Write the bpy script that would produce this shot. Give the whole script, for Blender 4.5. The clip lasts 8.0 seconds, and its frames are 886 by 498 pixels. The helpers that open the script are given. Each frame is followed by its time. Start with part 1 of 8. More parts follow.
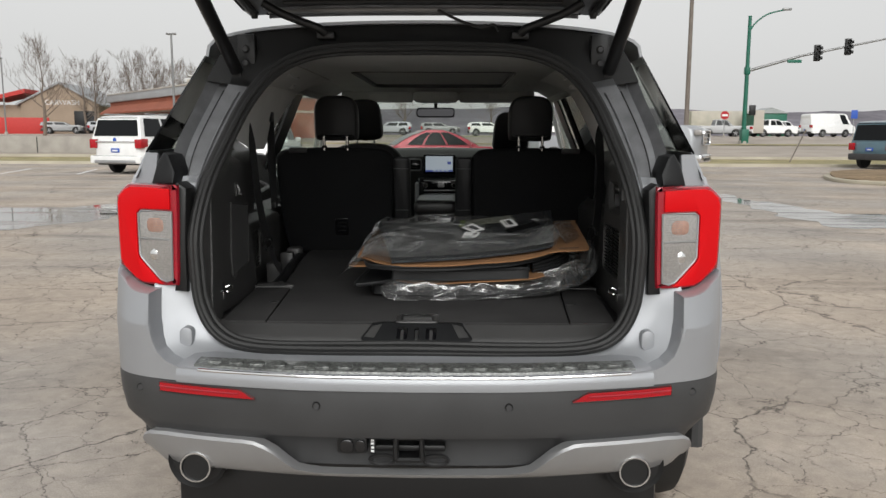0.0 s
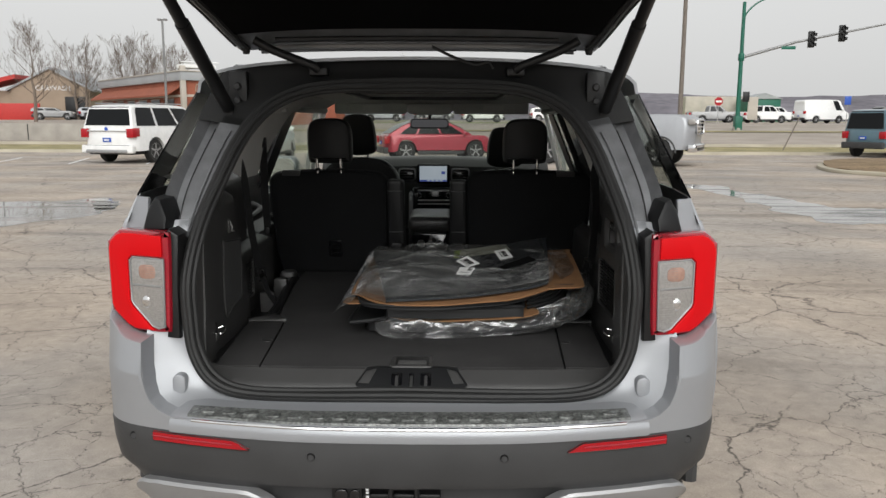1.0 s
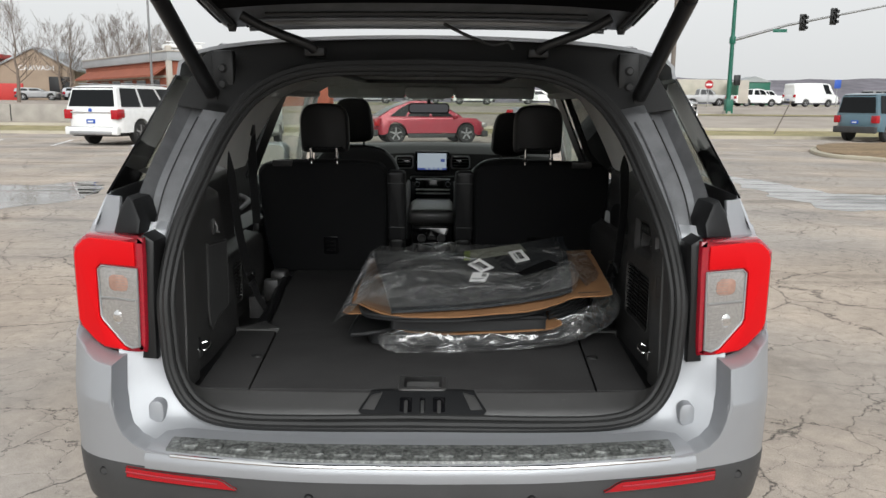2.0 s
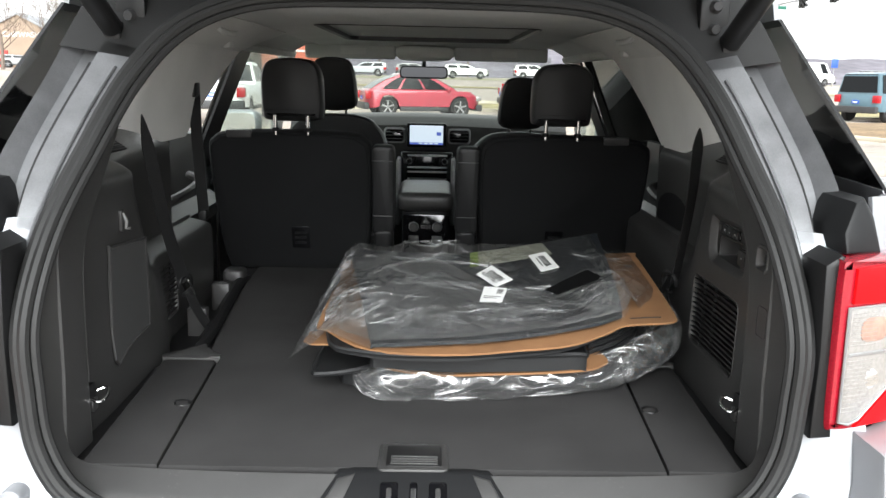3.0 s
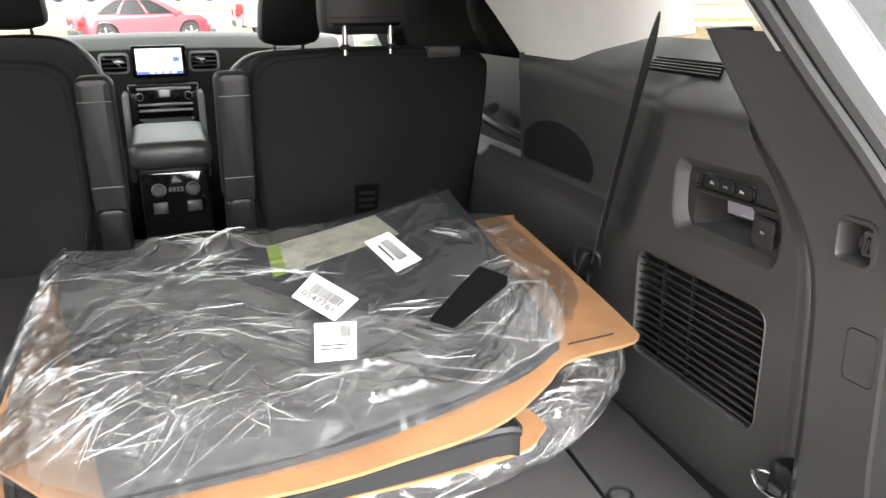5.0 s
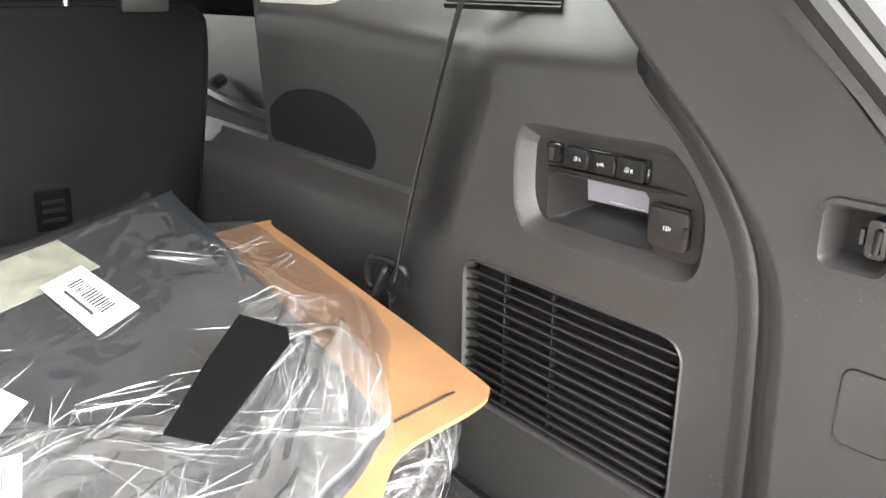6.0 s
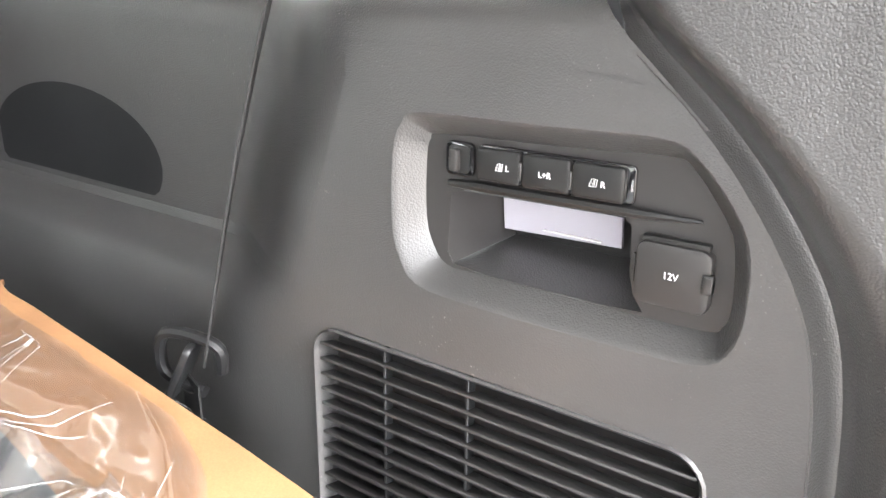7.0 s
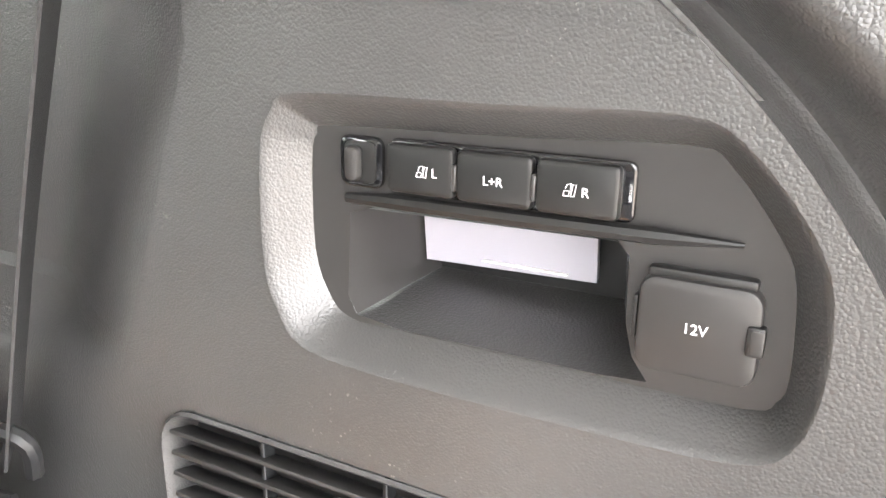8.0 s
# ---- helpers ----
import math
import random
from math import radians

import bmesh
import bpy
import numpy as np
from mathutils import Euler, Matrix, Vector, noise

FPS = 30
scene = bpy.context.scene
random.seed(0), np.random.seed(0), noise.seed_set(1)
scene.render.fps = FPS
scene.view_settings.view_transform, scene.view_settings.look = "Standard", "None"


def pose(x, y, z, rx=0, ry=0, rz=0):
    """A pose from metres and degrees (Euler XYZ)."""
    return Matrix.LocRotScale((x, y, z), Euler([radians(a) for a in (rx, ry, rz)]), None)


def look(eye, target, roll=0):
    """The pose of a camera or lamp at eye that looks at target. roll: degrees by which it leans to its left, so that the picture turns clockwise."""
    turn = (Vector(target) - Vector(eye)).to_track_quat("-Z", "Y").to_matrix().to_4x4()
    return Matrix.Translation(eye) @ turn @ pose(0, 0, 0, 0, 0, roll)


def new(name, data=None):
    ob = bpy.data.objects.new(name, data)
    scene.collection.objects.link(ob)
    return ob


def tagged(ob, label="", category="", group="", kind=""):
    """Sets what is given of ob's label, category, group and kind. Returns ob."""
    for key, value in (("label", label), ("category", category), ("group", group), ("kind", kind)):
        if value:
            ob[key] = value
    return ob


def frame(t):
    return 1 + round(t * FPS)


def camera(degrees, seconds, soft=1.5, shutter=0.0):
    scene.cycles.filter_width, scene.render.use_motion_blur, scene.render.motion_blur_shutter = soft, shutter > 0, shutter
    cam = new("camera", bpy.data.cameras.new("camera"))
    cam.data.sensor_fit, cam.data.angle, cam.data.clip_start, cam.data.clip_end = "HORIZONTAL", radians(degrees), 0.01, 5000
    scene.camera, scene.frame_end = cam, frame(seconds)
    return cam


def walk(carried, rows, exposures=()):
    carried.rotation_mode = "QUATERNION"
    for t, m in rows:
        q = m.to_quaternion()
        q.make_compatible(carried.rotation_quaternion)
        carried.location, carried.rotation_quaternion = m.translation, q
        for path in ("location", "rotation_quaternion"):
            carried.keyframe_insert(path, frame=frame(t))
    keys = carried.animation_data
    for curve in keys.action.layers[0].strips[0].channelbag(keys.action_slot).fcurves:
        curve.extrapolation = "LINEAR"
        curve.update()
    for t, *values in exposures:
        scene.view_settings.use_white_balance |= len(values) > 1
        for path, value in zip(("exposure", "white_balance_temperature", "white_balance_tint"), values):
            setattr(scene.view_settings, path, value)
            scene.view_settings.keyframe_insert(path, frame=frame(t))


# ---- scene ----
cam = camera(58.8, 8.0)
PATH = [
    (0, (0.119, -2.086, 1.452), (0.083, -0.107, 1.168), 0.2),
    (0.5, (0.123, -2.07, 1.56), (0.091, -0.092, 1.263), 0.2),
    (1, (0.115, -2.043, 1.626), (0.095, -0.069, 1.304), 0.2),
    (1.5, (0.077, -1.966, 1.646), (0.072, 0.004, 1.301), 0.2),
    (1.7, (0.047, -1.899, 1.65), (0.048, 0.07, 1.296), 0.2),
    (2.8, (0.034, -1.189, 1.592), (0.066, 0.768, 1.183), 1.2),
    (3, (0.021, -1.062, 1.585), (0.054, 0.892, 1.158), 1.3),
    (3.5, (-0.007, -0.805, 1.57), (0.056, 1.139, 1.106), 1.4),
    (4, (0.021, -0.607, 1.552), (0.142, 1.324, 1.045), 1.3),
    (4.2, (0.016, -0.539, 1.543), (0.19, 1.383, 1.018), 1.1),
    (5.3, (0.001, -0.123, 1.485), (0.809, 1.592, 0.849), -0.6),
    (5.5, (0.052, -0.051, 1.466), (0.974, 1.604, 0.824), -0.4),
    (6, (0.128, 0.13, 1.427), (1.327, 1.595, 0.782), 0.3),
    (6.5, (0.199, 0.267, 1.403), (1.595, 1.541, 0.749), 0.1),
    (7, (0.296, 0.362, 1.371), (1.828, 1.483, 0.741), 0.7),
    (7.5, (0.381, 0.423, 1.343), (2.01, 1.416, 0.743), 0.8),
    (8, (0.41, 0.446, 1.336), (2.093, 1.352, 0.747), 0.7),
]
walk(cam, [(t, look(eye, target, roll)) for t, eye, target, roll in PATH],
     [(0, 0.0, 6450, 8), (1.5, 0.05, 6400, 8), (2.8, 1.1, 6200, 6), (3.5, 2.38, 6450, 10), (4.2, 2.78, 6500, 10), (5.5, 3.1, 6500, 10), (6.0, 3.8, 6480, 10), (6.5, 4.15, 6450, 10), (7.1, 4.7, 6250, 10), (8.0, 4.85, 6450, 10)])

# ---- light ----
SUN_TURN = radians(174)
world = bpy.data.worlds.new("overcast_sky")
scene.world = world
world.use_nodes = True
wn, wl = world.node_tree.nodes, world.node_tree.links
sky = wn.new("ShaderNodeTexSky")
sky.sky_type, sky.sun_disc = "NISHITA", False
sky.sun_elevation, sky.sun_rotation = radians(33), SUN_TURN
sky.air_density, sky.dust_density, sky.ozone_density = 1.0, 6.0, 1.0
calm = wn.new("ShaderNodeHueSaturation")
calm.inputs["Saturation"].default_value = 0.12
wl.new(sky.outputs["Color"], calm.inputs["Color"])
even = wn.new("ShaderNodeMix")
even.data_type, even.blend_type = "RGBA", "MIX"
even.inputs[0].default_value = 0.72
even.inputs[7].default_value = (7.2, 7.1, 7.05, 1)
wl.new(calm.outputs["Color"], even.inputs[6])
wl.new(even.outputs[2], wn["Background"].inputs["Color"])
wn["Background"].inputs["Strength"].default_value = 0.120

sun = new("sun", bpy.data.lights.new("sun", "SUN"))
sun.data.energy, sun.data.angle, sun.data.color = 1.9, radians(50), (1.0, 0.985, 0.965)
SUN_UP = radians(33)
sun.matrix_world = look((0, 0, 30), (-math.sin(SUN_TURN) * math.cos(SUN_UP), -math.cos(SUN_TURN) * math.cos(SUN_UP), 30 - math.sin(SUN_UP)))


# ---- materials ----
def material(name, base, rough=0.5, metal=0.0, grain=0.0, grain_size=900.0, blotch=0.0, blotch_size=6.0, bump=0.0, bump_size=None,
             coat=0.0, clear=0.0, alpha=1.0, glow=None, vary=0.0, ior=1.45, specular=0.5):
    """A surface with colour variation at two scales and fine relief."""
    m = bpy.data.materials.new(name)
    m.use_nodes = True
    n, l = m.node_tree.nodes, m.node_tree.links
    p = n["Principled BSDF"]
    p.inputs["Base Color"].default_value = (*base, 1)
    p.inputs["Roughness"].default_value, p.inputs["Metallic"].default_value = rough, metal
    p.inputs["Coat Weight"].default_value, p.inputs["Transmission Weight"].default_value = coat, clear
    p.inputs["Alpha"].default_value, p.inputs["IOR"].default_value = alpha, ior
    p.inputs["Specular IOR Level"].default_value = specular
    p.inputs["Coat Roughness"].default_value = 0.06
    if glow:
        p.inputs["Emission Color"].default_value, p.inputs["Emission Strength"].default_value = (*glow[:3], 1), glow[3]
    where = n.new("ShaderNodeTexCoord")
    colour = None
    if grain or blotch:
        total = None
        for amount, size, detail in ((grain, grain_size, 3), (blotch, blotch_size, 6)):
            if not amount:
                continue
            t = n.new("ShaderNodeTexNoise")
            t.inputs["Scale"].default_value, t.inputs["Detail"].default_value = size, detail
            l.new(where.outputs["Object"], t.inputs["Vector"])
            r = n.new("ShaderNodeMapRange")
            r.inputs["From Min"].default_value, r.inputs["From Max"].default_value = 0.3, 0.7
            r.inputs["To Min"].default_value, r.inputs["To Max"].default_value = 1 - amount, 1 + amount
            l.new(t.outputs["Fac"], r.inputs["Value"])
            if total is None:
                total = r.outputs["Result"]
            else:
                x = n.new("ShaderNodeMath")
                x.operation = "MULTIPLY"
                l.new(total, x.inputs[0]), l.new(r.outputs["Result"], x.inputs[1])
                total = x.outputs[0]
        if vary:
            info, r, x = n.new("ShaderNodeObjectInfo"), n.new("ShaderNodeMapRange"), n.new("ShaderNodeMath")
            r.inputs["To Min"].default_value, r.inputs["To Max"].default_value = 1 - vary, 1 + vary
            l.new(info.outputs["Random"], r.inputs["Value"])
            x.operation = "MULTIPLY"
            l.new(total, x.inputs[0]), l.new(r.outputs["Result"], x.inputs[1])
            total = x.outputs[0]
        c = n.new("ShaderNodeVectorMath")
        c.operation = "SCALE"
        c.inputs[0].default_value = base
        l.new(total, c.inputs["Scale"])
        l.new(c.outputs["Vector"], p.inputs["Base Color"])
    if bump:
        t, b = n.new("ShaderNodeTexNoise"), n.new("ShaderNodeBump")
        t.inputs["Scale"].default_value, t.inputs["Detail"].default_value = bump_size or grain_size, 2
        l.new(where.outputs["Object"], t.inputs["Vector"])
        b.inputs["Strength"].default_value, b.inputs["Distance"].default_value = bump, 0.001
        l.new(t.outputs["Fac"], b.inputs["Height"])
        l.new(b.outputs["Normal"], p.inputs["Normal"])
    return m


def leather_grain(name, base, rough, cell=420.0, depth=0.6, shine=0.6, dust=0.0):
    """Moulded plastic with the pebbled grain of leather; dust: how pale its few specks and scuffs are."""
    m = material(name, base, rough, blotch=0.12, blotch_size=9, specular=shine)
    n, l = m.node_tree.nodes, m.node_tree.links
    p = n["Principled BSDF"]
    w, v, b, s, add = (n.new("ShaderNode" + k) for k in ("TexCoord", "TexVoronoi", "Bump", "TexNoise", "VectorMath"))
    s.inputs["Scale"].default_value, s.inputs["Detail"].default_value = cell * 0.55, 2.0
    l.new(w.outputs["Object"], s.inputs["Vector"])
    bend = n.new("ShaderNodeVectorMath")
    bend.operation, bend.inputs["Scale"].default_value = "SCALE", 0.9 / cell
    l.new(s.outputs["Color"], bend.inputs[0])
    add.operation = "ADD"
    l.new(w.outputs["Object"], add.inputs[0]), l.new(bend.outputs["Vector"], add.inputs[1])
    v.feature, v.inputs["Scale"].default_value = "F1", cell
    l.new(add.outputs["Vector"], v.inputs["Vector"])
    b.invert, b.inputs["Strength"].default_value, b.inputs["Distance"].default_value = True, depth, 0.0006
    l.new(v.outputs["Distance"], b.inputs["Height"])
    l.new(b.outputs["Normal"], p.inputs["Normal"])
    if dust:
        before = p.inputs["Base Color"].links[0].from_socket
        many, where, both_of, mix = (n.new("ShaderNode" + k) for k in ("TexNoise", "TexNoise", "Math", "Mix"))
        many.inputs["Scale"].default_value, many.inputs["Detail"].default_value = 420.0, 1.0
        where.inputs["Scale"].default_value, where.inputs["Detail"].default_value = 11.0, 4.0
        ends = []
        for t, lo, hi in ((many, 0.70, 0.78), (where, 0.56, 0.70)):
            l.new(w.outputs["Object"], t.inputs["Vector"])
            r = n.new("ShaderNodeMapRange")
            r.inputs["From Min"].default_value, r.inputs["From Max"].default_value = lo, hi
            l.new(t.outputs["Fac"], r.inputs["Value"])
            ends.append(r.outputs["Result"])
        both_of.operation = "MULTIPLY"
        l.new(ends[0], both_of.inputs[0]), l.new(ends[1], both_of.inputs[1])
        mix.data_type = "RGBA"
        mix.inputs[7].default_value = (dust, dust * 0.97, dust * 0.94, 1)
        l.new(both_of.outputs[0], mix.inputs[0]), l.new(before, mix.inputs[6])
        l.new(mix.outputs[2], p.inputs["Base Color"])
    return m


def film_material(name, tint, gloss, rough, milky, crinkle=0.0):
    """Thin clear film: see-through, with a milky share and gloss that grows at a slant."""
    m = bpy.data.materials.new(name)
    m.use_nodes = True
    n, l = m.node_tree.nodes, m.node_tree.links
    n.remove(n["Principled BSDF"])
    clear, white, shine, mix_a, mix_b, slant, power = (n.new("ShaderNode" + k) for k in
        ("BsdfTransparent", "BsdfDiffuse", "BsdfGlossy", "MixShader", "MixShader", "LayerWeight", "MapRange"))
    clear.inputs["Color"].default_value = (*tint, 1)
    white.inputs["Color"].default_value = (0.8, 0.8, 0.8, 1)
    shine.inputs["Roughness"].default_value = rough
    slant.inputs["Blend"].default_value = 0.34
    power.inputs["From Max"].default_value = 0.55
    power.inputs["To Min"].default_value, power.inputs["To Max"].default_value = gloss * 0.6, min(0.5, gloss * 7)
    l.new(slant.outputs["Fresnel"], power.inputs["Value"])
    mix_a.inputs["Fac"].default_value = milky
    if crinkle:
        w, bent, warp, b = (n.new("ShaderNode" + k) for k in ("TexCoord", "TexNoise", "VectorMath", "Bump"))
        bent.inputs["Scale"].default_value, bent.inputs["Detail"].default_value = 7.0, 2.0
        l.new(w.outputs["Object"], bent.inputs["Vector"])
        warp.operation, warp.inputs[1].default_value = "MULTIPLY_ADD", (0.06, 0.06, 0.06)
        l.new(bent.outputs["Color"], warp.inputs[0]), l.new(w.outputs["Object"], warp.inputs[2])
        total = None
        for size, weight in ((15.0, 1.0), (42.0, 0.30)):
            cell, scaled = n.new("ShaderNodeTexVoronoi"), n.new("ShaderNodeMath")
            cell.feature, cell.inputs["Scale"].default_value = "F1", size
            l.new(warp.outputs["Vector"], cell.inputs["Vector"])
            scaled.operation, scaled.inputs[1].default_value = "MULTIPLY_ADD", weight
            l.new(cell.outputs["Distance"], scaled.inputs[0])
            if total:
                l.new(total, scaled.inputs[2])
            else:
                scaled.inputs[2].default_value = 0.0
            total = scaled.outputs[0]
        b.inputs["Strength"].default_value, b.inputs["Distance"].default_value = 1.0, crinkle
        l.new(total, b.inputs["Height"])
        l.new(b.outputs["Normal"], shine.inputs["Normal"]), l.new(b.outputs["Normal"], white.inputs["Normal"]), l.new(b.outputs["Normal"], slant.inputs["Normal"])
    l.new(clear.outputs[0], mix_a.inputs[1]), l.new(white.outputs[0], mix_a.inputs[2])
    l.new(power.outputs["Result"], mix_b.inputs["Fac"])
    l.new(mix_a.outputs[0], mix_b.inputs[1]), l.new(shine.outputs[0], mix_b.inputs[2])
    l.new(mix_b.outputs[0], n["Material Output"].inputs["Surface"])
    return m


M = {
    "silver": material("silver_paint", (0.335, 0.344, 0.362), 0.44, 0.4, grain=0.06, grain_size=3000, blotch=0.03, coat=0.35),
    "silver_matt": material("satin_silver", (0.36, 0.36, 0.365), 0.42, 0.6, grain=0.05, grain_size=2500, blotch=0.06),
    # body silver darkened to carry the shade on the opening's inner faces
    "silver_shaded": material("silver_paint_shaded", (0.175, 0.178, 0.185), 0.42, 0.45, grain=0.12, grain_size=600, blotch=0.22, blotch_size=14, bump=1.0, bump_size=26),
    "quarter": film_material("tinted_quarter_glass", (0.78, 0.80, 0.77), 0.05, 0.02, 0.002),
    "mirror": material("dim_mirror", (0.09, 0.09, 0.095), 0.03, 1.0),
    "white_paint": material("white_paint", (0.78, 0.78, 0.77), 0.3, 0, blotch=0.05, coat=0.6),
    "red_paint": material("red_paint", (0.34, 0.025, 0.045), 0.28, 0.3, blotch=0.06, coat=0.9),
    "blue_paint": material("slate_blue_paint", (0.085, 0.15, 0.185), 0.3, 0.2, blotch=0.06, coat=0.7),
    "grey_paint": material("grey_paint", (0.2, 0.2, 0.2), 0.35, 0.3, blotch=0.06, coat=0.5),
    "trim": leather_grain("grained_black_plastic", (0.043, 0.0422, 0.0418), 0.37, 820, 0.34, 0.8, 0.22),
    "trim_dark": leather_grain("dark_plastic", (0.012, 0.0124, 0.0132), 0.46, 900, 0.15, 0.28),
    "trim_shade": leather_grain("shaded_black_plastic", (0.036, 0.0365, 0.037), 0.40, 620, 0.3, 0.5, 0.12),
    "gate_black": material("matt_black_liner", (0.004, 0.004, 0.0042), 0.9, grain=0.2, grain_size=900, blotch=0.15, specular=0.06),
    "bumper": material("dark_grey_bumper_plastic", (0.044, 0.044, 0.045), 0.5, grain=0.15, grain_size=1500, blotch=0.12, bump=0.25, bump_size=1200),
    "satin_black": material("satin_black_plastic", (0.009, 0.009, 0.0095), 0.42, blotch=0.1),
    "gloss_black": material("gloss_black", (0.006, 0.006, 0.007), 0.08, coat=0.6),
    "rubber": material("black_rubber", (0.016, 0.016, 0.016), 0.6, grain=0.2, grain_size=700, blotch=0.2),
    "cloth": material("black_cloth", (0.0085, 0.0088, 0.0094), 0.85, specular=0.25, grain=0.3, grain_size=1400, blotch=0.1, bump=0.5, bump_size=1600),
    "leather": material("black_leather", (0.016, 0.016, 0.0168), 0.5, grain=0.1, grain_size=600, blotch=0.1, bump=0.3, bump_size=500),
    "carpet": material("black_carpet", (0.037, 0.036, 0.036), 0.95, grain=0.35, grain_size=1800, blotch=0.16, blotch_size=5, bump=0.7, bump_size=1800, specular=0.2),
    "grey_trim": material("light_grey_trim", (0.70, 0.70, 0.68), 0.75, grain=0.06, grain_size=1200, blotch=0.05, bump=0.2, bump_size=900),
    "headliner": material("grey_headliner_cloth", (0.62, 0.625, 0.61), 0.95, grain=0.12, grain_size=1500, blotch=0.05, bump=0.3, bump_size=1500),
    "glass": film_material("clear_glass", (0.84, 0.89, 0.85), 0.03, 0.01, 0.08),
    "windscreen_glass": film_material("hazy_windscreen", (0.88, 0.93, 0.88), 0.03, 0.01, 0.13),
    "dash_pad": leather_grain("grained_dash_pad", (0.038, 0.038, 0.037), 0.45, 900, 0.2),
    "privacy": film_material("privacy_glass", (0.05, 0.052, 0.05), 0.05, 0.02, 0.004),
    "red_lens": material("red_lens", (0.46, 0.002, 0.005), 0.38, specular=0.2, glow=(1.0, 0.006, 0.010, 0.16)),
    "red_dark": material("dark_red_lens", (0.32, 0.008, 0.02), 0.1, coat=1.0, grain=0.2, grain_size=250),
    "red_plain": material("red_reflector", (0.36, 0.004, 0.010), 0.25, coat=0.25, grain=0.25, grain_size=500, bump=0.3, bump_size=500),
    "lens": material("clear_lens", (0.33, 0.315, 0.30), 0.12, 0.30, coat=1.0, grain=0.15, grain_size=160, bump=0.5, bump_size=300),
    "amber": material("amber_bulb_lens", (0.34, 0.20, 0.155), 0.25, coat=0.8, blotch=0.2, blotch_size=60),
    "chrome": material("chrome", (0.8, 0.8, 0.8), 0.12, 1.0, blotch=0.05),
    "steel": material("dull_steel", (0.35, 0.35, 0.35), 0.35, 1.0, grain=0.1, grain_size=400),
    "belt": material("black_webbing", (0.014, 0.014, 0.0145), 0.6, grain=0.25, grain_size=900, bump=0.5, bump_size=1200),
    "card": material("brown_cardboard", (0.265, 0.134, 0.059), 0.85, grain=0.08, grain_size=700, blotch=0.12, blotch_size=14, bump=0.2, bump_size=260),
    "mat": material("black_rubber_mat", (0.016, 0.0165, 0.0175), 0.5, grain=0.15, grain_size=900, blotch=0.1, bump=0.4, bump_size=700),
    "blue_mat": material("dark_slate_mat", (0.016, 0.020, 0.025), 0.55, grain=0.15, grain_size=900, blotch=0.12, bump=0.2, bump_size=700),
    "film": film_material("clear_plastic_film", (0.95, 0.96, 0.96), 0.20, 0.13, 0.032, 0.0022),
    "film_roll": film_material("crumpled_plastic_film", (0.94, 0.95, 0.95), 0.22, 0.14, 0.052, 0.003),
    # film with a large white share, for painted glints on folds
    "fold_glint": film_material("whitened_glint_film", (0.93, 0.94, 0.94), 0.24, 0.20, 0.27),
    "label": material("white_paper_label", (0.8, 0.8, 0.79), 0.6, blotch=0.04),
    "ink": material("black_ink", (0.02, 0.02, 0.02), 0.6, blotch=0.05),
    "white_mark": material("white_print", (0.75, 0.75, 0.75), 0.5, blotch=0.03),
    "screen": material("lit_display", (0.02, 0.02, 0.02), 0.1, glow=(0.80, 0.90, 1.0, 0.32)),
    "screen_blue": material("lit_display_blue", (0.02, 0.02, 0.02), 0.1, glow=(0.08, 0.12, 0.42, 0.4)),
    "lamp": material("white_lamp_lens", (0.33, 0.32, 0.36), 0.35, coat=0.3, blotch=0.06),
    "concrete": material("weathered_concrete", (0.34, 0.315, 0.28), 0.9, grain=0.12, grain_size=60, blotch=0.2, blotch_size=0.9, bump=0.3, bump_size=80),
    "kerb": material("kerb_concrete", (0.42, 0.38, 0.30), 0.9, grain=0.1, grain_size=40, blotch=0.2, blotch_size=0.6),
    "brick": material("red_brick", (0.27, 0.085, 0.05), 0.85, grain=0.2, grain_size=9, blotch=0.12, blotch_size=0.8),
    "tan": material("tan_render", (0.33, 0.255, 0.19), 0.9, grain=0.06, grain_size=10, blotch=0.1, blotch_size=0.5),
    "stone": material("pale_stone_band", (0.45, 0.41, 0.36), 0.85, blotch=0.12, blotch_size=0.7),
    "grey_roof": material("grey_metal_roof", (0.32, 0.33, 0.34), 0.6, blotch=0.08, blotch_size=0.6),
    "red_roof": material("red_awning", (0.45, 0.035, 0.03), 0.6, blotch=0.1),
    "green_steel": material("green_painted_steel", (0.012, 0.115, 0.075), 0.45, blotch=0.12, blotch_size=2),
    "brown_pole": material("brown_pole", (0.16, 0.135, 0.115), 0.7, blotch=0.15, blotch_size=2),
    "bark": material("grey_brown_bark", (0.17, 0.135, 0.11), 0.95, grain=0.2, grain_size=20, blotch=0.15),
    "hill": material("far_woods", (0.155, 0.145, 0.165), 1.0, grain=0.2, grain_size=0.08, blotch=0.25, blotch_size=0.01),
    "blue_sign": material("blue_sign", (0.03, 0.09, 0.4), 0.5, blotch=0.05),
    "dark_glass": material("dark_window", (0.006, 0.007, 0.008), 0.08, specular=0.22),
}


# ---- making meshes ----
def part(name, bm, mat, parent=None, label="", flat=False, angle=38):
    """Link a bmesh as one mesh object under a thing or a part."""
    bmesh.ops.recalc_face_normals(bm, faces=bm.faces)
    me = bpy.data.meshes.new(name)
    bm.to_mesh(me)
    bm.free()
    me.materials.append(M[mat] if isinstance(mat, str) else mat)
    if not flat:
        me.polygons.foreach_set("use_smooth", [True] * len(me.polygons))
        me.set_sharp_from_angle(angle=radians(angle))
    ob = new(name, me)
    if parent is not None:
        ob.parent = parent
    return tagged(ob, label)


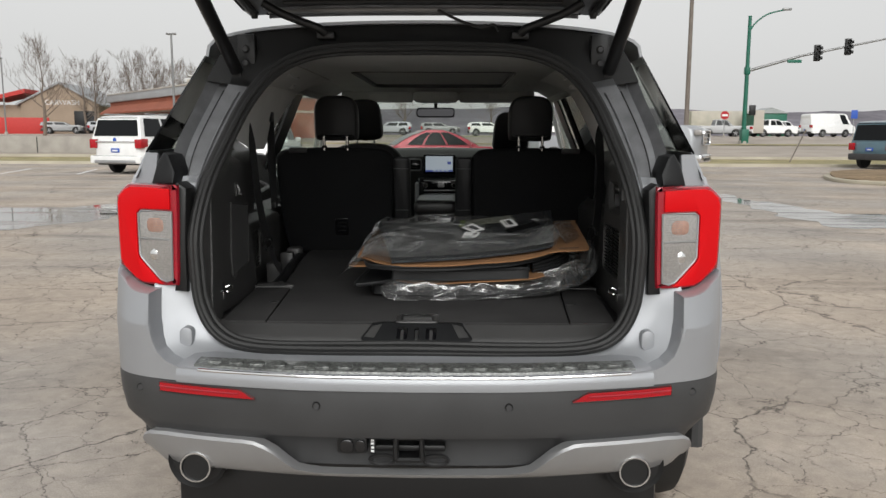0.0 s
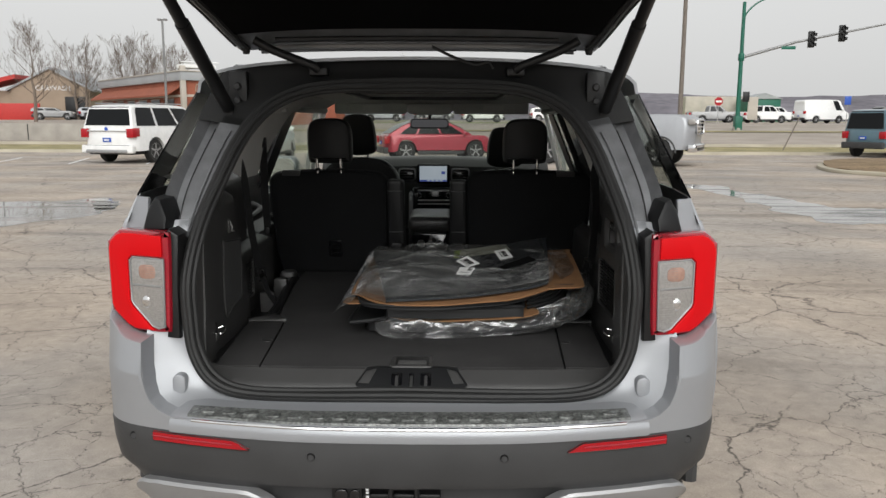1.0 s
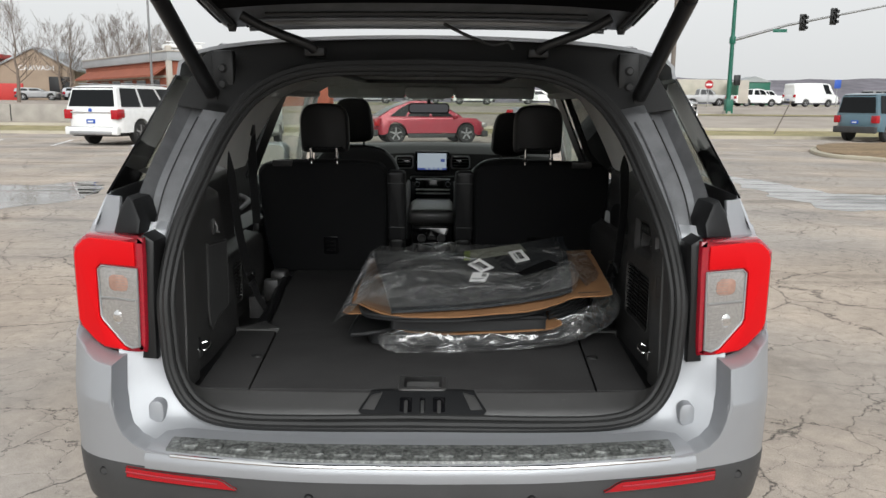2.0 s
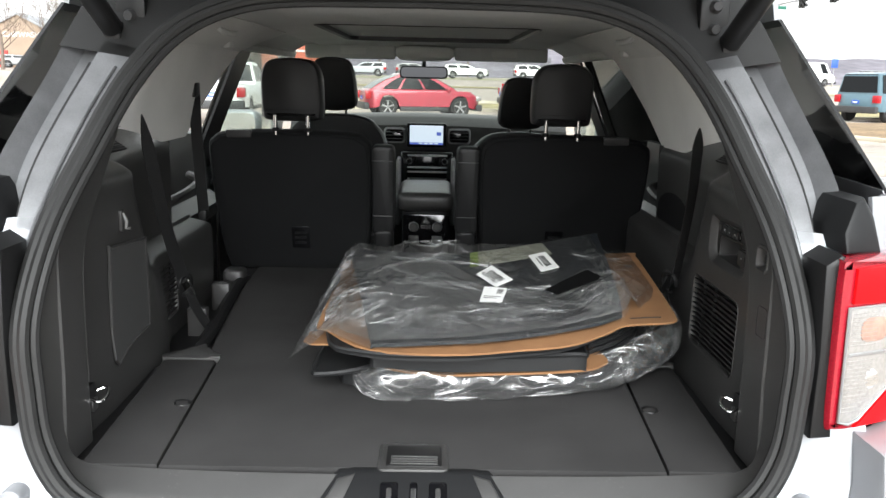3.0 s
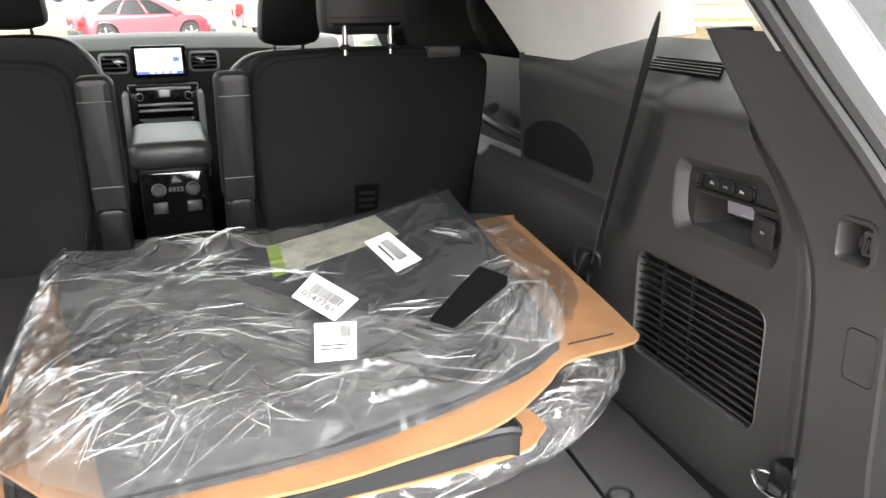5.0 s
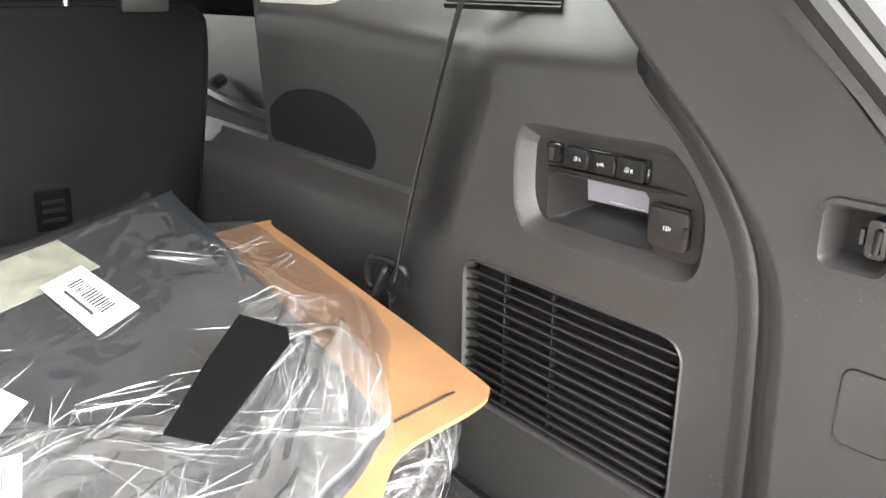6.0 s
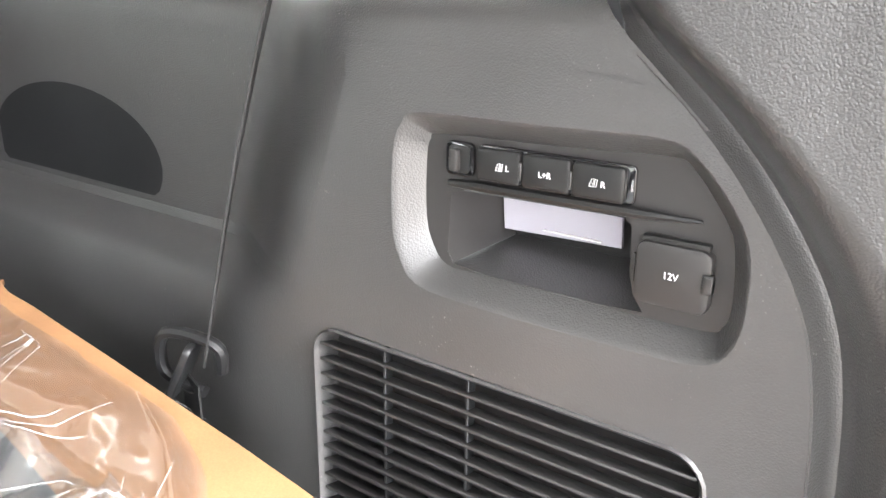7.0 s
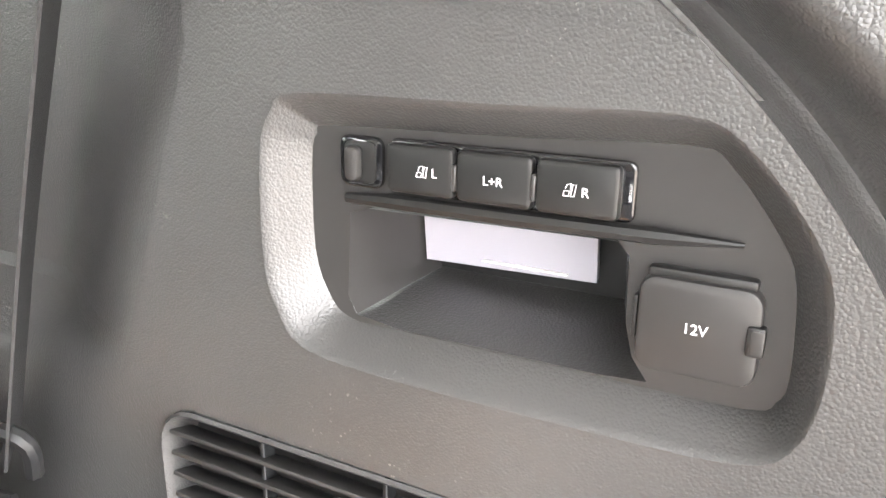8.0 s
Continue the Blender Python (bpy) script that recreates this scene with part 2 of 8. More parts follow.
def thing(name, label, category, group="", at=(0, 0, 0), turn=0.0, kind=""):
    ob = new(name)
    ob.empty_display_size = 0.1
    ob.matrix_world = pose(*at, 0, 0, turn)
    return tagged(ob, label, category, group, kind)


def B():
    return bmesh.new()


def box(bm, lo, hi, bevel=0.0, seg=2, m=None):
    lo, hi = Vector(lo), Vector(hi)
    made = bmesh.ops.create_cube(bm, size=1.0)["verts"]
    for v in made:
        v.co = Vector((lo[i] + (v.co[i] + 0.5) * (hi[i] - lo[i]) for i in range(3)))
    if bevel:
        edges = list({e for v in made for e in v.link_edges})
        out = bmesh.ops.bevel(bm, geom=edges, offset=bevel, segments=seg, affect="EDGES", profile=0.5)
        made = list({v for f in out["faces"] for v in f.verts} | {v for v in made if v.is_valid})
    if m is not None:
        for v in made:
            v.co = m @ v.co
    return bm


def face(bm, verts):
    try:
        return bm.faces.new(verts)
    except ValueError:
        return None


def loft(bm, rings, cap=True, closed=True):
    """Skin closed rings of equal count one after another."""
    vs = [[bm.verts.new(p) for p in r] for r in rings]
    n = len(vs[0])
    for a, b in zip(vs, vs[1:]):
        for i in range(n if closed else n - 1):
            j = (i + 1) % n
            face(bm, (a[i], a[j], b[j], b[i]))
    if cap:
        face(bm, vs[0]), face(bm, vs[-1])
    return bm


AXIS = {"x": (1, 2, 0), "y": (0, 2, 1), "z": (0, 1, 2)}


def prism(bm, outline, axis, lo, hi, bevel=0.0, m=None):
    """An outline of two coordinates, drawn out along the axis between lo and hi, with chamfered rims."""
    a, b, c = AXIS[axis]
    o = np.array(outline, float)
    if bevel:
        nxt, prv = np.roll(o, -1, 0), np.roll(o, 1, 0)
        e1, e2 = o - prv, nxt - o
        e1 /= np.maximum(np.linalg.norm(e1, axis=1, keepdims=True), 1e-9)
        e2 /= np.maximum(np.linalg.norm(e2, axis=1, keepdims=True), 1e-9)
        area = np.sum(o[:, 0] * nxt[:, 1] - nxt[:, 0] * o[:, 1])
        nrm = np.stack([-(e1 + e2)[:, 1], (e1 + e2)[:, 0]], 1) * (1 if area > 0 else -1)
        nrm /= np.maximum(np.linalg.norm(nrm, axis=1, keepdims=True), 1e-9)
        small, mid = o + nrm * bevel, o + nrm * bevel * 0.3
        s = 1 if hi > lo else -1
        stages = [(small, lo), (mid, lo + s * bevel * 0.3), (o, lo + s * bevel), (o, hi - s * bevel), (mid, hi - s * bevel * 0.3), (small, hi)]
    else:
        stages = [(o, lo), (o, hi)]
    rings = []
    for pts, h in stages:
        ring = []
        for p in pts:
            v = [0, 0, 0]
            v[a], v[b], v[c] = p[0], p[1], h
            ring.append(m @ Vector(v) if m is not None else Vector(v))
        rings.append(ring)
    return loft(bm, rings)


def rounded(x0, y0, x1, y1, r, n=5):
    """A rectangle's outline with rounded corners."""
    out = []
    for cx, cy, a in ((x1 - r, y1 - r, 0), (x0 + r, y1 - r, 90), (x0 + r, y0 + r, 180), (x1 - r, y0 + r, 270)):
        for i in range(n + 1):
            t = radians(a + 90 * i / n)
            out.append((cx + r * math.cos(t), cy + r * math.sin(t)))
    return out


def curve(points, n=8, closed=False):
    """A smooth line through points (Catmull-Rom), n steps to each stretch."""
    p = np.array(points, float)
    k = len(p)
    get = (lambda i: p[i % k]) if closed else (lambda i: p[min(max(i, 0), k - 1)])
    out = []
    for i in range(k if closed else k - 1):
        a, b, c, d = get(i - 1), get(i), get(i + 1), get(i + 2)
        for s in range(n):
            t = s / n
            out.append(0.5 * (2 * b + (c - a) * t + (2 * a - 5 * b + 4 * c - d) * t * t + (3 * b - a - 3 * c + d) * t ** 3))
    if not closed:
        out.append(p[-1])
    return np.array(out)


def tube(bm, path, r, n=8, closed=False, flat=1.0):
    """A round bar along a path; r may be one radius or one for each point."""
    p = [Vector(q) for q in path]
    rs = r if hasattr(r, "__len__") else [r] * len(p)
    rings, side = [], None
    for i, q in enumerate(p):
        a = p[i - 1] if i or closed else q
        b = p[(i + 1) % len(p)] if i + 1 < len(p) or closed else q
        d = (b - a).normalized()
        if side is None:
            side = d.orthogonal().normalized()
        side = (side - d * side.dot(d)).normalized()
        up = d.cross(side)
        rings.append([q + rs[i] * (math.cos(2 * math.pi * k / n) * side + flat * math.sin(2 * math.pi * k / n) * up) for k in range(n)])
    if closed:
        rings.append(rings[0])
    return loft(bm, rings, cap=not closed)


def sheet(bm, grid, thick=0.0):
    """A skin over a grid of points [u][v]; thick gives it a back, along its normals."""
    g = np.array(grid, float)
    nu, nv = g.shape[:2]
    if thick:
        du, dv = np.gradient(g, axis=0), np.gradient(g, axis=1)
        nrm = np.cross(du, dv)
        nrm /= np.maximum(np.linalg.norm(nrm, axis=2, keepdims=True), 1e-9)
        back = g + nrm * thick
    a = [[bm.verts.new(g[i, j]) for j in range(nv)] for i in range(nu)]
    for i in range(nu - 1):
        for j in range(nv - 1):
            face(bm, (a[i][j], a[i + 1][j], a[i + 1][j + 1], a[i][j + 1]))
    if thick:
        b = [[bm.verts.new(back[i, j]) for j in range(nv)] for i in range(nu)]
        for i in range(nu - 1):
            for j in range(nv - 1):
                face(bm, (b[i][j], b[i][j + 1], b[i + 1][j + 1], b[i + 1][j]))
        for i in range(nu - 1):
            face(bm, (a[i][0], b[i][0], b[i + 1][0], a[i + 1][0]))
            face(bm, (a[i][-1], a[i + 1][-1], b[i + 1][-1], b[i][-1]))
        for j in range(nv - 1):
            face(bm, (a[0][j], a[0][j + 1], b[0][j + 1], b[0][j]))
            face(bm, (a[-1][j], b[-1][j], b[-1][j + 1], a[-1][j + 1]))
    return bm


def revolve(bm, profile, centre, axis="x", n=24):
    """Turn a profile of (radius, distance along the axis) round the axis."""
    a, b, c = AXIS[axis]
    rings = []
    for r, h in profile:
        ring = []
        for k in range(n):
            v = [0.0, 0.0, 0.0]
            v[a], v[b], v[c] = r * math.cos(2 * math.pi * k / n), r * math.sin(2 * math.pi * k / n), h
            ring.append(Vector(v) + Vector(centre))
        rings.append(ring)
    return loft(bm, rings, cap=True)


def lerp(x, xs, ys):
    return float(np.interp(x, xs, ys))


# ---- the silver car: outline ----
car = thing("sport_utility_vehicle", "silver sport utility vehicle parked on cracked asphalt with its tailgate open", "car")


def both(fn):
    for s in (-1, 1):
        fn(s)


def plan_half(y):
    return lerp(y, (0.10, 0.18, 0.30, 0.6, 1.1, 2.5, 4.1, 4.5, 4.8, 4.95), (0.855, 0.892, 0.924, 0.958, 0.985, 0.98, 0.98, 0.93, 0.84, 0.72))


def half_width(y, z):
    w = plan_half(y)
    if z < 0.9:
        return w * (1 - 0.06 * ((0.9 - z) / 0.5) ** 2)
    if z < 1.27:
        return w * (1 - 0.05 * ((z - 0.9) / 0.37) ** 1.5)
    return w * 0.95 - (z - 1.27) * 0.42


def rear_edge(z):
    return lerp(z, (0.45, 0.77, 1.0, 1.31, 1.41, 1.74), (0.36, 0.30, 0.285, 0.285, 0.315, 0.62))


def belt_line(y):
    return lerp(y, (0.2, 1.0, 2.5, 3.9, 4.6, 4.95), (1.33, 1.32, 1.25, 1.20, 1.05, 0.92))


def low_line(y):
    z = 0.36 if y > 0.62 else 0.76
    for c in (1.08, 4.1):
        d = abs(y - c)
        if d < 0.47:
            z = max(z, 0.39 + math.sqrt(0.47 ** 2 - d * d))
    return z


def side_body(s):
    grid = []
    ys = sorted(list(np.linspace(0.17, 4.95, 64)) + [0.61, 0.62, 0.63])
    for y0 in ys:
        col = []
        for v in np.linspace(0, 1, 16):
            z = low_line(y0) + (belt_line(y0) - low_line(y0)) * v
            y = y0 + (rear_edge(z) - 0.17) * max(0, 1 - (y0 - 0.17) / 0.9)
            col.append((s * half_width(y, z), y, z))
        grid.append(col)
    return part("body_side", sheet(B(), grid, 0.012 * s), "silver", car)


both(side_body)


def side_patch(name, s, lo, hi, z0, z1, mat, off=0.0, thick=0.006, steps=10, label="", parent=None):
    """A pane or pillar on the car's flank: lo and hi give its two edges at the sill and at the roof."""
    grid = []
    for u in np.linspace(0, 1, steps):
        col = []
        for v in np.linspace(0, 1, 8):
            z = z0 + (z1 - z0) * v
            y = (lo[0] + (hi[0] - lo[0]) * u) * (1 - v) + (lo[1] + (hi[1] - lo[1]) * u) * v
            col.append((s * (half_width(y, z) + off), y, z))
        grid.append(col)
    return part(name, sheet(B(), grid, thick * s), mat, parent or car, label)


def flank(s):
    side_patch("glass_surround", s, (0.312, 0.605), (0.60, 0.80), 1.400, 1.715, "gloss_black", 0.003, label="black band round the quarter glass")
    side_patch("quarter_glass", s, (0.598, 0.798), (1.16, 1.2), 1.405, 1.715, "quarter", 0, label="dark tinted quarter glass").visible_shadow = False
    side_patch("pillar_trim", s, (0.27, 0.318), (1.16, 1.16), 1.325, 1.405, "silver", 0.001)
    side_patch("rear_pillar", s, (1.165, 1.205), (1.30, 1.32), 1.33, 1.715, "gloss_black", 0.002)
    if s > 0:
        side_patch("door_glass", s, (1.305, 1.325), (2.92, 2.88), 1.29, 1.715, "privacy", -0.004, label="dark tinted door glass")
    d = 0.78 if s > 0 else 0.0
    side_patch("door_pillar", s, (2.13 + d, 2.10 + d), (2.30 + d, 2.26 + d), 1.27, 1.715, "gloss_black", 0.002)
    side_patch("door_glass", s, (2.26 + d, 2.22 + d), (3.85, 3.12), 1.235, 1.70, "glass", -0.004).visible_shadow = False
    side_patch("windscreen_pillar", s, (3.86, 3.13), (3.98, 3.24), 1.215, 1.715, "silver", 0.004, 0.03)


both(flank)

# roof skin with its rounded rails, and rubbing strips
rows = []
for y in np.linspace(0.62, 3.27, 22):
    e = half_width(y, 1.715)
    crown = 1.848 - 0.05 * ((y - 1.7) / 1.6) ** 2
    rows.append([(e * math.sin(a), y, 1.715 + (crown - 1.715) * max(0.0, math.cos(a)) ** 0.6) for a in np.linspace(-math.pi / 2, math.pi / 2, 25)])
part("roof", sheet(B(), rows, -0.01), "silver", car)


def roof_rail(s):
    pts = curve([(s * 0.64, 0.8, 1.775), (s * 0.655, 0.9, 1.815), (s * 0.68, 2.0, 1.835), (s * 0.66, 2.9, 1.815), (s * 0.65, 3.0, 1.77)], 6)
    part("roof_rail", tube(B(), pts, 0.014, 8), "gloss_black", car)


both(roof_rail)

# bonnet, cowl and nose
rows = []
for y in np.linspace(3.9, 4.9, 14):
    w = half_width(y, belt_line(y)) + 0.004
    rows.append([(w * math.sin(a), y, belt_line(y) + 0.055 * math.cos(a)) for a in np.linspace(-math.pi / 2, math.pi / 2, 17)])
part("bonnet", sheet(B(), rows, -0.01), "silver", car)
rows = []
for x in np.linspace(-0.76, 0.76, 25):
    yy = 4.98 - 0.10 * (abs(x) / 0.76) ** 2.5
    rows.append([(x, yy - 0.10, 0.99), (x, yy, 0.93), (x, yy + 0.02, 0.75), (x, yy + 0.01, 0.5), (x, yy - 0.06, 0.36)])
part("front_bumper", sheet(B(), rows, -0.012), "silver", car)
part("grille", prism(B(), rounded(-0.48, 0.62, 0.48, 0.9, 0.06), "y", 4.985, 5.02, 0.008), "gloss_black", car, "black front grille")


def head_lamp(s):
    part("headlight", prism(B(), rounded(s * 0.64 - 0.13, 0.80, s * 0.64 + 0.13, 0.92, 0.03), "y", 4.90, 4.99, 0.01), "lens", car)
    m = new("door_mirror")
    m.parent = car
    part("mirror_shell", prism(B(), rounded(s * 1.07 - 0.11, 1.22, s * 1.07 + 0.11, 1.38, 0.05), "y", 3.42, 3.55, 0.03), "silver", m)
    part("mirror_glass", prism(B(), rounded(s * 1.07 - 0.095, 1.235, s * 1.07 + 0.095, 1.365, 0.04), "y", 3.414, 3.419), "chrome", m)
    part("mirror_arm", box(B(), (min(s * 0.9, s * 1.0), 3.46, 1.22), (max(s * 0.9, s * 1.0), 3.53, 1.26), 0.01), "satin_black", m)
    part("sill_cladding", box(B(), (min(s * 0.9, s * 0.975), 1.5, 0.27), (max(s * 0.9, s * 0.975), 3.68, 0.42), 0.02), "bumper", car)
    for yc in (1.08, 4.1):
        pts = [(s * (half_width(yc, 0.6) + 0.006), yc + 0.475 * math.cos(a), 0.39 + 0.475 * math.sin(a)) for a in np.linspace(-0.05, math.pi + 0.05, 25)]
        part("arch_trim", tube(B(), pts, 0.028, 8), "bumper", car)
    for y in (1.32, 2.2, 3.72):
        pts = [(s * (half_width(y, z) + 0.001), y, z) for z in np.linspace(0.45, 1.24, 12)]
        part("door_seam", tube(B(), pts, 0.003, 5), "satin_black", car)
    for y in (1.42, 2.42):
        part("door_handle", box(B(), (min(s * 0.95, s * 0.99), y, 1.09), (max(s * 0.95, s * 0.99), y + 0.2, 1.125), 0.012), "silver", car)


both(head_lamp)


def wheel_at(s, y):
    w = new("wheel")
    w.parent = car
    w.matrix_basis = pose(s * 0.87, y, 0.385)
    prof = [(0.255, -0.12), (0.34, -0.125), (0.375, -0.105), (0.385, -0.06), (0.385, 0.06), (0.375, 0.105), (0.34, 0.125), (0.255, 0.12)]
    part("tyre", revolve(B(), prof, (0, 0, 0), "x", 36), "rubber", w)
    part("rim", revolve(B(), [(0.25, s * 0.10), (0.262, s * 0.122), (0.258, s * 0.128), (0.235, s * 0.09), (0.05, s * 0.085)], (0, 0, 0), "x", 30), "steel", w)
    for k in range(5):
        a = 2 * math.pi * k / 5
        bm = box(B(), (s * 0.10 - 0.015, -0.028, 0.03), (s * 0.10 + 0.015, 0.028, 0.245), 0.01)
        bmesh.ops.rotate(bm, verts=bm.verts, matrix=Matrix.Rotation(a, 3, "X"))
        part("spoke", bm, "silver_matt", w)


for s in (-1, 1):
    for y in (1.08, 4.1):
        wheel_at(s, y)
part("underbody", box(B(), (-0.72, 0.14, 0.30), (0.72, 4.7, 0.5), 0.03), "satin_black", car)
for y in (1.08, 4.1):
    part("wheel_well", box(B(), (-0.76, y - 0.5, 0.46), (0.76, y + 0.5, 0.86), 0.02), "satin_black", car)

# ---- rear bumper ----
HALF = curve([(0, -0.032), (0.265, -0.025), (0.445, -0.002), (0.6, 0.028), (0.72, 0.060), (0.81, 0.098), (0.868, 0.150), (0.902, 0.23), (0.93, 0.40), (0.945, 0.6)], 6)
PLAN = np.concatenate([HALF[::-1] * (-1, 1), HALF[1:]])
TAN = np.gradient(PLAN, axis=0)
TAN /= np.linalg.norm(TAN, axis=1, keepdims=True)
INWARD = np.stack([-TAN[:, 1], TAN[:, 0]], 1)


def bumper_skin(rows_at, thick=0.008, keep=lambda x: True):
    """A skin along the bumper's plan; rows_at(x) gives pairs of height and inset."""
    grid = []
    for p, n in zip(PLAN, INWARD):
        if keep(p[0]):
            grid.append([(*(p + n * inset), z) for z, inset in rows_at(p[0])])
    return sheet(B(), grid, thick)


def bay(x):
    """1 in the middle bay of the bumper, 0 towards its corners."""
    return float(np.interp(abs(x), (0.33, 0.45), (1, 0)))


def tuck(x, z):
    """How far the bumper's corners draw in towards the ground."""
    return max(0.0, abs(x) - 0.74) / 0.14 * max(0.0, 0.66 - z) * 0.45


def dark_rows(x):
    b = bay(x)
    rows = [(0.768, 0.012), (0.767, 0.0), (0.757, -0.004), (0.70, 0.0), (0.645, 0.004), (0.625, 0.012 + 0.004 * b), (0.612, 0.020 + 0.07 * b),
            (0.56, 0.040 + 0.06 * b), (0.515, 0.062 + 0.03 * b), (0.485, 0.13)]
    return [(z, i + tuck(x, z)) for z, i in rows]


part("bumper_cover", bumper_skin(dark_rows), "bumper", car, "dark grey plastic bumper cover")


def silver_rows(x):
    return [(0.769, 0.004), (0.772, -0.006), (0.785, -0.007), (0.797, -0.004), (0.806, 0.006), (0.812, 0.03), (0.816, 0.075), (0.818, 0.11)]


part("bumper_shelf", bumper_skin(silver_rows, keep=lambda x: abs(x) < 0.68), "silver", car)


def skid_rows(x):
    top = float(np.interp(abs(x), (0.27, 0.33, 0.40, 0.45, 0.72, 0.77, 0.805, 0.825, 0.84), (0.522, 0.530, 0.592, 0.612, 0.614, 0.607, 0.588, 0.558, 0.512)))
    low = 0.500
    base = lambda z: float(np.interp(z, (0.49, 0.56, 0.62), (0.040, 0.012, 0.002))) + tuck(x, z)
    return [(top, base(top) + 0.03), (top - 0.001, base(top) - 0.006), (top - 0.010 * (top - low) / 0.12, base(top) - 0.012),
            ((top + low) / 2, base((top + low) / 2) - 0.010), (low + 0.008, base(low) - 0.004), (low, base(low) + 0.006), (low - 0.004, base(low) + 0.06)]


part("skid_plate", bumper_skin(skid_rows, keep=lambda x: abs(x) < 0.835), "silver_matt", car, "satin silver lower bumper plate")


def corner_panel(s):
    """The silver bumper corner below the tail lamp, with its inner edge rolled forward."""
    grid = []
    xs = list(np.linspace(0.60, 0.66, 4)) + list(np.linspace(0.668, 0.757, 26)) + list(np.linspace(0.765, 0.90, 13))
    cols = [(x, float(np.interp(x, HALF[:, 0], HALF[:, 1]))) for x in xs] + [(half_width(y, 0.95) + 0.003, y) for y in (0.32, 0.38, 0.46)]
    for x, y in cols:
        top = float(np.interp(x, (0.60, 0.65, 0.67, 0.70, 0.727, 0.742, 0.751, 0.757, 0.80, 0.82, 0.884, 0.90), (0.806, 0.807, 0.810, 0.822, 0.845, 0.88, 0.93, 1.004, 1.007, 1.012, 1.046, 1.054)))
        col = []
        for v in (0, 0.08, 0.2, 0.35, 0.5, 0.62, 0.645, 0.66, 0.675, 0.75, 0.85, 0.95, 1.0):
            z = 0.769 + (top - 0.769) * v
            lean = 0.32 * max(0, z - 0.922) * min(1, max(0, 0.91 - x) / 0.04)
            swell = -0.006 * max(0.0, 1 - abs(z - 0.922) / 0.15)
            col.append((s * x, y + lean + swell - 0.006, z))
        ex, ey, ez = col[-1]
        col += [(ex - s * 0.002, ey + 0.006, ez + 0.003), (ex - s * 0.004, ey + 0.09, ez + 0.003)]
        grid.append(col)
    part("bumper_corner", sheet(B(), grid, -0.006 * s), "silver", car)


both(corner_panel)


# step pad on the bumper, with a strip of bright trim
pts = []
for x in np.linspace(-0.615, 0.615, 60):
    y = float(np.interp(abs(x), HALF[:, 0], HALF[:, 1])) - 0.004
    pts.append([(x, y + 0.004, 0.812), (x, y + 0.006, 0.8185), (x, y + 0.02 , 0.8205), (x, y + 0.055, 0.823), (x * 0.995, y + 0.082 - 0.02 * (abs(x) / 0.6) ** 2, 0.8245), (x * 0.995, y + 0.084 - 0.02 * (abs(x) / 0.6) ** 2, 0.815)])
pad_mat = material("scuffed_step_pad", (0.115, 0.12, 0.115), 0.28, grain=0.75, grain_size=110, blotch=0.5, blotch_size=40, bump=1.0, bump_size=70, coat=0.9)
part("step_pad", sheet(B(), pts), pad_mat, car, "black step pad under wrinkled clear film")
bm = B()
tube(bm, [(x, float(np.interp(abs(x), HALF[:, 0], HALF[:, 1])) - 0.008, 0.806) for x in np.linspace(-0.60, 0.60, 50)], 0.005, 8)
part("bright_strip", bm, "chrome", car)
for k in range(19):
    x = -0.56 + k * 1.12 / 18
    y = float(np.interp(abs(x), HALF[:, 0], HALF[:, 1])) + 0.022
    bm = B()
    prism(bm, rounded(x - 0.020, y - 0.004, x + 0.020, y + 0.034 - 0.016 * (abs(x) / 0.6) ** 2, 0.008, 3), "z", 0.8195, 0.8255, 0.0015)
    part("grip_rib", bm, pad_mat, car)


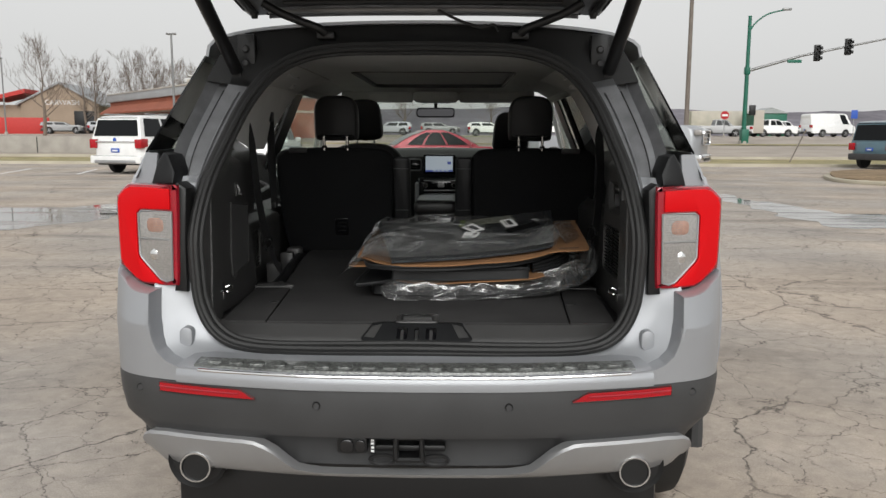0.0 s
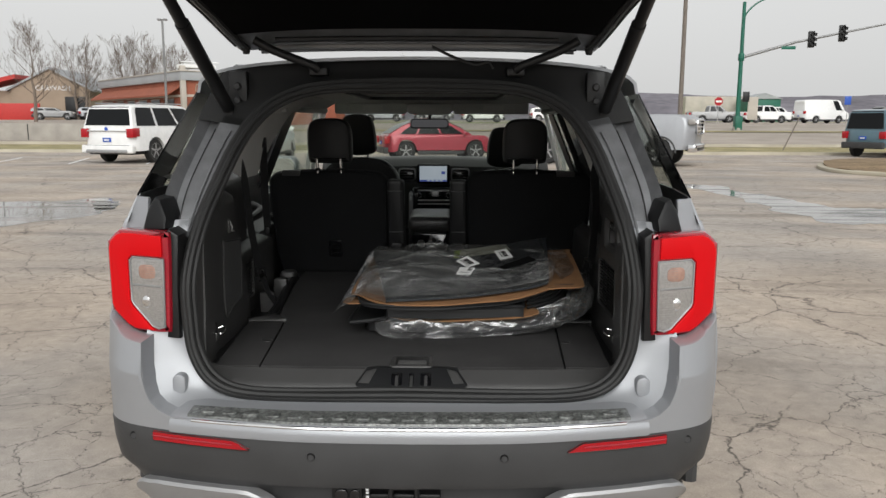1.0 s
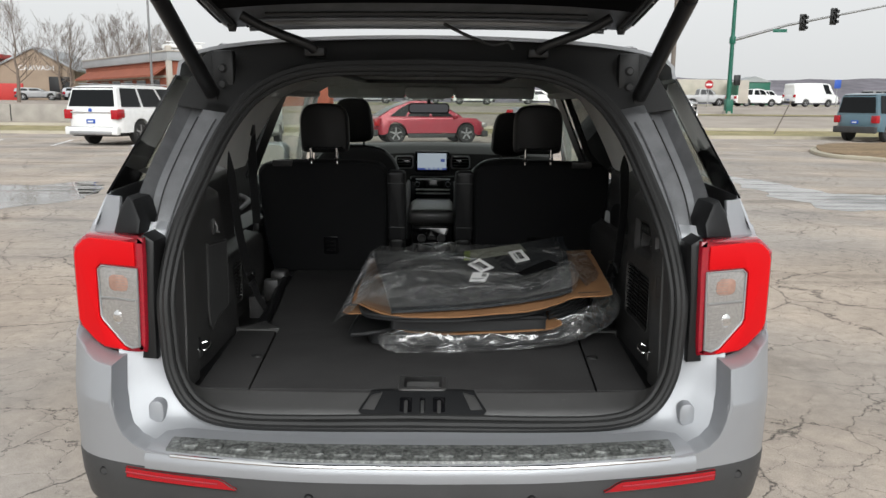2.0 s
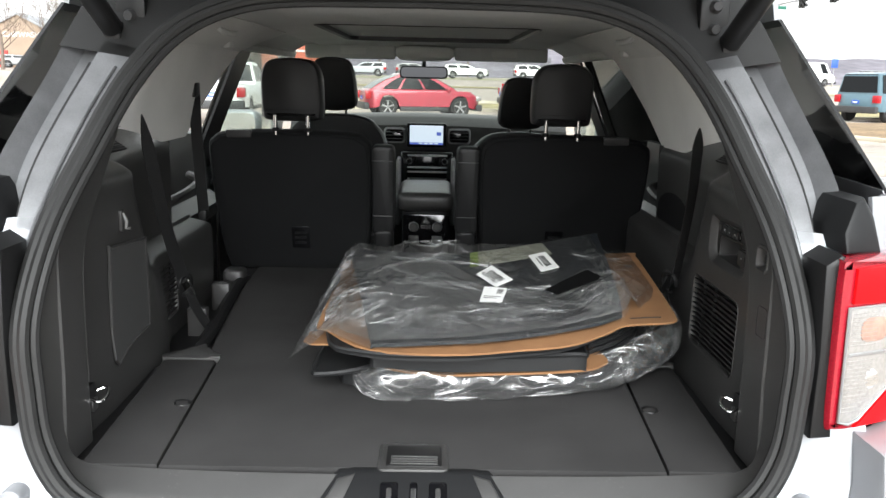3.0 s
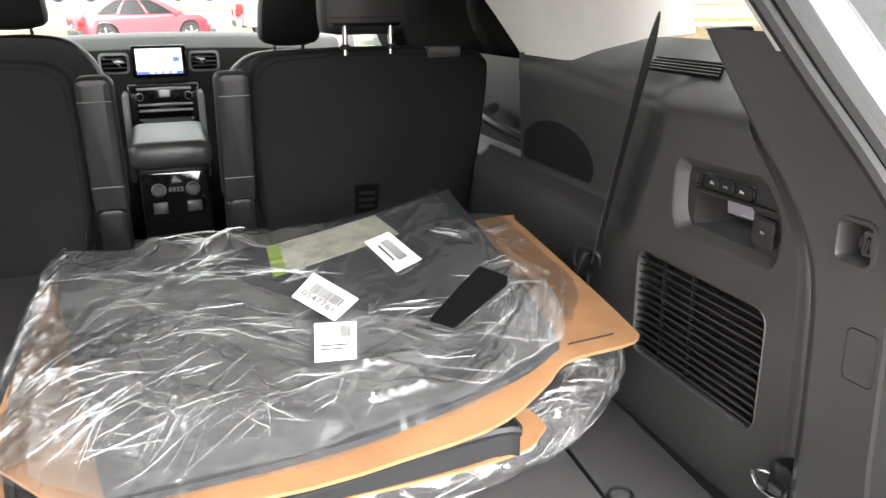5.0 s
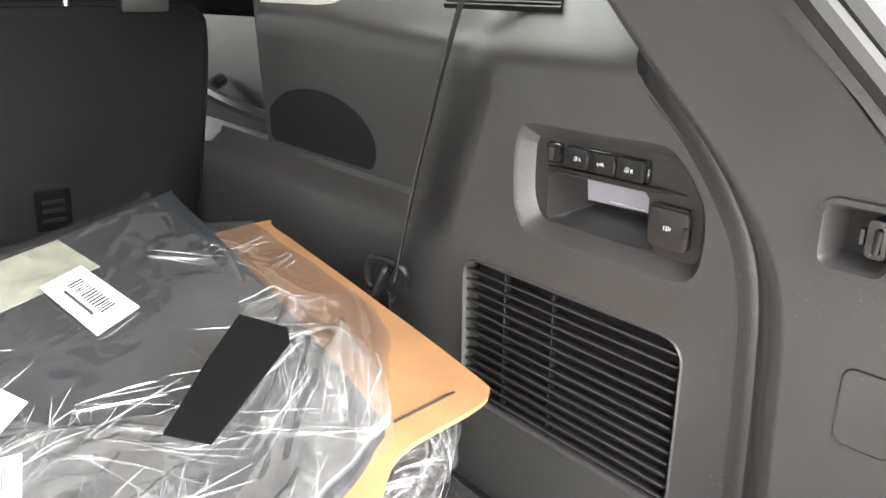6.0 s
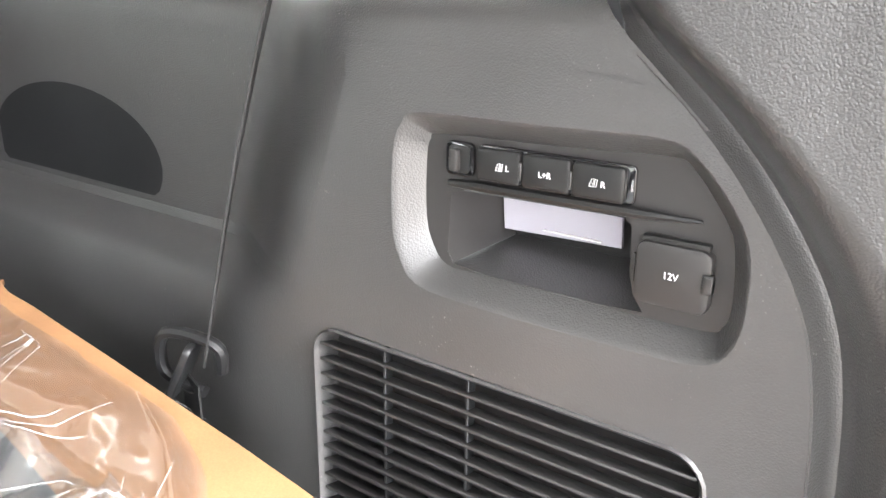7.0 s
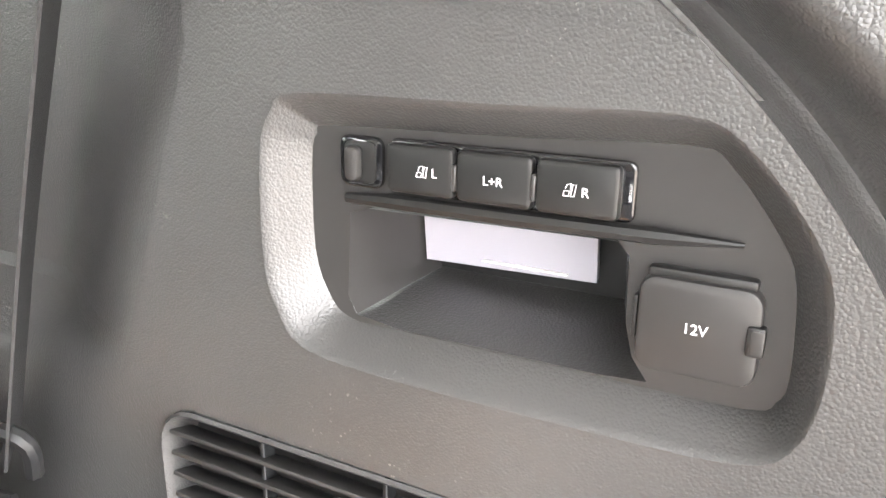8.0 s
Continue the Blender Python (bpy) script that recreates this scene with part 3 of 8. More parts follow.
def bumper_bits(s):
    rows = []
    for x in np.linspace(0.437, 0.722, 20):
        y = float(np.interp(x, HALF[:, 0], HALF[:, 1])) - 0.010
        top = 0.757 + 0.004 * (x - 0.437) / 0.285
        low = 0.731 + 0.003 * (x - 0.437) / 0.285
        k = float(np.interp(x, (0.437, 0.475), (0, 1)))
        mid = low + 0.001
        rows.append([(s * x, y + 0.012, low), (s * x, y, low + 0.001), (s * x, y - 0.001, low + (top - low) * max(k, 0.15)), (s * x, y + 0.012, low + (top - low) * max(k, 0.16))])
    part("reflector", sheet(B(), rows), "red_plain", car, "red bumper reflector")
    edge = [r[1] for r in rows] + [r[2] for r in rows][::-1]
    part("reflector_rim", tube(B(), [(x, y + 0.001, z) for x, y, z in edge], 0.0016, 5, True), "satin_black", car)
    part("reflector_ridge", tube(B(), [tuple((np.array(r[1]) * 0.45 + np.array(r[2]) * 0.55) + np.array((0, -0.0005, 0))) for r in rows[3:]], 0.0025, 6), "red_dark", car)
    for x, z in ((0.263, 0.722), (0.79, 0.735)):
        y = float(np.interp(x, HALF[:, 0], HALF[:, 1]))
        q = new("parking_sensor")
        q.parent = car
        part("sensor_ring", revolve(B(), [(0.008, -0.005), (0.0105, -0.006), (0.0115, -0.002), (0.0115, 0.01)], (s * x, y, z), "y", 20), "satin_black", q)
        part("sensor_disc", revolve(B(), [(0.0001, -0.0062), (0.0075, -0.0062), (0.0078, 0.0)], (s * x, y, z), "y", 20), "bumper", q)
    # twin exhaust tips
    e = new("exhaust_tip")
    e.parent = car
    prof = [(0.0385, 0.16), (0.0385, -0.018), (0.040, -0.022), (0.044, -0.022), (0.046, -0.018), (0.046, 0.16)]
    part("tip_pipe", revolve(B(), prof, (s * 0.625, 0.055, 0.513), "y", 32), "chrome", e)
    part("tip_dark", revolve(B(), [(0.0385, 0.06), (0.001, 0.062)], (s * 0.625, 0.055, 0.513), "y", 24), "satin_black", e)
    part("tip_inner", revolve(B(), [(0.0375, 0.062), (0.0375, -0.016)], (s * 0.625, 0.055, 0.513), "y", 28), "satin_black", e)
    part("exhaust_tunnel", revolve(B(), [(0.075, 0.03), (0.085, 0.02), (0.085, 0.14), (0.01, 0.16)], (s * 0.632, 0.055, 0.518), "y", 28), "satin_black", car)
    # covers in the sill flange
    part("flange_cap", prism(B(), rounded(s * 0.672 - 0.019, 0.838, s * 0.672 + 0.019, 0.897, 0.018, 6), "y", 0.136, 0.17, 0.004), "silver", car)


both(bumper_bits)

# tow receiver, its loops and the trailer socket
hitch = new("tow_receiver")
hitch.parent = car
bm = B()
loft(bm, [[(x, y, z) for x, z in rounded(-0.012 - 0.038, 0.555, -0.012 + 0.038, 0.625, 0.008, 3)] for y in (0.0, 0.2)], cap=False)
loft(bm, [[(x, y, z) for x, z in rounded(-0.012 - 0.030, 0.563, -0.012 + 0.030, 0.617, 0.005, 3)] for y in (0.0, 0.2)], cap=False)
part("receiver_tube", bm, "satin_black", hitch)
part("receiver_collar", tube(B(), [(x, -0.002, z) for x, z in rounded(-0.012 - 0.036, 0.557, -0.012 + 0.036, 0.623, 0.008, 3)], 0.008, 6, True), "satin_black", hitch)
for s in (-1, 1):
    part("chain_loop", tube(B(), [(-0.012 + s * 0.075 + 0.034 * math.cos(a), 0.01, 0.553 + 0.014 * math.sin(a)) for a in np.linspace(0, 2 * math.pi, 16, endpoint=False)], 0.006, 6, True), "satin_black", hitch)
part("receiver_bar", box(B(), (-0.11, 0.02, 0.573), (0.09, 0.06, 0.592), 0.006), "satin_black", hitch)
sock = new("trailer_socket")
sock.parent = car
part("socket_body", prism(B(), rounded(-0.215, 0.567, -0.13, 0.617, 0.01, 3), "y", 0.015, 0.09, 0.004), "satin_black", sock)
part("socket_lid", prism(B(), rounded(-0.205, 0.572, -0.168, 0.612, 0.014, 4), "y", 0.004, 0.014, 0.004), "gloss_black", sock)
part("socket_lid", prism(B(), rounded(-0.163, 0.574, -0.135, 0.61, 0.012, 4), "y", 0.006, 0.014, 0.003), "gloss_black", sock)
part("socket_plate", box(B(), (-0.122, 0.02, 0.565), (-0.108, 0.03, 0.612), 0.002), "satin_black", sock)
for z in (0.572, 0.582, 0.594, 0.603):
    part("mark", box(B(), (-0.12, 0.017, z), (-0.111, 0.0195, z + 0.006)), "white_mark", sock)

# ---- tail lamps ----
def tail_lamp(s):
    lamp = new("tail_lamp")
    lamp.parent = car
    tagged(lamp, "lit red tail lamp with a clear lower lens")
    wide = 1.22
    shear = Matrix(((s * wide, 0, 0, -s * 0.180), (0.44, 1, 0, 0.150 - 0.44 * 0.707), (0, 0, 1, 0), (0, 0, 0, 1)))
    out = curve([(0.722, 1.309), (0.709, 1.297), (0.712, 1.15), (0.716, 1.030), (0.725, 1.016), (0.76, 1.012), (0.812, 1.014), (0.834, 1.024), (0.872, 1.062), (0.881, 1.085), (0.883, 1.255), (0.877, 1.280), (0.852, 1.307), (0.832, 1.312)], 4, True)
    part("lamp_body", prism(B(), out, "y", 0.0, 0.07, 0.012, shear), "red_dark", lamp)
    ring = [(0.728, 1.299), (0.80, 1.303), (0.834, 1.303), (0.850, 1.297), (0.868, 1.278), (0.874, 1.255), (0.873, 1.090), (0.865, 1.070), (0.832, 1.034), (0.812, 1.023), (0.757, 1.021), (0.768, 1.032), (0.818, 1.092), (0.822, 1.104), (0.822, 1.226), (0.812, 1.239), (0.728, 1.240)]
    part("light_guide", prism(B(), ring, "y", -0.008, 0.004, 0.003, shear), "red_lens", lamp, "glowing red light band")
    lens = [(0.724, 1.234), (0.808, 1.234), (0.817, 1.225), (0.817, 1.106), (0.812, 1.094), (0.762, 1.034), (0.746, 1.028), (0.729, 1.034)]
    part("clear_lens", prism(B(), lens, "y", -0.004, 0.01, 0.003, shear), "lens", lamp, "clear ribbed lens")
    part("bulb_cover", prism(B(), rounded(0.748, 1.172, 0.794, 1.214, 0.014), "y", -0.0055, 0.006, 0.002, shear), "amber", lamp)
    for k in range(26):
        z = 1.050 + k * 0.0069
        if abs(z - 1.152) > 0.009:
            part("lens_rib", box(B(), (0.732, -0.0056, z), (min(0.776, 0.762 + (z - 1.05) * 0.7), -0.003, z + 0.0018), 0.0005, 1, shear), "lens", lamp)
    part("lens_bar", box(B(), (0.732, -0.0065, 1.149), (0.816, -0.002, 1.155), 0.001, 1, shear), "silver_matt", lamp)
    part("lens_frame", tube(B(), [shear @ Vector((x, -0.005, z)) for x, z in lens], 0.0028, 6, True), "silver_matt", lamp)
    part("bulb", revolve(B(), [(0.0005, -0.006), (0.012, -0.0055), (0.019, -0.002), (0.021, 0.003)], tuple(shear @ Vector((0.772, 0, 1.105))), "y", 18), "chrome", lamp)
    # black filler between lamp and opening, and the cap above
    bm = prism(B(), [(0.674, 0.995), (0.712, 0.998), (0.708, 1.03), (0.694, 1.29), (0.698, 1.312), (0.69, 1.318), (0.664, 1.30), (0.672, 1.15)], "y", 0.170, 0.26, 0.008)
    if s < 0:
        bmesh.ops.scale(bm, vec=(-1, 1, 1), verts=bm.verts)
    part("lamp_filler", bm, "satin_black", lamp)
    bm = prism(B(), [(0.715, 1.31), (0.79, 1.308), (0.775, 1.37), (0.755, 1.402), (0.735, 1.395), (0.71, 1.345)], "y", 0.0, 0.16, 0.01, Matrix(((s, 0, 0, 0), (0.35, 1, 0.25, 0.20 - 0.35 * 0.707 - 0.25 * 1.3), (0, 0, 1, 0), (0, 0, 0, 1))))
    part("lamp_cap", bm, "trim_dark", lamp)
    rows = [[(s * x, 0.215 + (x - 0.72) * 0.45 + (z - 1.3) * 0.3, z) for z in (1.306, 1.33, 1.365, 1.40)] for x in (0.782, 0.81, 0.84, 0.868, 0.885)]
    rows = [[(x if abs(x) < 0.80 else s * min(abs(x), half_width(y, z) + 0.002), y, z) for x, y, z in r] for r in rows]
    part("shoulder_panel", sheet(B(), rows, -0.008 * s), "silver", car)


both(tail_lamp)

FLOOR_Z = 0.895

# ---- the opening: weather strip, flange and inner trim ----
OPEN = [(0, 0.150, 0.824), (0.30, 0.150, 0.824), (0.50, 0.153, 0.834), (0.592, 0.162, 0.872), (0.640, 0.172, 0.95), (0.655, 0.180, 1.05), (0.660, 0.195, 1.17), (0.644, 0.265, 1.31),
        (0.612, 0.37, 1.44), (0.565, 0.465, 1.57), (0.500, 0.535, 1.665), (0.405, 0.575, 1.722), (0.27, 0.595, 1.748), (0, 0.60, 1.756)]
FLANGE = [(0, 0.075, 0.806), (0.30, 0.077, 0.806), (0.52, 0.09, 0.808), (0.69, 0.10, 0.816), (0.75, 0.135, 0.885), (0.775, 0.165, 0.97), (0.76, 0.225, 1.15), (0.745, 0.265, 1.31),
          (0.752, 0.325, 1.412), (0.715, 0.47, 1.575), (0.668, 0.58, 1.725), (0.600, 0.63, 1.800), (0.30, 0.668, 1.824), (0, 0.672, 1.828)]


def loop(points, n=6):
    half = curve(points, n)
    return np.concatenate([half, (half * (-1, 1, 1))[::-1][1:-1]])


O, F = loop(OPEN), loop(FLANGE)


def band(lines, pick=lambda p: True, thick=0.0):
    """A skin over several closed lines, kept where pick() of its first line's points holds."""
    bm = B()
    k = len(lines[0])
    vs = [[bm.verts.new(p) for p in line] for line in lines]
    for i in range(k):
        j = (i + 1) % k
        if pick(lines[0][i]) and pick(lines[0][j]):
            for a, b in zip(vs, vs[1:]):
                face(bm, (a[i], a[j], b[j], b[i]))
    bmesh.ops.delete(bm, geom=[v for v in bm.verts if not v.link_faces], context="VERTS")
    return bm


mid1 = O * 0.75 + F * 0.25 + np.array((0, 0.026, 0))
mid2 = O * 0.45 + F * 0.55 + np.array((0, 0.018, 0))
mid3 = O * 0.38 + F * 0.62 + np.array((0, 0.045, 0))
lip = F + np.array((0, 0.06, 0))
root = [O + np.array((0, 0.03, 0)), O * 0.95 + F * 0.05 + np.array((0, 0.02, 0)), mid1, mid2]
part("body_flange", band(root + [F, lip], lambda p: p[2] < 1.345), "silver", car, "silver painted flange round the opening")
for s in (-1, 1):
    part("post_flange", band(root + [mid3], lambda p: 1.30 < p[2] < 1.63 and s * p[0] > 0), "silver_shaded", car)
    part("gutter", band([mid3, O * 0.2 + F * 0.8 + np.array((0, 0.05, 0)), F * 1.0 + np.array((0, 0.012, 0))], lambda p: 1.30 < p[2] < 1.70 and s * p[0] > 0), "silver_shaded", car, "silver gutter beside the quarter glass")
for s in (-1, 1):
    for line, r, mm in ((mid1 + np.array((0, -0.004, 0)), 0.004, "silver_shaded"), (mid2 * 0.6 + mid3 * 0.4, 0.0045, "rubber")):
        pts = sorted([tuple(p) for p in line if 1.05 < p[2] < 1.60 and s * p[0] > 0], key=lambda p: p[2])
        part("flange_bead", tube(B(), pts, r, 6), mm, car)
part("upper_flange", band(root + [F, lip], lambda p: p[2] >= 1.60), "rubber", car, "dark flange under the roof edge")
centre = np.array((0, 0.3, 1.3))
for k, (r, shift, back) in enumerate(((0.013, 0.0, 0.0), (0.010, -0.014, -0.008), (0.009, -0.027, 0.004))):
    d = O - centre
    d[:, 1] = 0
    d /= np.linalg.norm(d, axis=1, keepdims=True)
    part("weather_strip", tube(B(), O + d * shift + np.array((0, back, 0)), r, 8, True), "rubber", car)

INNER = [(0, 0.222, 0.890), (0.30, 0.226, 0.890), (0.48, 0.236, 0.890), (0.59, 0.245, 0.895), (0.629, 0.262, 0.93), (0.633, 0.275, 1.05), (0.633, 0.280, 1.17), (0.628, 0.300, 1.31),
         (0.606, 0.44, 1.455), (0.57, 0.53, 1.57), (0.505, 0.60, 1.655), (0.41, 0.64, 1.705), (0.27, 0.66, 1.728), (0, 0.665, 1.735)]
I = loop(INNER)
edge = O * 0.97 + I * 0.03
part("scuff_trim", band([edge + np.array((0, 0.01, 0.002)), O * 0.75 + I * 0.25 + np.array((0, -0.002, 0.005)), O * 0.45 + I * 0.55 + np.array((0, -0.002, 0.003)), I], lambda p: p[2] < 0.93), "trim", car, "black plastic sill trim")
for s in (-1, 1):
    part("lower_edge_trim", band([edge, O * 0.6 + I * 0.4 + np.array((0, -0.012, 0)), I], lambda p: 0.90 < p[2] < 1.46 and s * p[0] > 0), "trim", car)
part("upper_edge_trim", band([edge, O * 0.6 + I * 0.4 + np.array((0, -0.012, 0)), I], lambda p: p[2] > 1.43), "grey_trim", car, "light grey edge trim")

# latch cover in the sill trim
latch = new("latch_cover")
latch.parent = car
shape = [(-0.165, 0.868), (-0.135, 0.912), (-0.105, 0.915), (0.105, 0.915), (0.135, 0.912), (0.165, 0.868), (0.15, 0.852), (-0.15, 0.852)]
tilt = Matrix(((1, 0, 0, 0), (0, 1, 1.19, 0.166 - 1.19 * 0.852), (0, 0, 0.746, 0.848 - 0.746 * 0.852), (0, 0, 0, 1)))
part("cover_plate", prism(B(), shape, "y", -0.016, 0.02, 0.004, tilt), "trim_dark", latch)
for s in (-1, 1):
    part("cover_wing", prism(B(), [(s * 0.155, 0.874), (s * 0.135, 0.905), (s * 0.105, 0.912), (s * 0.125, 0.872)], "y", -0.020, -0.014, 0.002, tilt), "trim", latch)
for x in (-0.043, 0.0, 0.043):
    part("slot", prism(B(), rounded(x - 0.016 if x else -0.007, 0.868, x + 0.016 if x else 0.007, 0.901, 0.004, 3), "y", -0.0185, -0.012, 0.0, tilt), "gloss_black", latch)
    part("slot_post", prism(B(), rounded(x - 0.0045, 0.866, x + 0.0045, 0.894, 0.002, 2), "y", -0.021, -0.016, 0.001, tilt), "steel" if x == 0 else "trim", latch)
part("pull_tab", prism(B(), rounded(-0.066, 0.226, 0.062, 0.331, 0.012, 4), "z", FLOOR_Z - 0.012, FLOOR_Z + 0.004, 0.003), "trim", car)
part("pull_plate", prism(B(), rounded(-0.052, 0.238, 0.050, 0.318, 0.006, 3), "z", FLOOR_Z + 0.003, FLOOR_Z + 0.0055, 0.001), "satin_black", car)
for k in range(4):
    part("pull_rib", box(B(), (-0.043, 0.242 + k * 0.009, FLOOR_Z + 0.005), (0.043, 0.246 + k * 0.009, FLOOR_Z + 0.0085), 0.001, 1), "trim", car)


# ---- load space ----
def plate(bm, outer, holes, place):
    """A flat panel with holes: outlines of two coordinates, put in space by place(a, b)."""
    edges = []
    for line in [outer] + holes:
        vs = [bm.verts.new((a, b, 0)) for a, b in line]
        edges += [bm.edges.new((vs[i], vs[(i + 1) % len(vs)])) for i in range(len(vs))]
    bmesh.ops.triangle_fill(bm, use_beauty=True, use_dissolve=False, edges=edges)
    for v in bm.verts:
        v.co = Vector(place(v.co.x, v.co.y))
    return bm


def wall_x(y):
    """How far the load space's side panel stands from the middle."""
    return lerp(y, (0.27, 0.34, 0.42, 0.60, 0.80), (0.6385, 0.641, 0.645, 0.645, 0.648))


def rim(bm, stages, s):
    """Skin through outlines (y, z) that lie at given depths x."""
    return loft(bm, [[(s * x, y, z) for y, z in line] for line, x in stages], cap=False)


def grow(line, d):
    o = np.array(line, float)
    nxt, prv = np.roll(o, -1, 0), np.roll(o, 1, 0)
    t = (o - prv) / np.maximum(np.linalg.norm(o - prv, axis=1, keepdims=True), 1e-9) + (nxt - o) / np.maximum(np.linalg.norm(nxt - o, axis=1, keepdims=True), 1e-9)
    area = np.sum(o[:, 0] * nxt[:, 1] - nxt[:, 0] * o[:, 1])
    n = np.stack([t[:, 1], -t[:, 0]], 1) * (1 if area > 0 else -1)
    n /= np.maximum(np.linalg.norm(n, axis=1, keepdims=True), 1e-9)
    return o + n * d


# load floor, in three boards
BOARD = [(0.458, 0.238), (0.493, 0.772), (0.500, 0.800), (0.530, 0.830), (0.545, 0.96), (0.598, 1.52), (0.60, 1.66), (0.60, 1.95)]
part("load_floor", prism(B(), BOARD + [(-x, y) for x, y in BOARD[::-1]], "z", FLOOR_Z - 0.02, FLOOR_Z, 0.003), "carpet", car, "black carpeted load floor")


def side_lid(s):
    edge = lambda y: 0.463 + 0.036 * (y - 0.24) / 0.535
    out = [(s * edge(0.242), 0.242), (s * edge(0.765), 0.765), (s * (edge(0.765) + 0.006), 0.772), (s * 0.618, 0.772), (s * 0.626, 0.764), (s * 0.598, 0.242)]
    part("floor_lid", prism(B(), out, "z", FLOOR_Z - 0.02, FLOOR_Z - 0.0005, 0.003), "carpet", car)
    part("lid_finger_hole", revolve(B(), [(0.0005, 0.0012), (0.012, 0.0012), (0.017, 0.0035), (0.019, 0.0)], (s * 0.500, 0.512, FLOOR_Z - 0.002), "z", 20), "satin_black", car)
    part("lid_gap", prism(B(), [(s * 0.456, 0.24), (s * 0.494, 0.775), (s * 0.500, 0.775), (s * 0.464, 0.24)], "z", FLOOR_Z - 0.03, FLOOR_Z - 0.012), "satin_black", car)
    part("lid_gap", prism(B(), [(s * 0.597, 0.24), (s * 0.625, 0.775), (s * 0.652, 0.775), (s * 0.640, 0.24)], "z", FLOOR_Z - 0.035, FLOOR_Z - 0.020), "satin_black", car)
    # moulded end piece behind the lid, with its catch
    part("lid_end_trim", prism(B(), [(s * 0.488, 0.775), (s * 0.632, 0.778), (s * 0.640, 0.80), (s * 0.600, 0.835), (s * 0.570, 0.875), (s * 0.552, 0.885), (s * 0.545, 0.86), (s * 0.505, 0.815)], "z", FLOOR_Z - 0.02, FLOOR_Z + 0.003, 0.004), "trim", car)
    part("lid_catch", prism(B(), rounded(s * 0.505 - 0.014, 0.778, s * 0.505 + 0.014, 0.796, 0.004, 3), "z", FLOOR_Z, FLOOR_Z + 0.006, 0.002), "trim", car)
    part("floor_well", box(B(), (min(s * 0.53, s * 0.72), 0.79, FLOOR_Z - 0.10), (max(s * 0.53, s * 0.72), 1.7, FLOOR_Z - 0.08), 0.01), "carpet", car)
    part("seat_rail", tube(B(), curve([(s * 0.582, 0.83, FLOOR_Z - 0.02), (s * 0.565, 0.98, FLOOR_Z + 0.008), (s * 0.590, 1.25, FLOOR_Z + 0.010), (s * 0.612, 1.52, FLOOR_Z + 0.005), (s * 0.60, 1.6, FLOOR_Z - 0.02)], 5), 0.017, 8), "satin_black", car)
    part("rail_bracket", box(B(), (min(s * 0.60, s * 0.655), 1.05, FLOOR_Z - 0.05), (max(s * 0.60, s * 0.655), 1.085, FLOOR_Z + 0.045), 0.006), "trim", car)
    part("rail_bracket", box(B(), (min(s * 0.60, s * 0.655), 1.30, FLOOR_Z - 0.05), (max(s * 0.60, s * 0.655), 1.34, FLOOR_Z + 0.05), 0.006), "trim", car)
    part("rail_cover", prism(B(), rounded(s * 0.635 - 0.035, 1.48, s * 0.635 + 0.035, 1.56, 0.02, 4), "z", FLOOR_Z - 0.02, FLOOR_Z + 0.045, 0.012), "trim", car)


both(side_lid)
part("floor_base", box(B(), (-0.72, 0.26, FLOOR_Z - 0.16), (0.72, 1.75, FLOOR_Z - 0.045)), "satin_black", car)

# ---- side panels of the load space ----
GROOVE = [(0.388, 0.88), (0.391, 1.05), (0.395, 1.145), (0.400, 1.20), (0.411, 1.24), (0.436, 1.281), (0.467, 1.317), (0.507, 1.353), (0.552, 1.398), (0.60, 1.448), (0.632, 1.482)]
CUBBY = [(0.650, 1.215), (0.656, 1.235), (0.655, 1.280), (0.648, 1.298), (0.634, 1.305), (0.55, 1.306), (0.495, 1.307), (0.476, 1.300), (0.456, 1.278), (0.447, 1.258), (0.446, 1.228), (0.452, 1.208), (0.468, 1.199), (0.52, 1.197), (0.60, 1.197), (0.638, 1.201)]
PLATE = [(0.634, 1.222), (0.640, 1.240), (0.640, 1.276), (0.637, 1.288), (0.628, 1.2915), (0.55, 1.2935), (0.494, 1.296), (0.481, 1.291), (0.464, 1.270), (0.458, 1.256), (0.456, 1.226), (0.459, 1.2165), (0.468, 1.212), (0.52, 1.2115), (0.60, 1.2115), (0.624, 1.2125)]
VENT = rounded(0.452, 0.985, 0.728, 1.152, 0.022, 5)
LATCH_BOX = rounded(0.309, 1.253, 0.351, 1.294, 0.008, 4)


def brow(z):
    """Where the flat panel ends and rolls back, at height z."""
    return lerp(z, (0.86, 1.10, 1.32, 1.42), (0.862, 0.778, 0.692, 0.690))


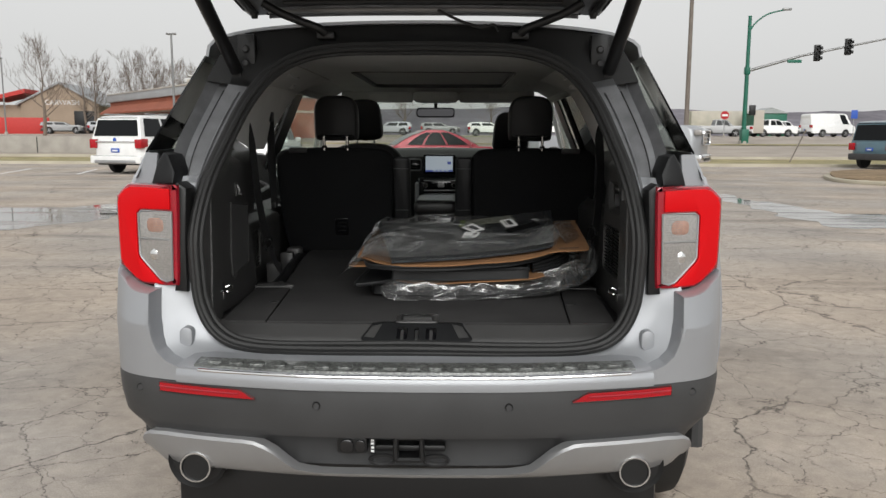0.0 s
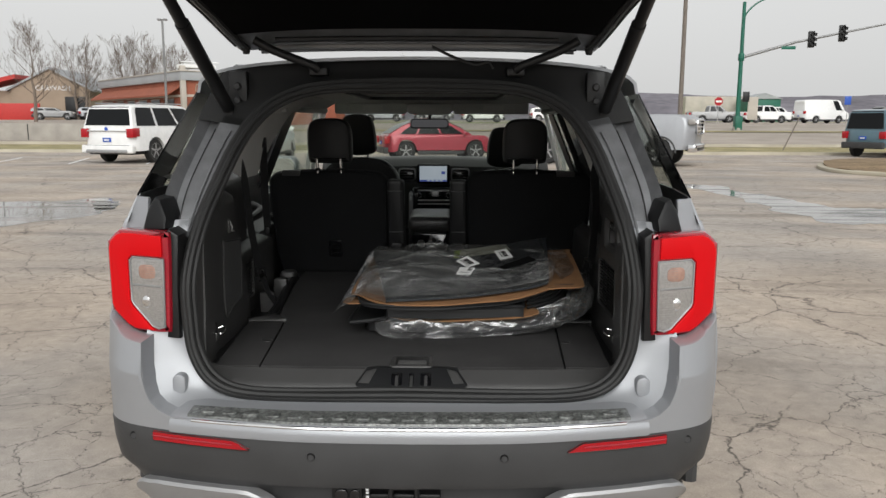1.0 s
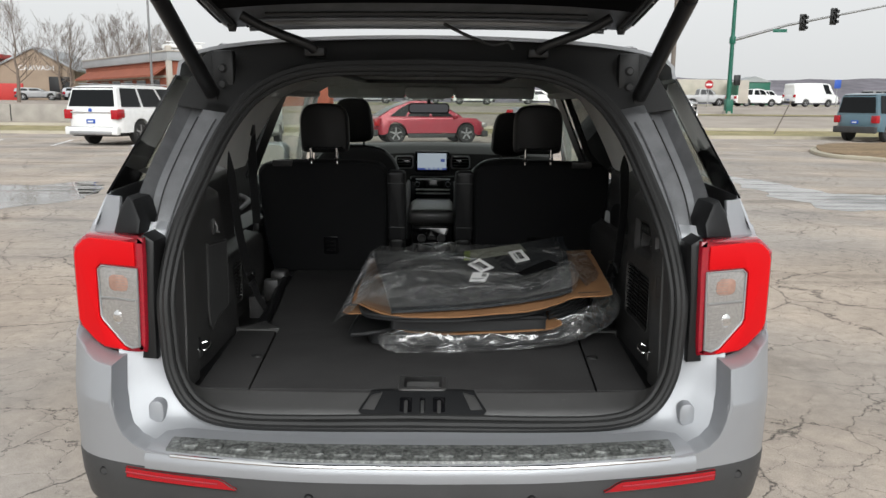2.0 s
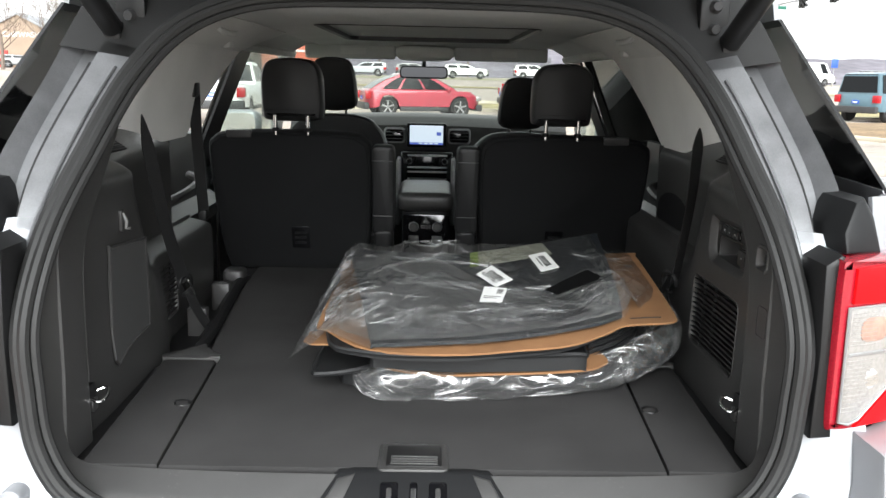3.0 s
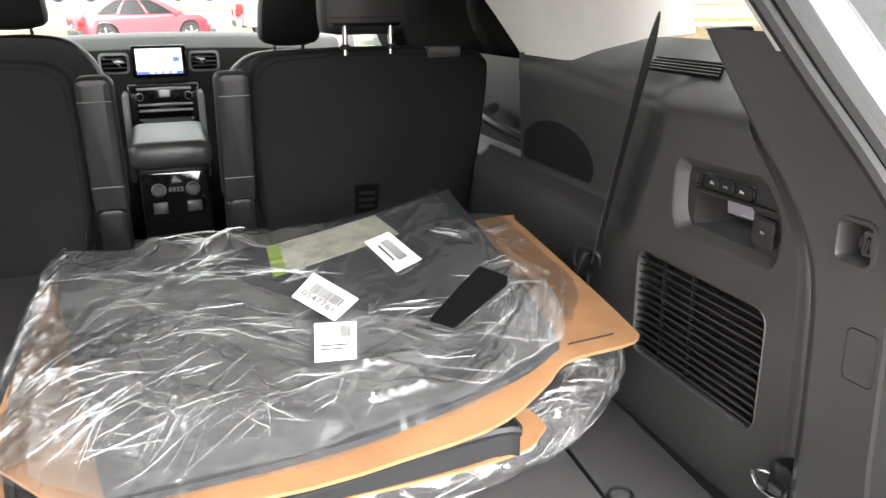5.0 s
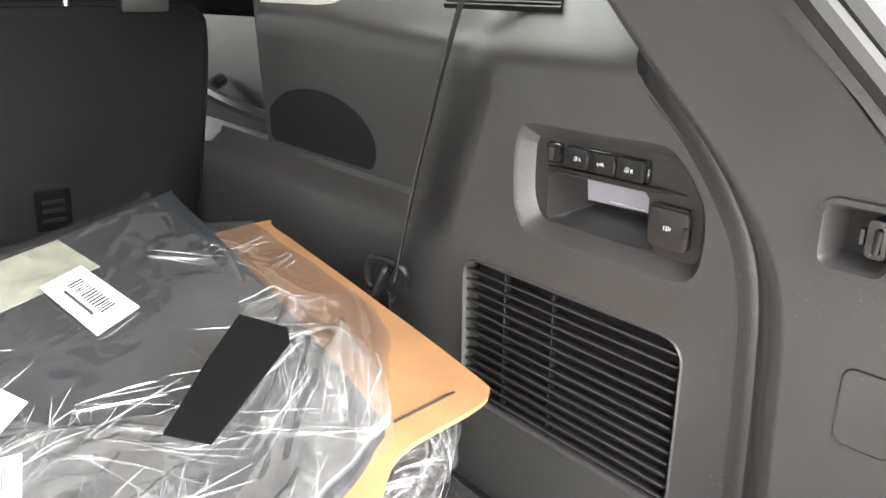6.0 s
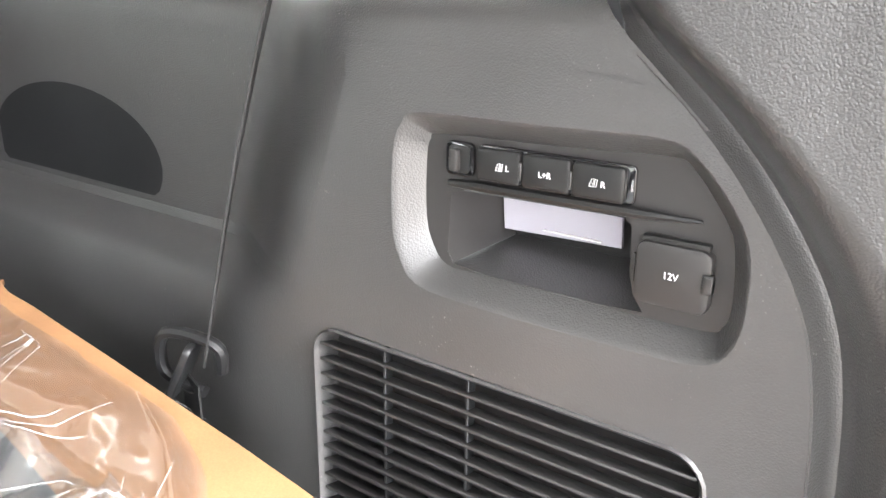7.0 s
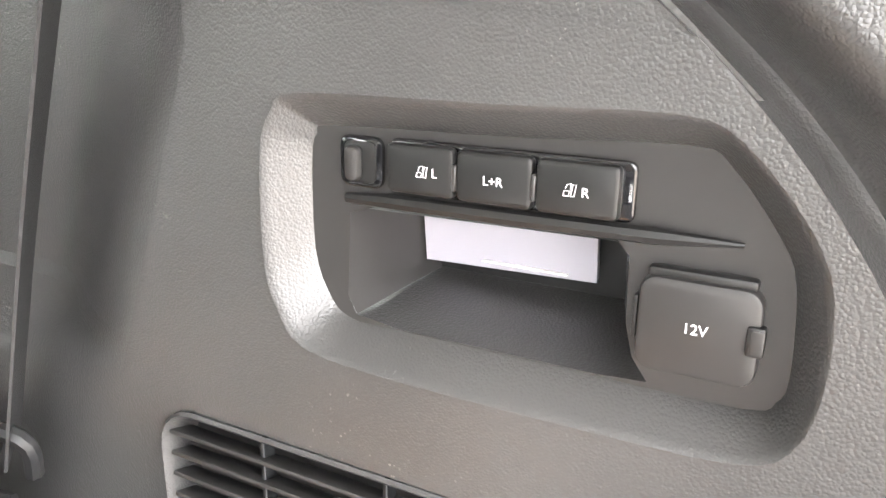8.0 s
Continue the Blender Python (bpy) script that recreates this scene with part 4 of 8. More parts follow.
def main_panel(s):
    """The flat middle of the side panel, with its openings, and the rolled shelf above."""
    p = new("side_panel")
    p.parent = car
    tagged(p, "black grained plastic load space side panel")
    groove = curve(GROOVE, 3)
    outline = [(brow(z), z) for z in (0.86, 0.90, 1.0, 1.05, 1.10, 1.14, 1.20, 1.26, 1.32, 1.343)] + [(0.66, 1.343), (0.62, 1.343)]
    g = [q for q in groove if q[1] < 1.338][::-1]
    outline += [(float(a) + 0.0125, float(b)) for a, b in g]
    holes = [VENT, [tuple(q) for q in curve(CUBBY, 3, True)]] if s > 0 else []
    part("panel_face", plate(B(), outline, holes, lambda y, z: (s * wall_x(y), y, z)), "trim", p)
    # rolled top and the shelf below the quarter glass
    rows = []
    reach = 0.055 if s > 0 else 0.110
    ease = lambda y: (lambda k: k * k * (3 - 2 * k))(min(1, max(0, (y - 0.690) / (0.14 if s > 0 else 0.20))))
    for u in np.linspace(0, 1, 48):
        row = []
        for k in range(13):
            low = (1.312, 1.334, 1.350, 1.360, 1.366, 1.371)[k] if k < 6 else 1.376
            y = float(np.interp(low, [q[1] for q in GROOVE], [q[0] for q in GROOVE])) + 0.010
            y += (1.292 - y) * u
            x, up = wall_x(y) + reach * ease(y), lerp(y, (0.70, 0.80, 0.92, 1.10, 1.29), (0.0, -0.004, 0.005, 0.022, 0.024))
            if k < 6:
                row.append((s * (x + (0.0022, 0.0012, 0.0014, 0.0040, 0.009, 0.016)[k]), y, low + (up if k > 1 else 0)))
            else:
                far = (k - 6) / 6
                x0, z0 = x + 0.024, 1.376 + up
                x1 = (0.795 if s > 0 else 0.84)
                row.append((s * (x0 + (x1 - x0) * far), y, z0 + (1.444 - z0) * far))
        rows.append(row)
    part("panel_shelf", sheet(B(), rows), "trim", p)
    for k in range(5):
        x = 0.7135 + k * 0.0068
        tilt = Matrix.Translation((s * x, 0, 1.4025 + k * 0.0036)) @ Matrix.Rotation(-s * radians(27), 4, "Y")
        part("shelf_louver", box(B(), (-0.0019, 0.668 + 0.006 * k, -0.004), (0.0019, 0.845 + 0.003 * k, 0.0022), 0.0006, 1, tilt), "satin_black", p)
    # front stretch, rounded back, with the pocket over the armrest ledge
    rows = []
    face_x = wall_x(0.735)
    ledge = 1.160 if s > 0 else 1.112
    END = 1.275
    soft_step = lambda k: k * k * (3 - 2 * k)
    at_edge = lambda y, z: soft_step(min(1.0, max(0.0, (y - brow(z) + 0.004) / (0.14 if s > 0 else 0.20))))
    spread = [0, 0.01, 0.02, 0.03, 0.04, 0.05, 0.06, 0.07, 0.08, 0.1, 0.12, 0.15, 0.18, 0.22, 0.3, 0.45, 0.6, 0.8, 1.0]
    for u in spread:
        row = []
        for z, out, deep in ((0.76, 0.02, 0.0), (0.90, 0.004, 0.0), (1.0, 0.0, 0.0), (1.05, 0.0, 0.0), (min(1.10, ledge - 0.030), 0.0, 0.0), (ledge - 0.020, 0.002, 0.0), (ledge - 0.006, 0.008, 0.0), (ledge, 0.018, 0.0), (ledge + 0.010, -0.010, 1.0), (ledge + 0.014, -0.003, 1.0), (ledge + 0.024, 0.0, 1.0)):
            y = brow(max(0.86, z)) + (1.45 - brow(max(0.86, z))) * u
            k = at_edge(y, max(0.86, z))
            base = (0.014 if s > 0 else 0.038) * (1 - deep) + reach * deep
            row.append((s * (face_x + 0.0006 + (base + out) * k), y - (0.006 if u == 0 else 0), z))
        rows.append(row)
    part("armrest_panel", sheet(B(), rows), "trim", p)
    rows = []
    for u in np.linspace(0, 1, 22):
        row = []
        for z, out in ((ledge + 0.022, 0.0), (1.22, 0), (1.27, 0), (1.32, 0.0), (1.335, 0.0)):
            y = brow(z) + (0.92 - brow(z)) * u
            row.append((s * (face_x + reach * at_edge(y, z) + out * at_edge(y, z)), y, z))
        rows.append(row)
    part("pocket_wall", sheet(B(), rows), "trim", p)
    mid_z = 1.214 if s > 0 else 1.235
    oval = [(1.120 + 0.150 * math.cos(a), mid_z + 0.066 * math.sin(a)) for a in np.linspace(0, 2 * math.pi, 40, endpoint=False)]
    oval = [(min(y, END - 0.012), max(z, ledge + 0.028)) for y, z in oval] if s > 0 else []
    deep = face_x + reach
    part("pocket_wall", plate(B(), [(0.92, ledge + 0.022), (END, ledge + 0.022), (END + 0.012, 1.28), (END + 0.016, 1.345), (0.92, 1.345)], [oval] if s > 0 else [], lambda y, z: (s * deep, y, z)), "trim", p)
    # the wall's turned edge wears a darker copy of the trim as shade
    part("wall_edge", sheet(B(), [[(s * deep, END + e, z), (s * (deep + 0.05), END + e + 0.012, z)] for e, z in ((0, ledge + 0.02), (0.012, 1.28), (0.02, 1.40))]), "trim_shade", p)
    if s > 0:
        rings = []
        for f, d in ((1.0, 0.0), (0.985, 0.006), (0.96, 0.04), (0.88, 0.075), (0.5, 0.085), (0.05, 0.086)):
            rings.append([(s * (deep + d), 1.120 + (y - 1.120) * f, mid_z + (z - mid_z) * f) for y, z in oval])
        # rubber tone set darker still, to carry the shade of the deep bowl
        part("pocket_bowl", loft(B(), rings, cap=True), "trim_dark", p, "dark rubber lined pocket")
    # the post trim behind the groove, proud of the face
    gl = curve(GROOVE, 14)
    lines = []
    for y, z in gl:
        zz = min(z, 1.470)
        far = (float(np.interp(z, (0.93, 1.05, 1.17, 1.25, 1.308, 1.353, 1.402, 1.45, 1.48), (0.262, 0.275, 0.280, 0.284, 0.299, 0.341, 0.391, 0.440, 0.468))), z)
        k = min(1, max(0, (z - 1.340) / 0.06))
        k = k * k * (3 - 2 * k)
        row = [(s * (wall_x(y) + d + e * k), y + f, zz) for f, d, e in ((0.0135, 0.0002, 0.085), (0.0120, 0.0030, 0.062), (0.0095, 0.0080, 0.045), (0.0065, 0.0125, 0.030), (0.003, 0.0142, 0.018), (-0.001, 0.0125, 0.009), (-0.005, 0.0080, 0.003), (-0.010, 0.0010, 0), (-0.015, -0.0060, 0), (-0.020, -0.0115, 0), (-0.025, -0.0148, 0), (-0.030, -0.0162, 0))]
        for u in np.linspace(0.03, 1, 34):
            yy = (y - 0.030) + (far[0] - (y - 0.030)) * u
            row.append((s * (wall_x(yy) - 0.0162 + 0.006 * u), yy, zz))
        row += [(s * (wall_x(far[0]) + 0.002), far[0] - 0.004, zz), (s * (wall_x(far[0]) + 0.030), far[0] - 0.006, zz)]
        lines.append(row)
    bm = sheet(B(), lines)
    gone = [f for f in bm.faces if s > 0 and 0.3075 < f.calc_center_median().y < 0.3525 and 1.2515 < f.calc_center_median().z < 1.2955]
    bmesh.ops.delete(bm, geom=gone, context="FACES")
    part("post_trim", bm, "trim", p)
    return p


panels = {s: main_panel(s) for s in (-1, 1)}
RP, LP = panels[1], panels[-1]

# ---- right panel: the recess with buttons, lamp and power socket ----
outer_line, plate_line = curve(CUBBY, 3, True), curve(PLATE, 3, True)
mid_line = outer_line * 0.75 + plate_line * 0.25
low_line2 = outer_line * 0.35 + plate_line * 0.65
part("recess_rim", rim(B(), [(outer_line, 0.645), (outer_line * 0.94 + plate_line * 0.06, 0.6453), (mid_line, 0.6475), (low_line2, 0.6535), (plate_line * 0.93 + outer_line * 0.07, 0.6575), (plate_line, 0.659)], 1), "trim", RP)
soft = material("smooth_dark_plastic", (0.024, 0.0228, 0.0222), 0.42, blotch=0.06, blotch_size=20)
soft_dark = material("black_plastic_and_tray_shade", (0.010, 0.0099, 0.0098), 0.38, blotch=0.06, blotch_size=20)
BAY = [(0.622, 1.2575), (0.606, 1.2625), (0.515, 1.2635), (0.5095, 1.2575), (0.509, 1.234), (0.506, 1.222), (0.500, 1.2135), (0.52, 1.2122), (0.60, 1.2120), (0.620, 1.2145), (0.624, 1.222)]
bay_line = [tuple(q) for q in BAY]
part("recess_plate", plate(B(), [tuple(q) for q in plate_line], [bay_line], lambda y, z: (0.659, y, z)), soft, RP)
# tray behind the plate: side wall, floor, back and roof
part("tray_wall", sheet(B(), [[(0.659, 0.622, 1.2575), (0.659, 0.624, 1.222), (0.6592, 0.620, 1.2145)], [(0.685, 0.618, 1.2585), (0.685, 0.619, 1.224), (0.685, 0.615, 1.218)], [(0.715, 0.614, 1.258), (0.715, 0.613, 1.226), (0.715, 0.610, 1.221)]]), soft, RP)
part("tray_floor", sheet(B(), [[(0.6591, y, 1.2120 + (0.0025 if y > 0.615 else 0)), (0.672, y - 0.001, 1.2150), (0.695, y - 0.003, 1.2185), (0.716, y - 0.004, 1.2205)] for y in (0.6205, 0.60, 0.56, 0.52, 0.500)]), "trim", RP)
# shade inside the tray is put into the darker tone of these sides
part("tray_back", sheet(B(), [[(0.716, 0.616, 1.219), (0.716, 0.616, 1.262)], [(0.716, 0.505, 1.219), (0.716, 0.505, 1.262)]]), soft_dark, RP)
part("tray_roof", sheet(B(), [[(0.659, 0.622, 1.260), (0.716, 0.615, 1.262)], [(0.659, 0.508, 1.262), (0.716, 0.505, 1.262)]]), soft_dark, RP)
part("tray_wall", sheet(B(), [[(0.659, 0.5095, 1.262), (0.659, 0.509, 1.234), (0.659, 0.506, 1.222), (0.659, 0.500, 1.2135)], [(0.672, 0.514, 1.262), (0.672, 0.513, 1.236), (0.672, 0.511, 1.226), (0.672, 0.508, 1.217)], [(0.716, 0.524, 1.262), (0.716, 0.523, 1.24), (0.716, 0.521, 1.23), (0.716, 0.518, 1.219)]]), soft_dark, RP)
rows = [[(0.702 + 0.004 * v, 0.6135 - 0.0795 * u, 1.2575 - (0.031 - 0.0025 * u) * v) for v in np.linspace(0, 1, 5)] for u in np.linspace(0, 1, 10)]
load_lamp = part("load_lamp", sheet(B(), rows, 0.003), "lamp", RP, "white load space lamp lens")
part("lens_ridge", box(B(), (0.7036, 0.546, 1.2305), (0.7056, 0.585, 1.2312), 0.0002, 1), "label", load_lamp)
# ridge under the buttons
bm = B()
tube(bm, [(0.6575, 0.622, 1.2640), (0.6555, 0.60, 1.2652), (0.6550, 0.55, 1.2658), (0.6555, 0.50, 1.2665), (0.658, 0.474, 1.2668)], [0.0022, 0.0030, 0.0030, 0.0028, 0.0008], 8)
part("recess_ridge", bm, soft_dark, RP)
# button bank
bank = new("button_bank")
bank.parent = RP
tagged(bank, "row of black seat folding buttons")


part("bank_bezel", prism(B(), rounded(0.5085, 1.2690, 0.6015, 1.2895, 0.003, 3), "x", 0.6562, 0.6592, 0.001), "gloss_black", bank)
part("bank_bezel", prism(B(), rounded(0.6050, 1.2690, 0.6245, 1.2890, 0.004, 3), "x", 0.6562, 0.6592, 0.001), "gloss_black", bank)
for y0, y1 in ((0.5725, 0.6005), (0.5425, 0.5715), (0.5125, 0.5415)):
    part("button", prism(B(), rounded(y0, 1.2700, y1, 1.2885, 0.0022, 3), "x", 0.6515, 0.6565, 0.0018), soft_dark, bank)
for y in (0.572, 0.542):
    part("button_lug", box(B(), (0.6508, y - 0.0008, 1.2735), (0.654, y + 0.0008, 1.283), 0.0004, 1), soft, bank)
part("rocker", prism(B(), rounded(0.6075, 1.2710, 0.622, 1.2870, 0.003, 3), "x", 0.6555, 0.6565, 0.0005), soft_dark, bank)
part("rocker_key", prism(B(), rounded(0.6130, 1.2720, 0.6195, 1.2855, 0.0025, 3), "x", 0.6510, 0.6558, 0.0018), soft, bank)
part("indicator", box(B(), (0.6555, 0.5095, 1.2765), (0.6560, 0.5105, 1.2825)), "chrome", bank)


def lettering(text, size, at, parent, mat="white_mark", m=None):
    """Raised flat letters on a surface that faces the middle of the car."""
    c = bpy.data.curves.new("lettering", "FONT")
    c.body, c.size, c.extrude, c.align_x, c.align_y = text, size, 0.0001, "CENTER", "CENTER"
    ob = new("lettering", c)
    me = bpy.data.meshes.new_from_object(ob.evaluated_get(bpy.context.evaluated_depsgraph_get()))
    bpy.data.objects.remove(ob)
    turn = m or (Matrix.Translation(at) @ Matrix(((0, 0, -1, 0), (-1, 0, 0, 0), (0, 1, 0, 0), (0, 0, 0, 1))))
    me.transform(turn)
    me.materials.append(M[mat])
    out = new("lettering", me)
    out.parent = parent
    return out


lettering("L", 0.0046, (0.6513, 0.5800, 1.2788), bank)
lettering("L+R", 0.0046, (0.6513, 0.5570, 1.2785), bank)
lettering("R", 0.0046, (0.6513, 0.5238, 1.2785), bank)


def seat_sign(y):
    bm = B()
    back = [(0.0004, -0.003), (0.0014, 0.003), (0.0032, 0.003), (0.0022, -0.003), (0.0004, -0.003)]
    cushion = [(-0.0036, -0.003), (-0.0030, -0.0004), (-0.0002, -0.0004), (-0.0007, -0.003), (-0.0036, -0.003)]
    rest = [(-0.0024, 0.0006), (-0.0017, 0.0028), (0.0006, 0.0034), (0.0002, 0.0006)]
    for pts in (back, cushion, rest):
        tube(bm, [(0.6514, y - a * 0.66, 1.2790 + c * 0.66) for a, c in pts], 0.00016, 4)
    part("seat_symbol", bm, "white_mark", bank)


seat_sign(0.5850)
seat_sign(0.5290)
# power socket flap
flap = new("power_socket")
flap.parent = RP
tagged(flap, "closed black power socket flap")
part("socket_flap", prism(B(), rounded(0.4655, 1.2215, 0.5040, 1.2545, 0.0058, 5), "x", 0.6520, 0.6590, 0.0018), soft, flap)
part("flap_lip", prism(B(), rounded(0.468, 1.2535, 0.502, 1.2570, 0.0012, 2), "x", 0.6540, 0.6590, 0.001), soft_dark, flap)
part("flap_hinge", prism(B(), rounded(0.5045, 1.2310, 0.5060, 1.2460, 0.0005, 2), "x", 0.6545, 0.6590, 0.0004), soft_dark, flap)
part("flap_catch", prism(B(), rounded(0.4640, 1.2335, 0.4695, 1.2435, 0.001, 2), "x", 0.6508, 0.655, 0.0007), soft_dark, flap)
part("flap_catch", prism(B(), rounded(0.4640, 1.2343, 0.4685, 1.2428, 0.001, 2), "x", 0.6503, 0.655, 0.0007), soft, flap)
lettering("12V", 0.0050, (0.6518, 0.4850, 1.2385), flap)

# ---- vents ----
def vent(parent, s, y0, z0, y1, z1, x, step, name="vent"):
    v = new(name)
    v.parent = parent
    line = np.array(rounded(y0, z0, y1, z1, 0.022, 5))
    small = grow(line, -0.006)
    part("vent_rim", rim(B(), [(line, x), (grow(line, -0.0015), x - 0.0015), (grow(line, -0.004), x + 0.001), (small, x + 0.012), (small, x + 0.0215)], s), "trim", v)
    part("vent_back", prism(B(), [tuple(q) for q in small], "x", s * (x + 0.018), s * (x + 0.022)), "satin_black", v)
    z = z0 + 0.012
    while z < z1 - 0.006:
        m = Matrix.Translation((s * (x + 0.0065), 0, z)) @ Matrix.Rotation(s * radians(16), 4, "Y")
        part("slat", box(B(), (-0.007, y0 + 0.006, -0.0011), (0.007, y1 - 0.006, 0.0011), 0.0007, 2, m), soft, v)
        z += step
    for y in (y0 + (y1 - y0) * 0.54, y0 + (y1 - y0) * 0.78):
        part("vent_post", box(B(), (min(s * (x + 0.004), s * (x + 0.012)), y - 0.0012, z0 + 0.004), (max(s * (x + 0.004), s * (x + 0.012)), y + 0.0012, z1 - 0.004), 0.0005, 1), "trim_dark", v)
    return v


vent(RP, 1, 0.452, 0.985, 0.728, 1.152, 0.645, 0.0116)

# latch pocket and cover lines on the post trim
lb = new("latch_pocket")
lb.parent = RP
line = np.array(LATCH_BOX)
part("pocket_rim", rim(B(), [(grow(line, 0.0065), 0.6315), (grow(line, 0.0045), 0.6262), (grow(line, 0.001), 0.6260), (grow(line, -0.001), 0.629), (grow(line, -0.004), 0.640), (grow(line, -0.006), 0.652)], 1), "trim", lb)
part("pocket_back", prism(B(), [tuple(q) for q in grow(line, -0.0055)], "x", 0.6515, 0.654), "satin_black", lb)
part("pocket_latch", prism(B(), rounded(0.3125, 1.262, 0.3265, 1.288, 0.004, 3), "x", 0.632, 0.652, 0.002), "trim", lb)
part("pocket_striker", tube(B(), [(0.645, 0.318, 1.266), (0.630, 0.318, 1.268), (0.630, 0.318, 1.281), (0.645, 0.318, 1.283)], 0.0024, 8), "satin_black", lb)
part("pocket_striker", tube(B(), [(0.636, 0.330, 1.270), (0.636, 0.330, 1.280)], 0.003, 8), "satin_black", lb)
part("hatch_seam", tube(B(), [(wall_x(y) - 0.0162 + 0.006 * (0.367 - y) / 0.088, y, z) for y, z in rounded(0.284, 1.133, 0.322, 1.189, 0.008, 4)], 0.0009, 5, True), "satin_black", RP)


# ---- tie-down rings ----
def ring_at(s):
    r = new("tie_down_ring")
    r.parent = panels[s]
    x = wall_x(0.385) - 0.008
    part("ring_recess", prism(B(), rounded(0.372, 0.925, 0.408, 0.985, 0.01, 3), "x", s * (x - 0.001), s * (x + 0.026), 0.002), "satin_black", r)
    part("ring_plate", box(B(), (min(s * (x - 0.006), s * x), 0.378, 0.93), (max(s * (x - 0.006), s * x), 0.402, 0.955), 0.002), "steel", r)
    pts = curve([(s * (x - 0.004), 0.374, 0.962), (s * (x - 0.022), 0.366, 0.958), (s * (x - 0.030), 0.388, 0.962), (s * (x - 0.022), 0.410, 0.970), (s * (x - 0.004), 0.404, 0.966)], 5)
    part("ring_loop", tube(B(), pts, 0.0032, 8), "chrome", r)


both(ring_at)

# ---- left panel: loudspeaker cover, vent, hook and pocket ----
mesh_mat = material("speaker_mesh", (0.06, 0.06, 0.06), 0.5, grain=0.3, grain_size=700, bump=1.0, bump_size=520)
out = [(0.524, 0.985), (0.60, 0.988), (0.715, 0.998), (0.728, 1.010), (0.730, 1.19), (0.720, 1.205), (0.545, 1.222), (0.530, 1.210)]
part("speaker_cover", plate(B(), [tuple(q) for q in curve(out, 3, True)], [], lambda y, z: (-0.639, y, z)), mesh_mat, LP, "perforated dark loudspeaker cover")
part("speaker_rim", tube(B(), [(-0.641, y, z) for y, z in curve(out, 3, True)], 0.004, 6, True), "trim", LP)
vent(LP, -1, 0.862, 0.930, 1.060, 1.085, 0.678, 0.0128)
hk = new("coat_hook")
hk.parent = LP
part("hook_plate", prism(B(), rounded(0.598, 1.245, 0.622, 1.292, 0.006, 3), "x", -0.638, -0.646, 0.002), "trim", hk)
part("hook_arm", tube(B(), [(-0.640, 0.61, 1.285), (-0.632, 0.61, 1.268), (-0.634, 0.61, 1.252), (-0.624, 0.61, 1.252)], 0.004, 8), "grey_paint", hk)
lp = new("latch_pocket")
lp.parent = LP
part("pocket_rim", prism(B(), rounded(0.318, 1.19, 0.350, 1.265, 0.012, 4), "x", -0.6315, -0.638, 0.002), "gloss_black", lp)

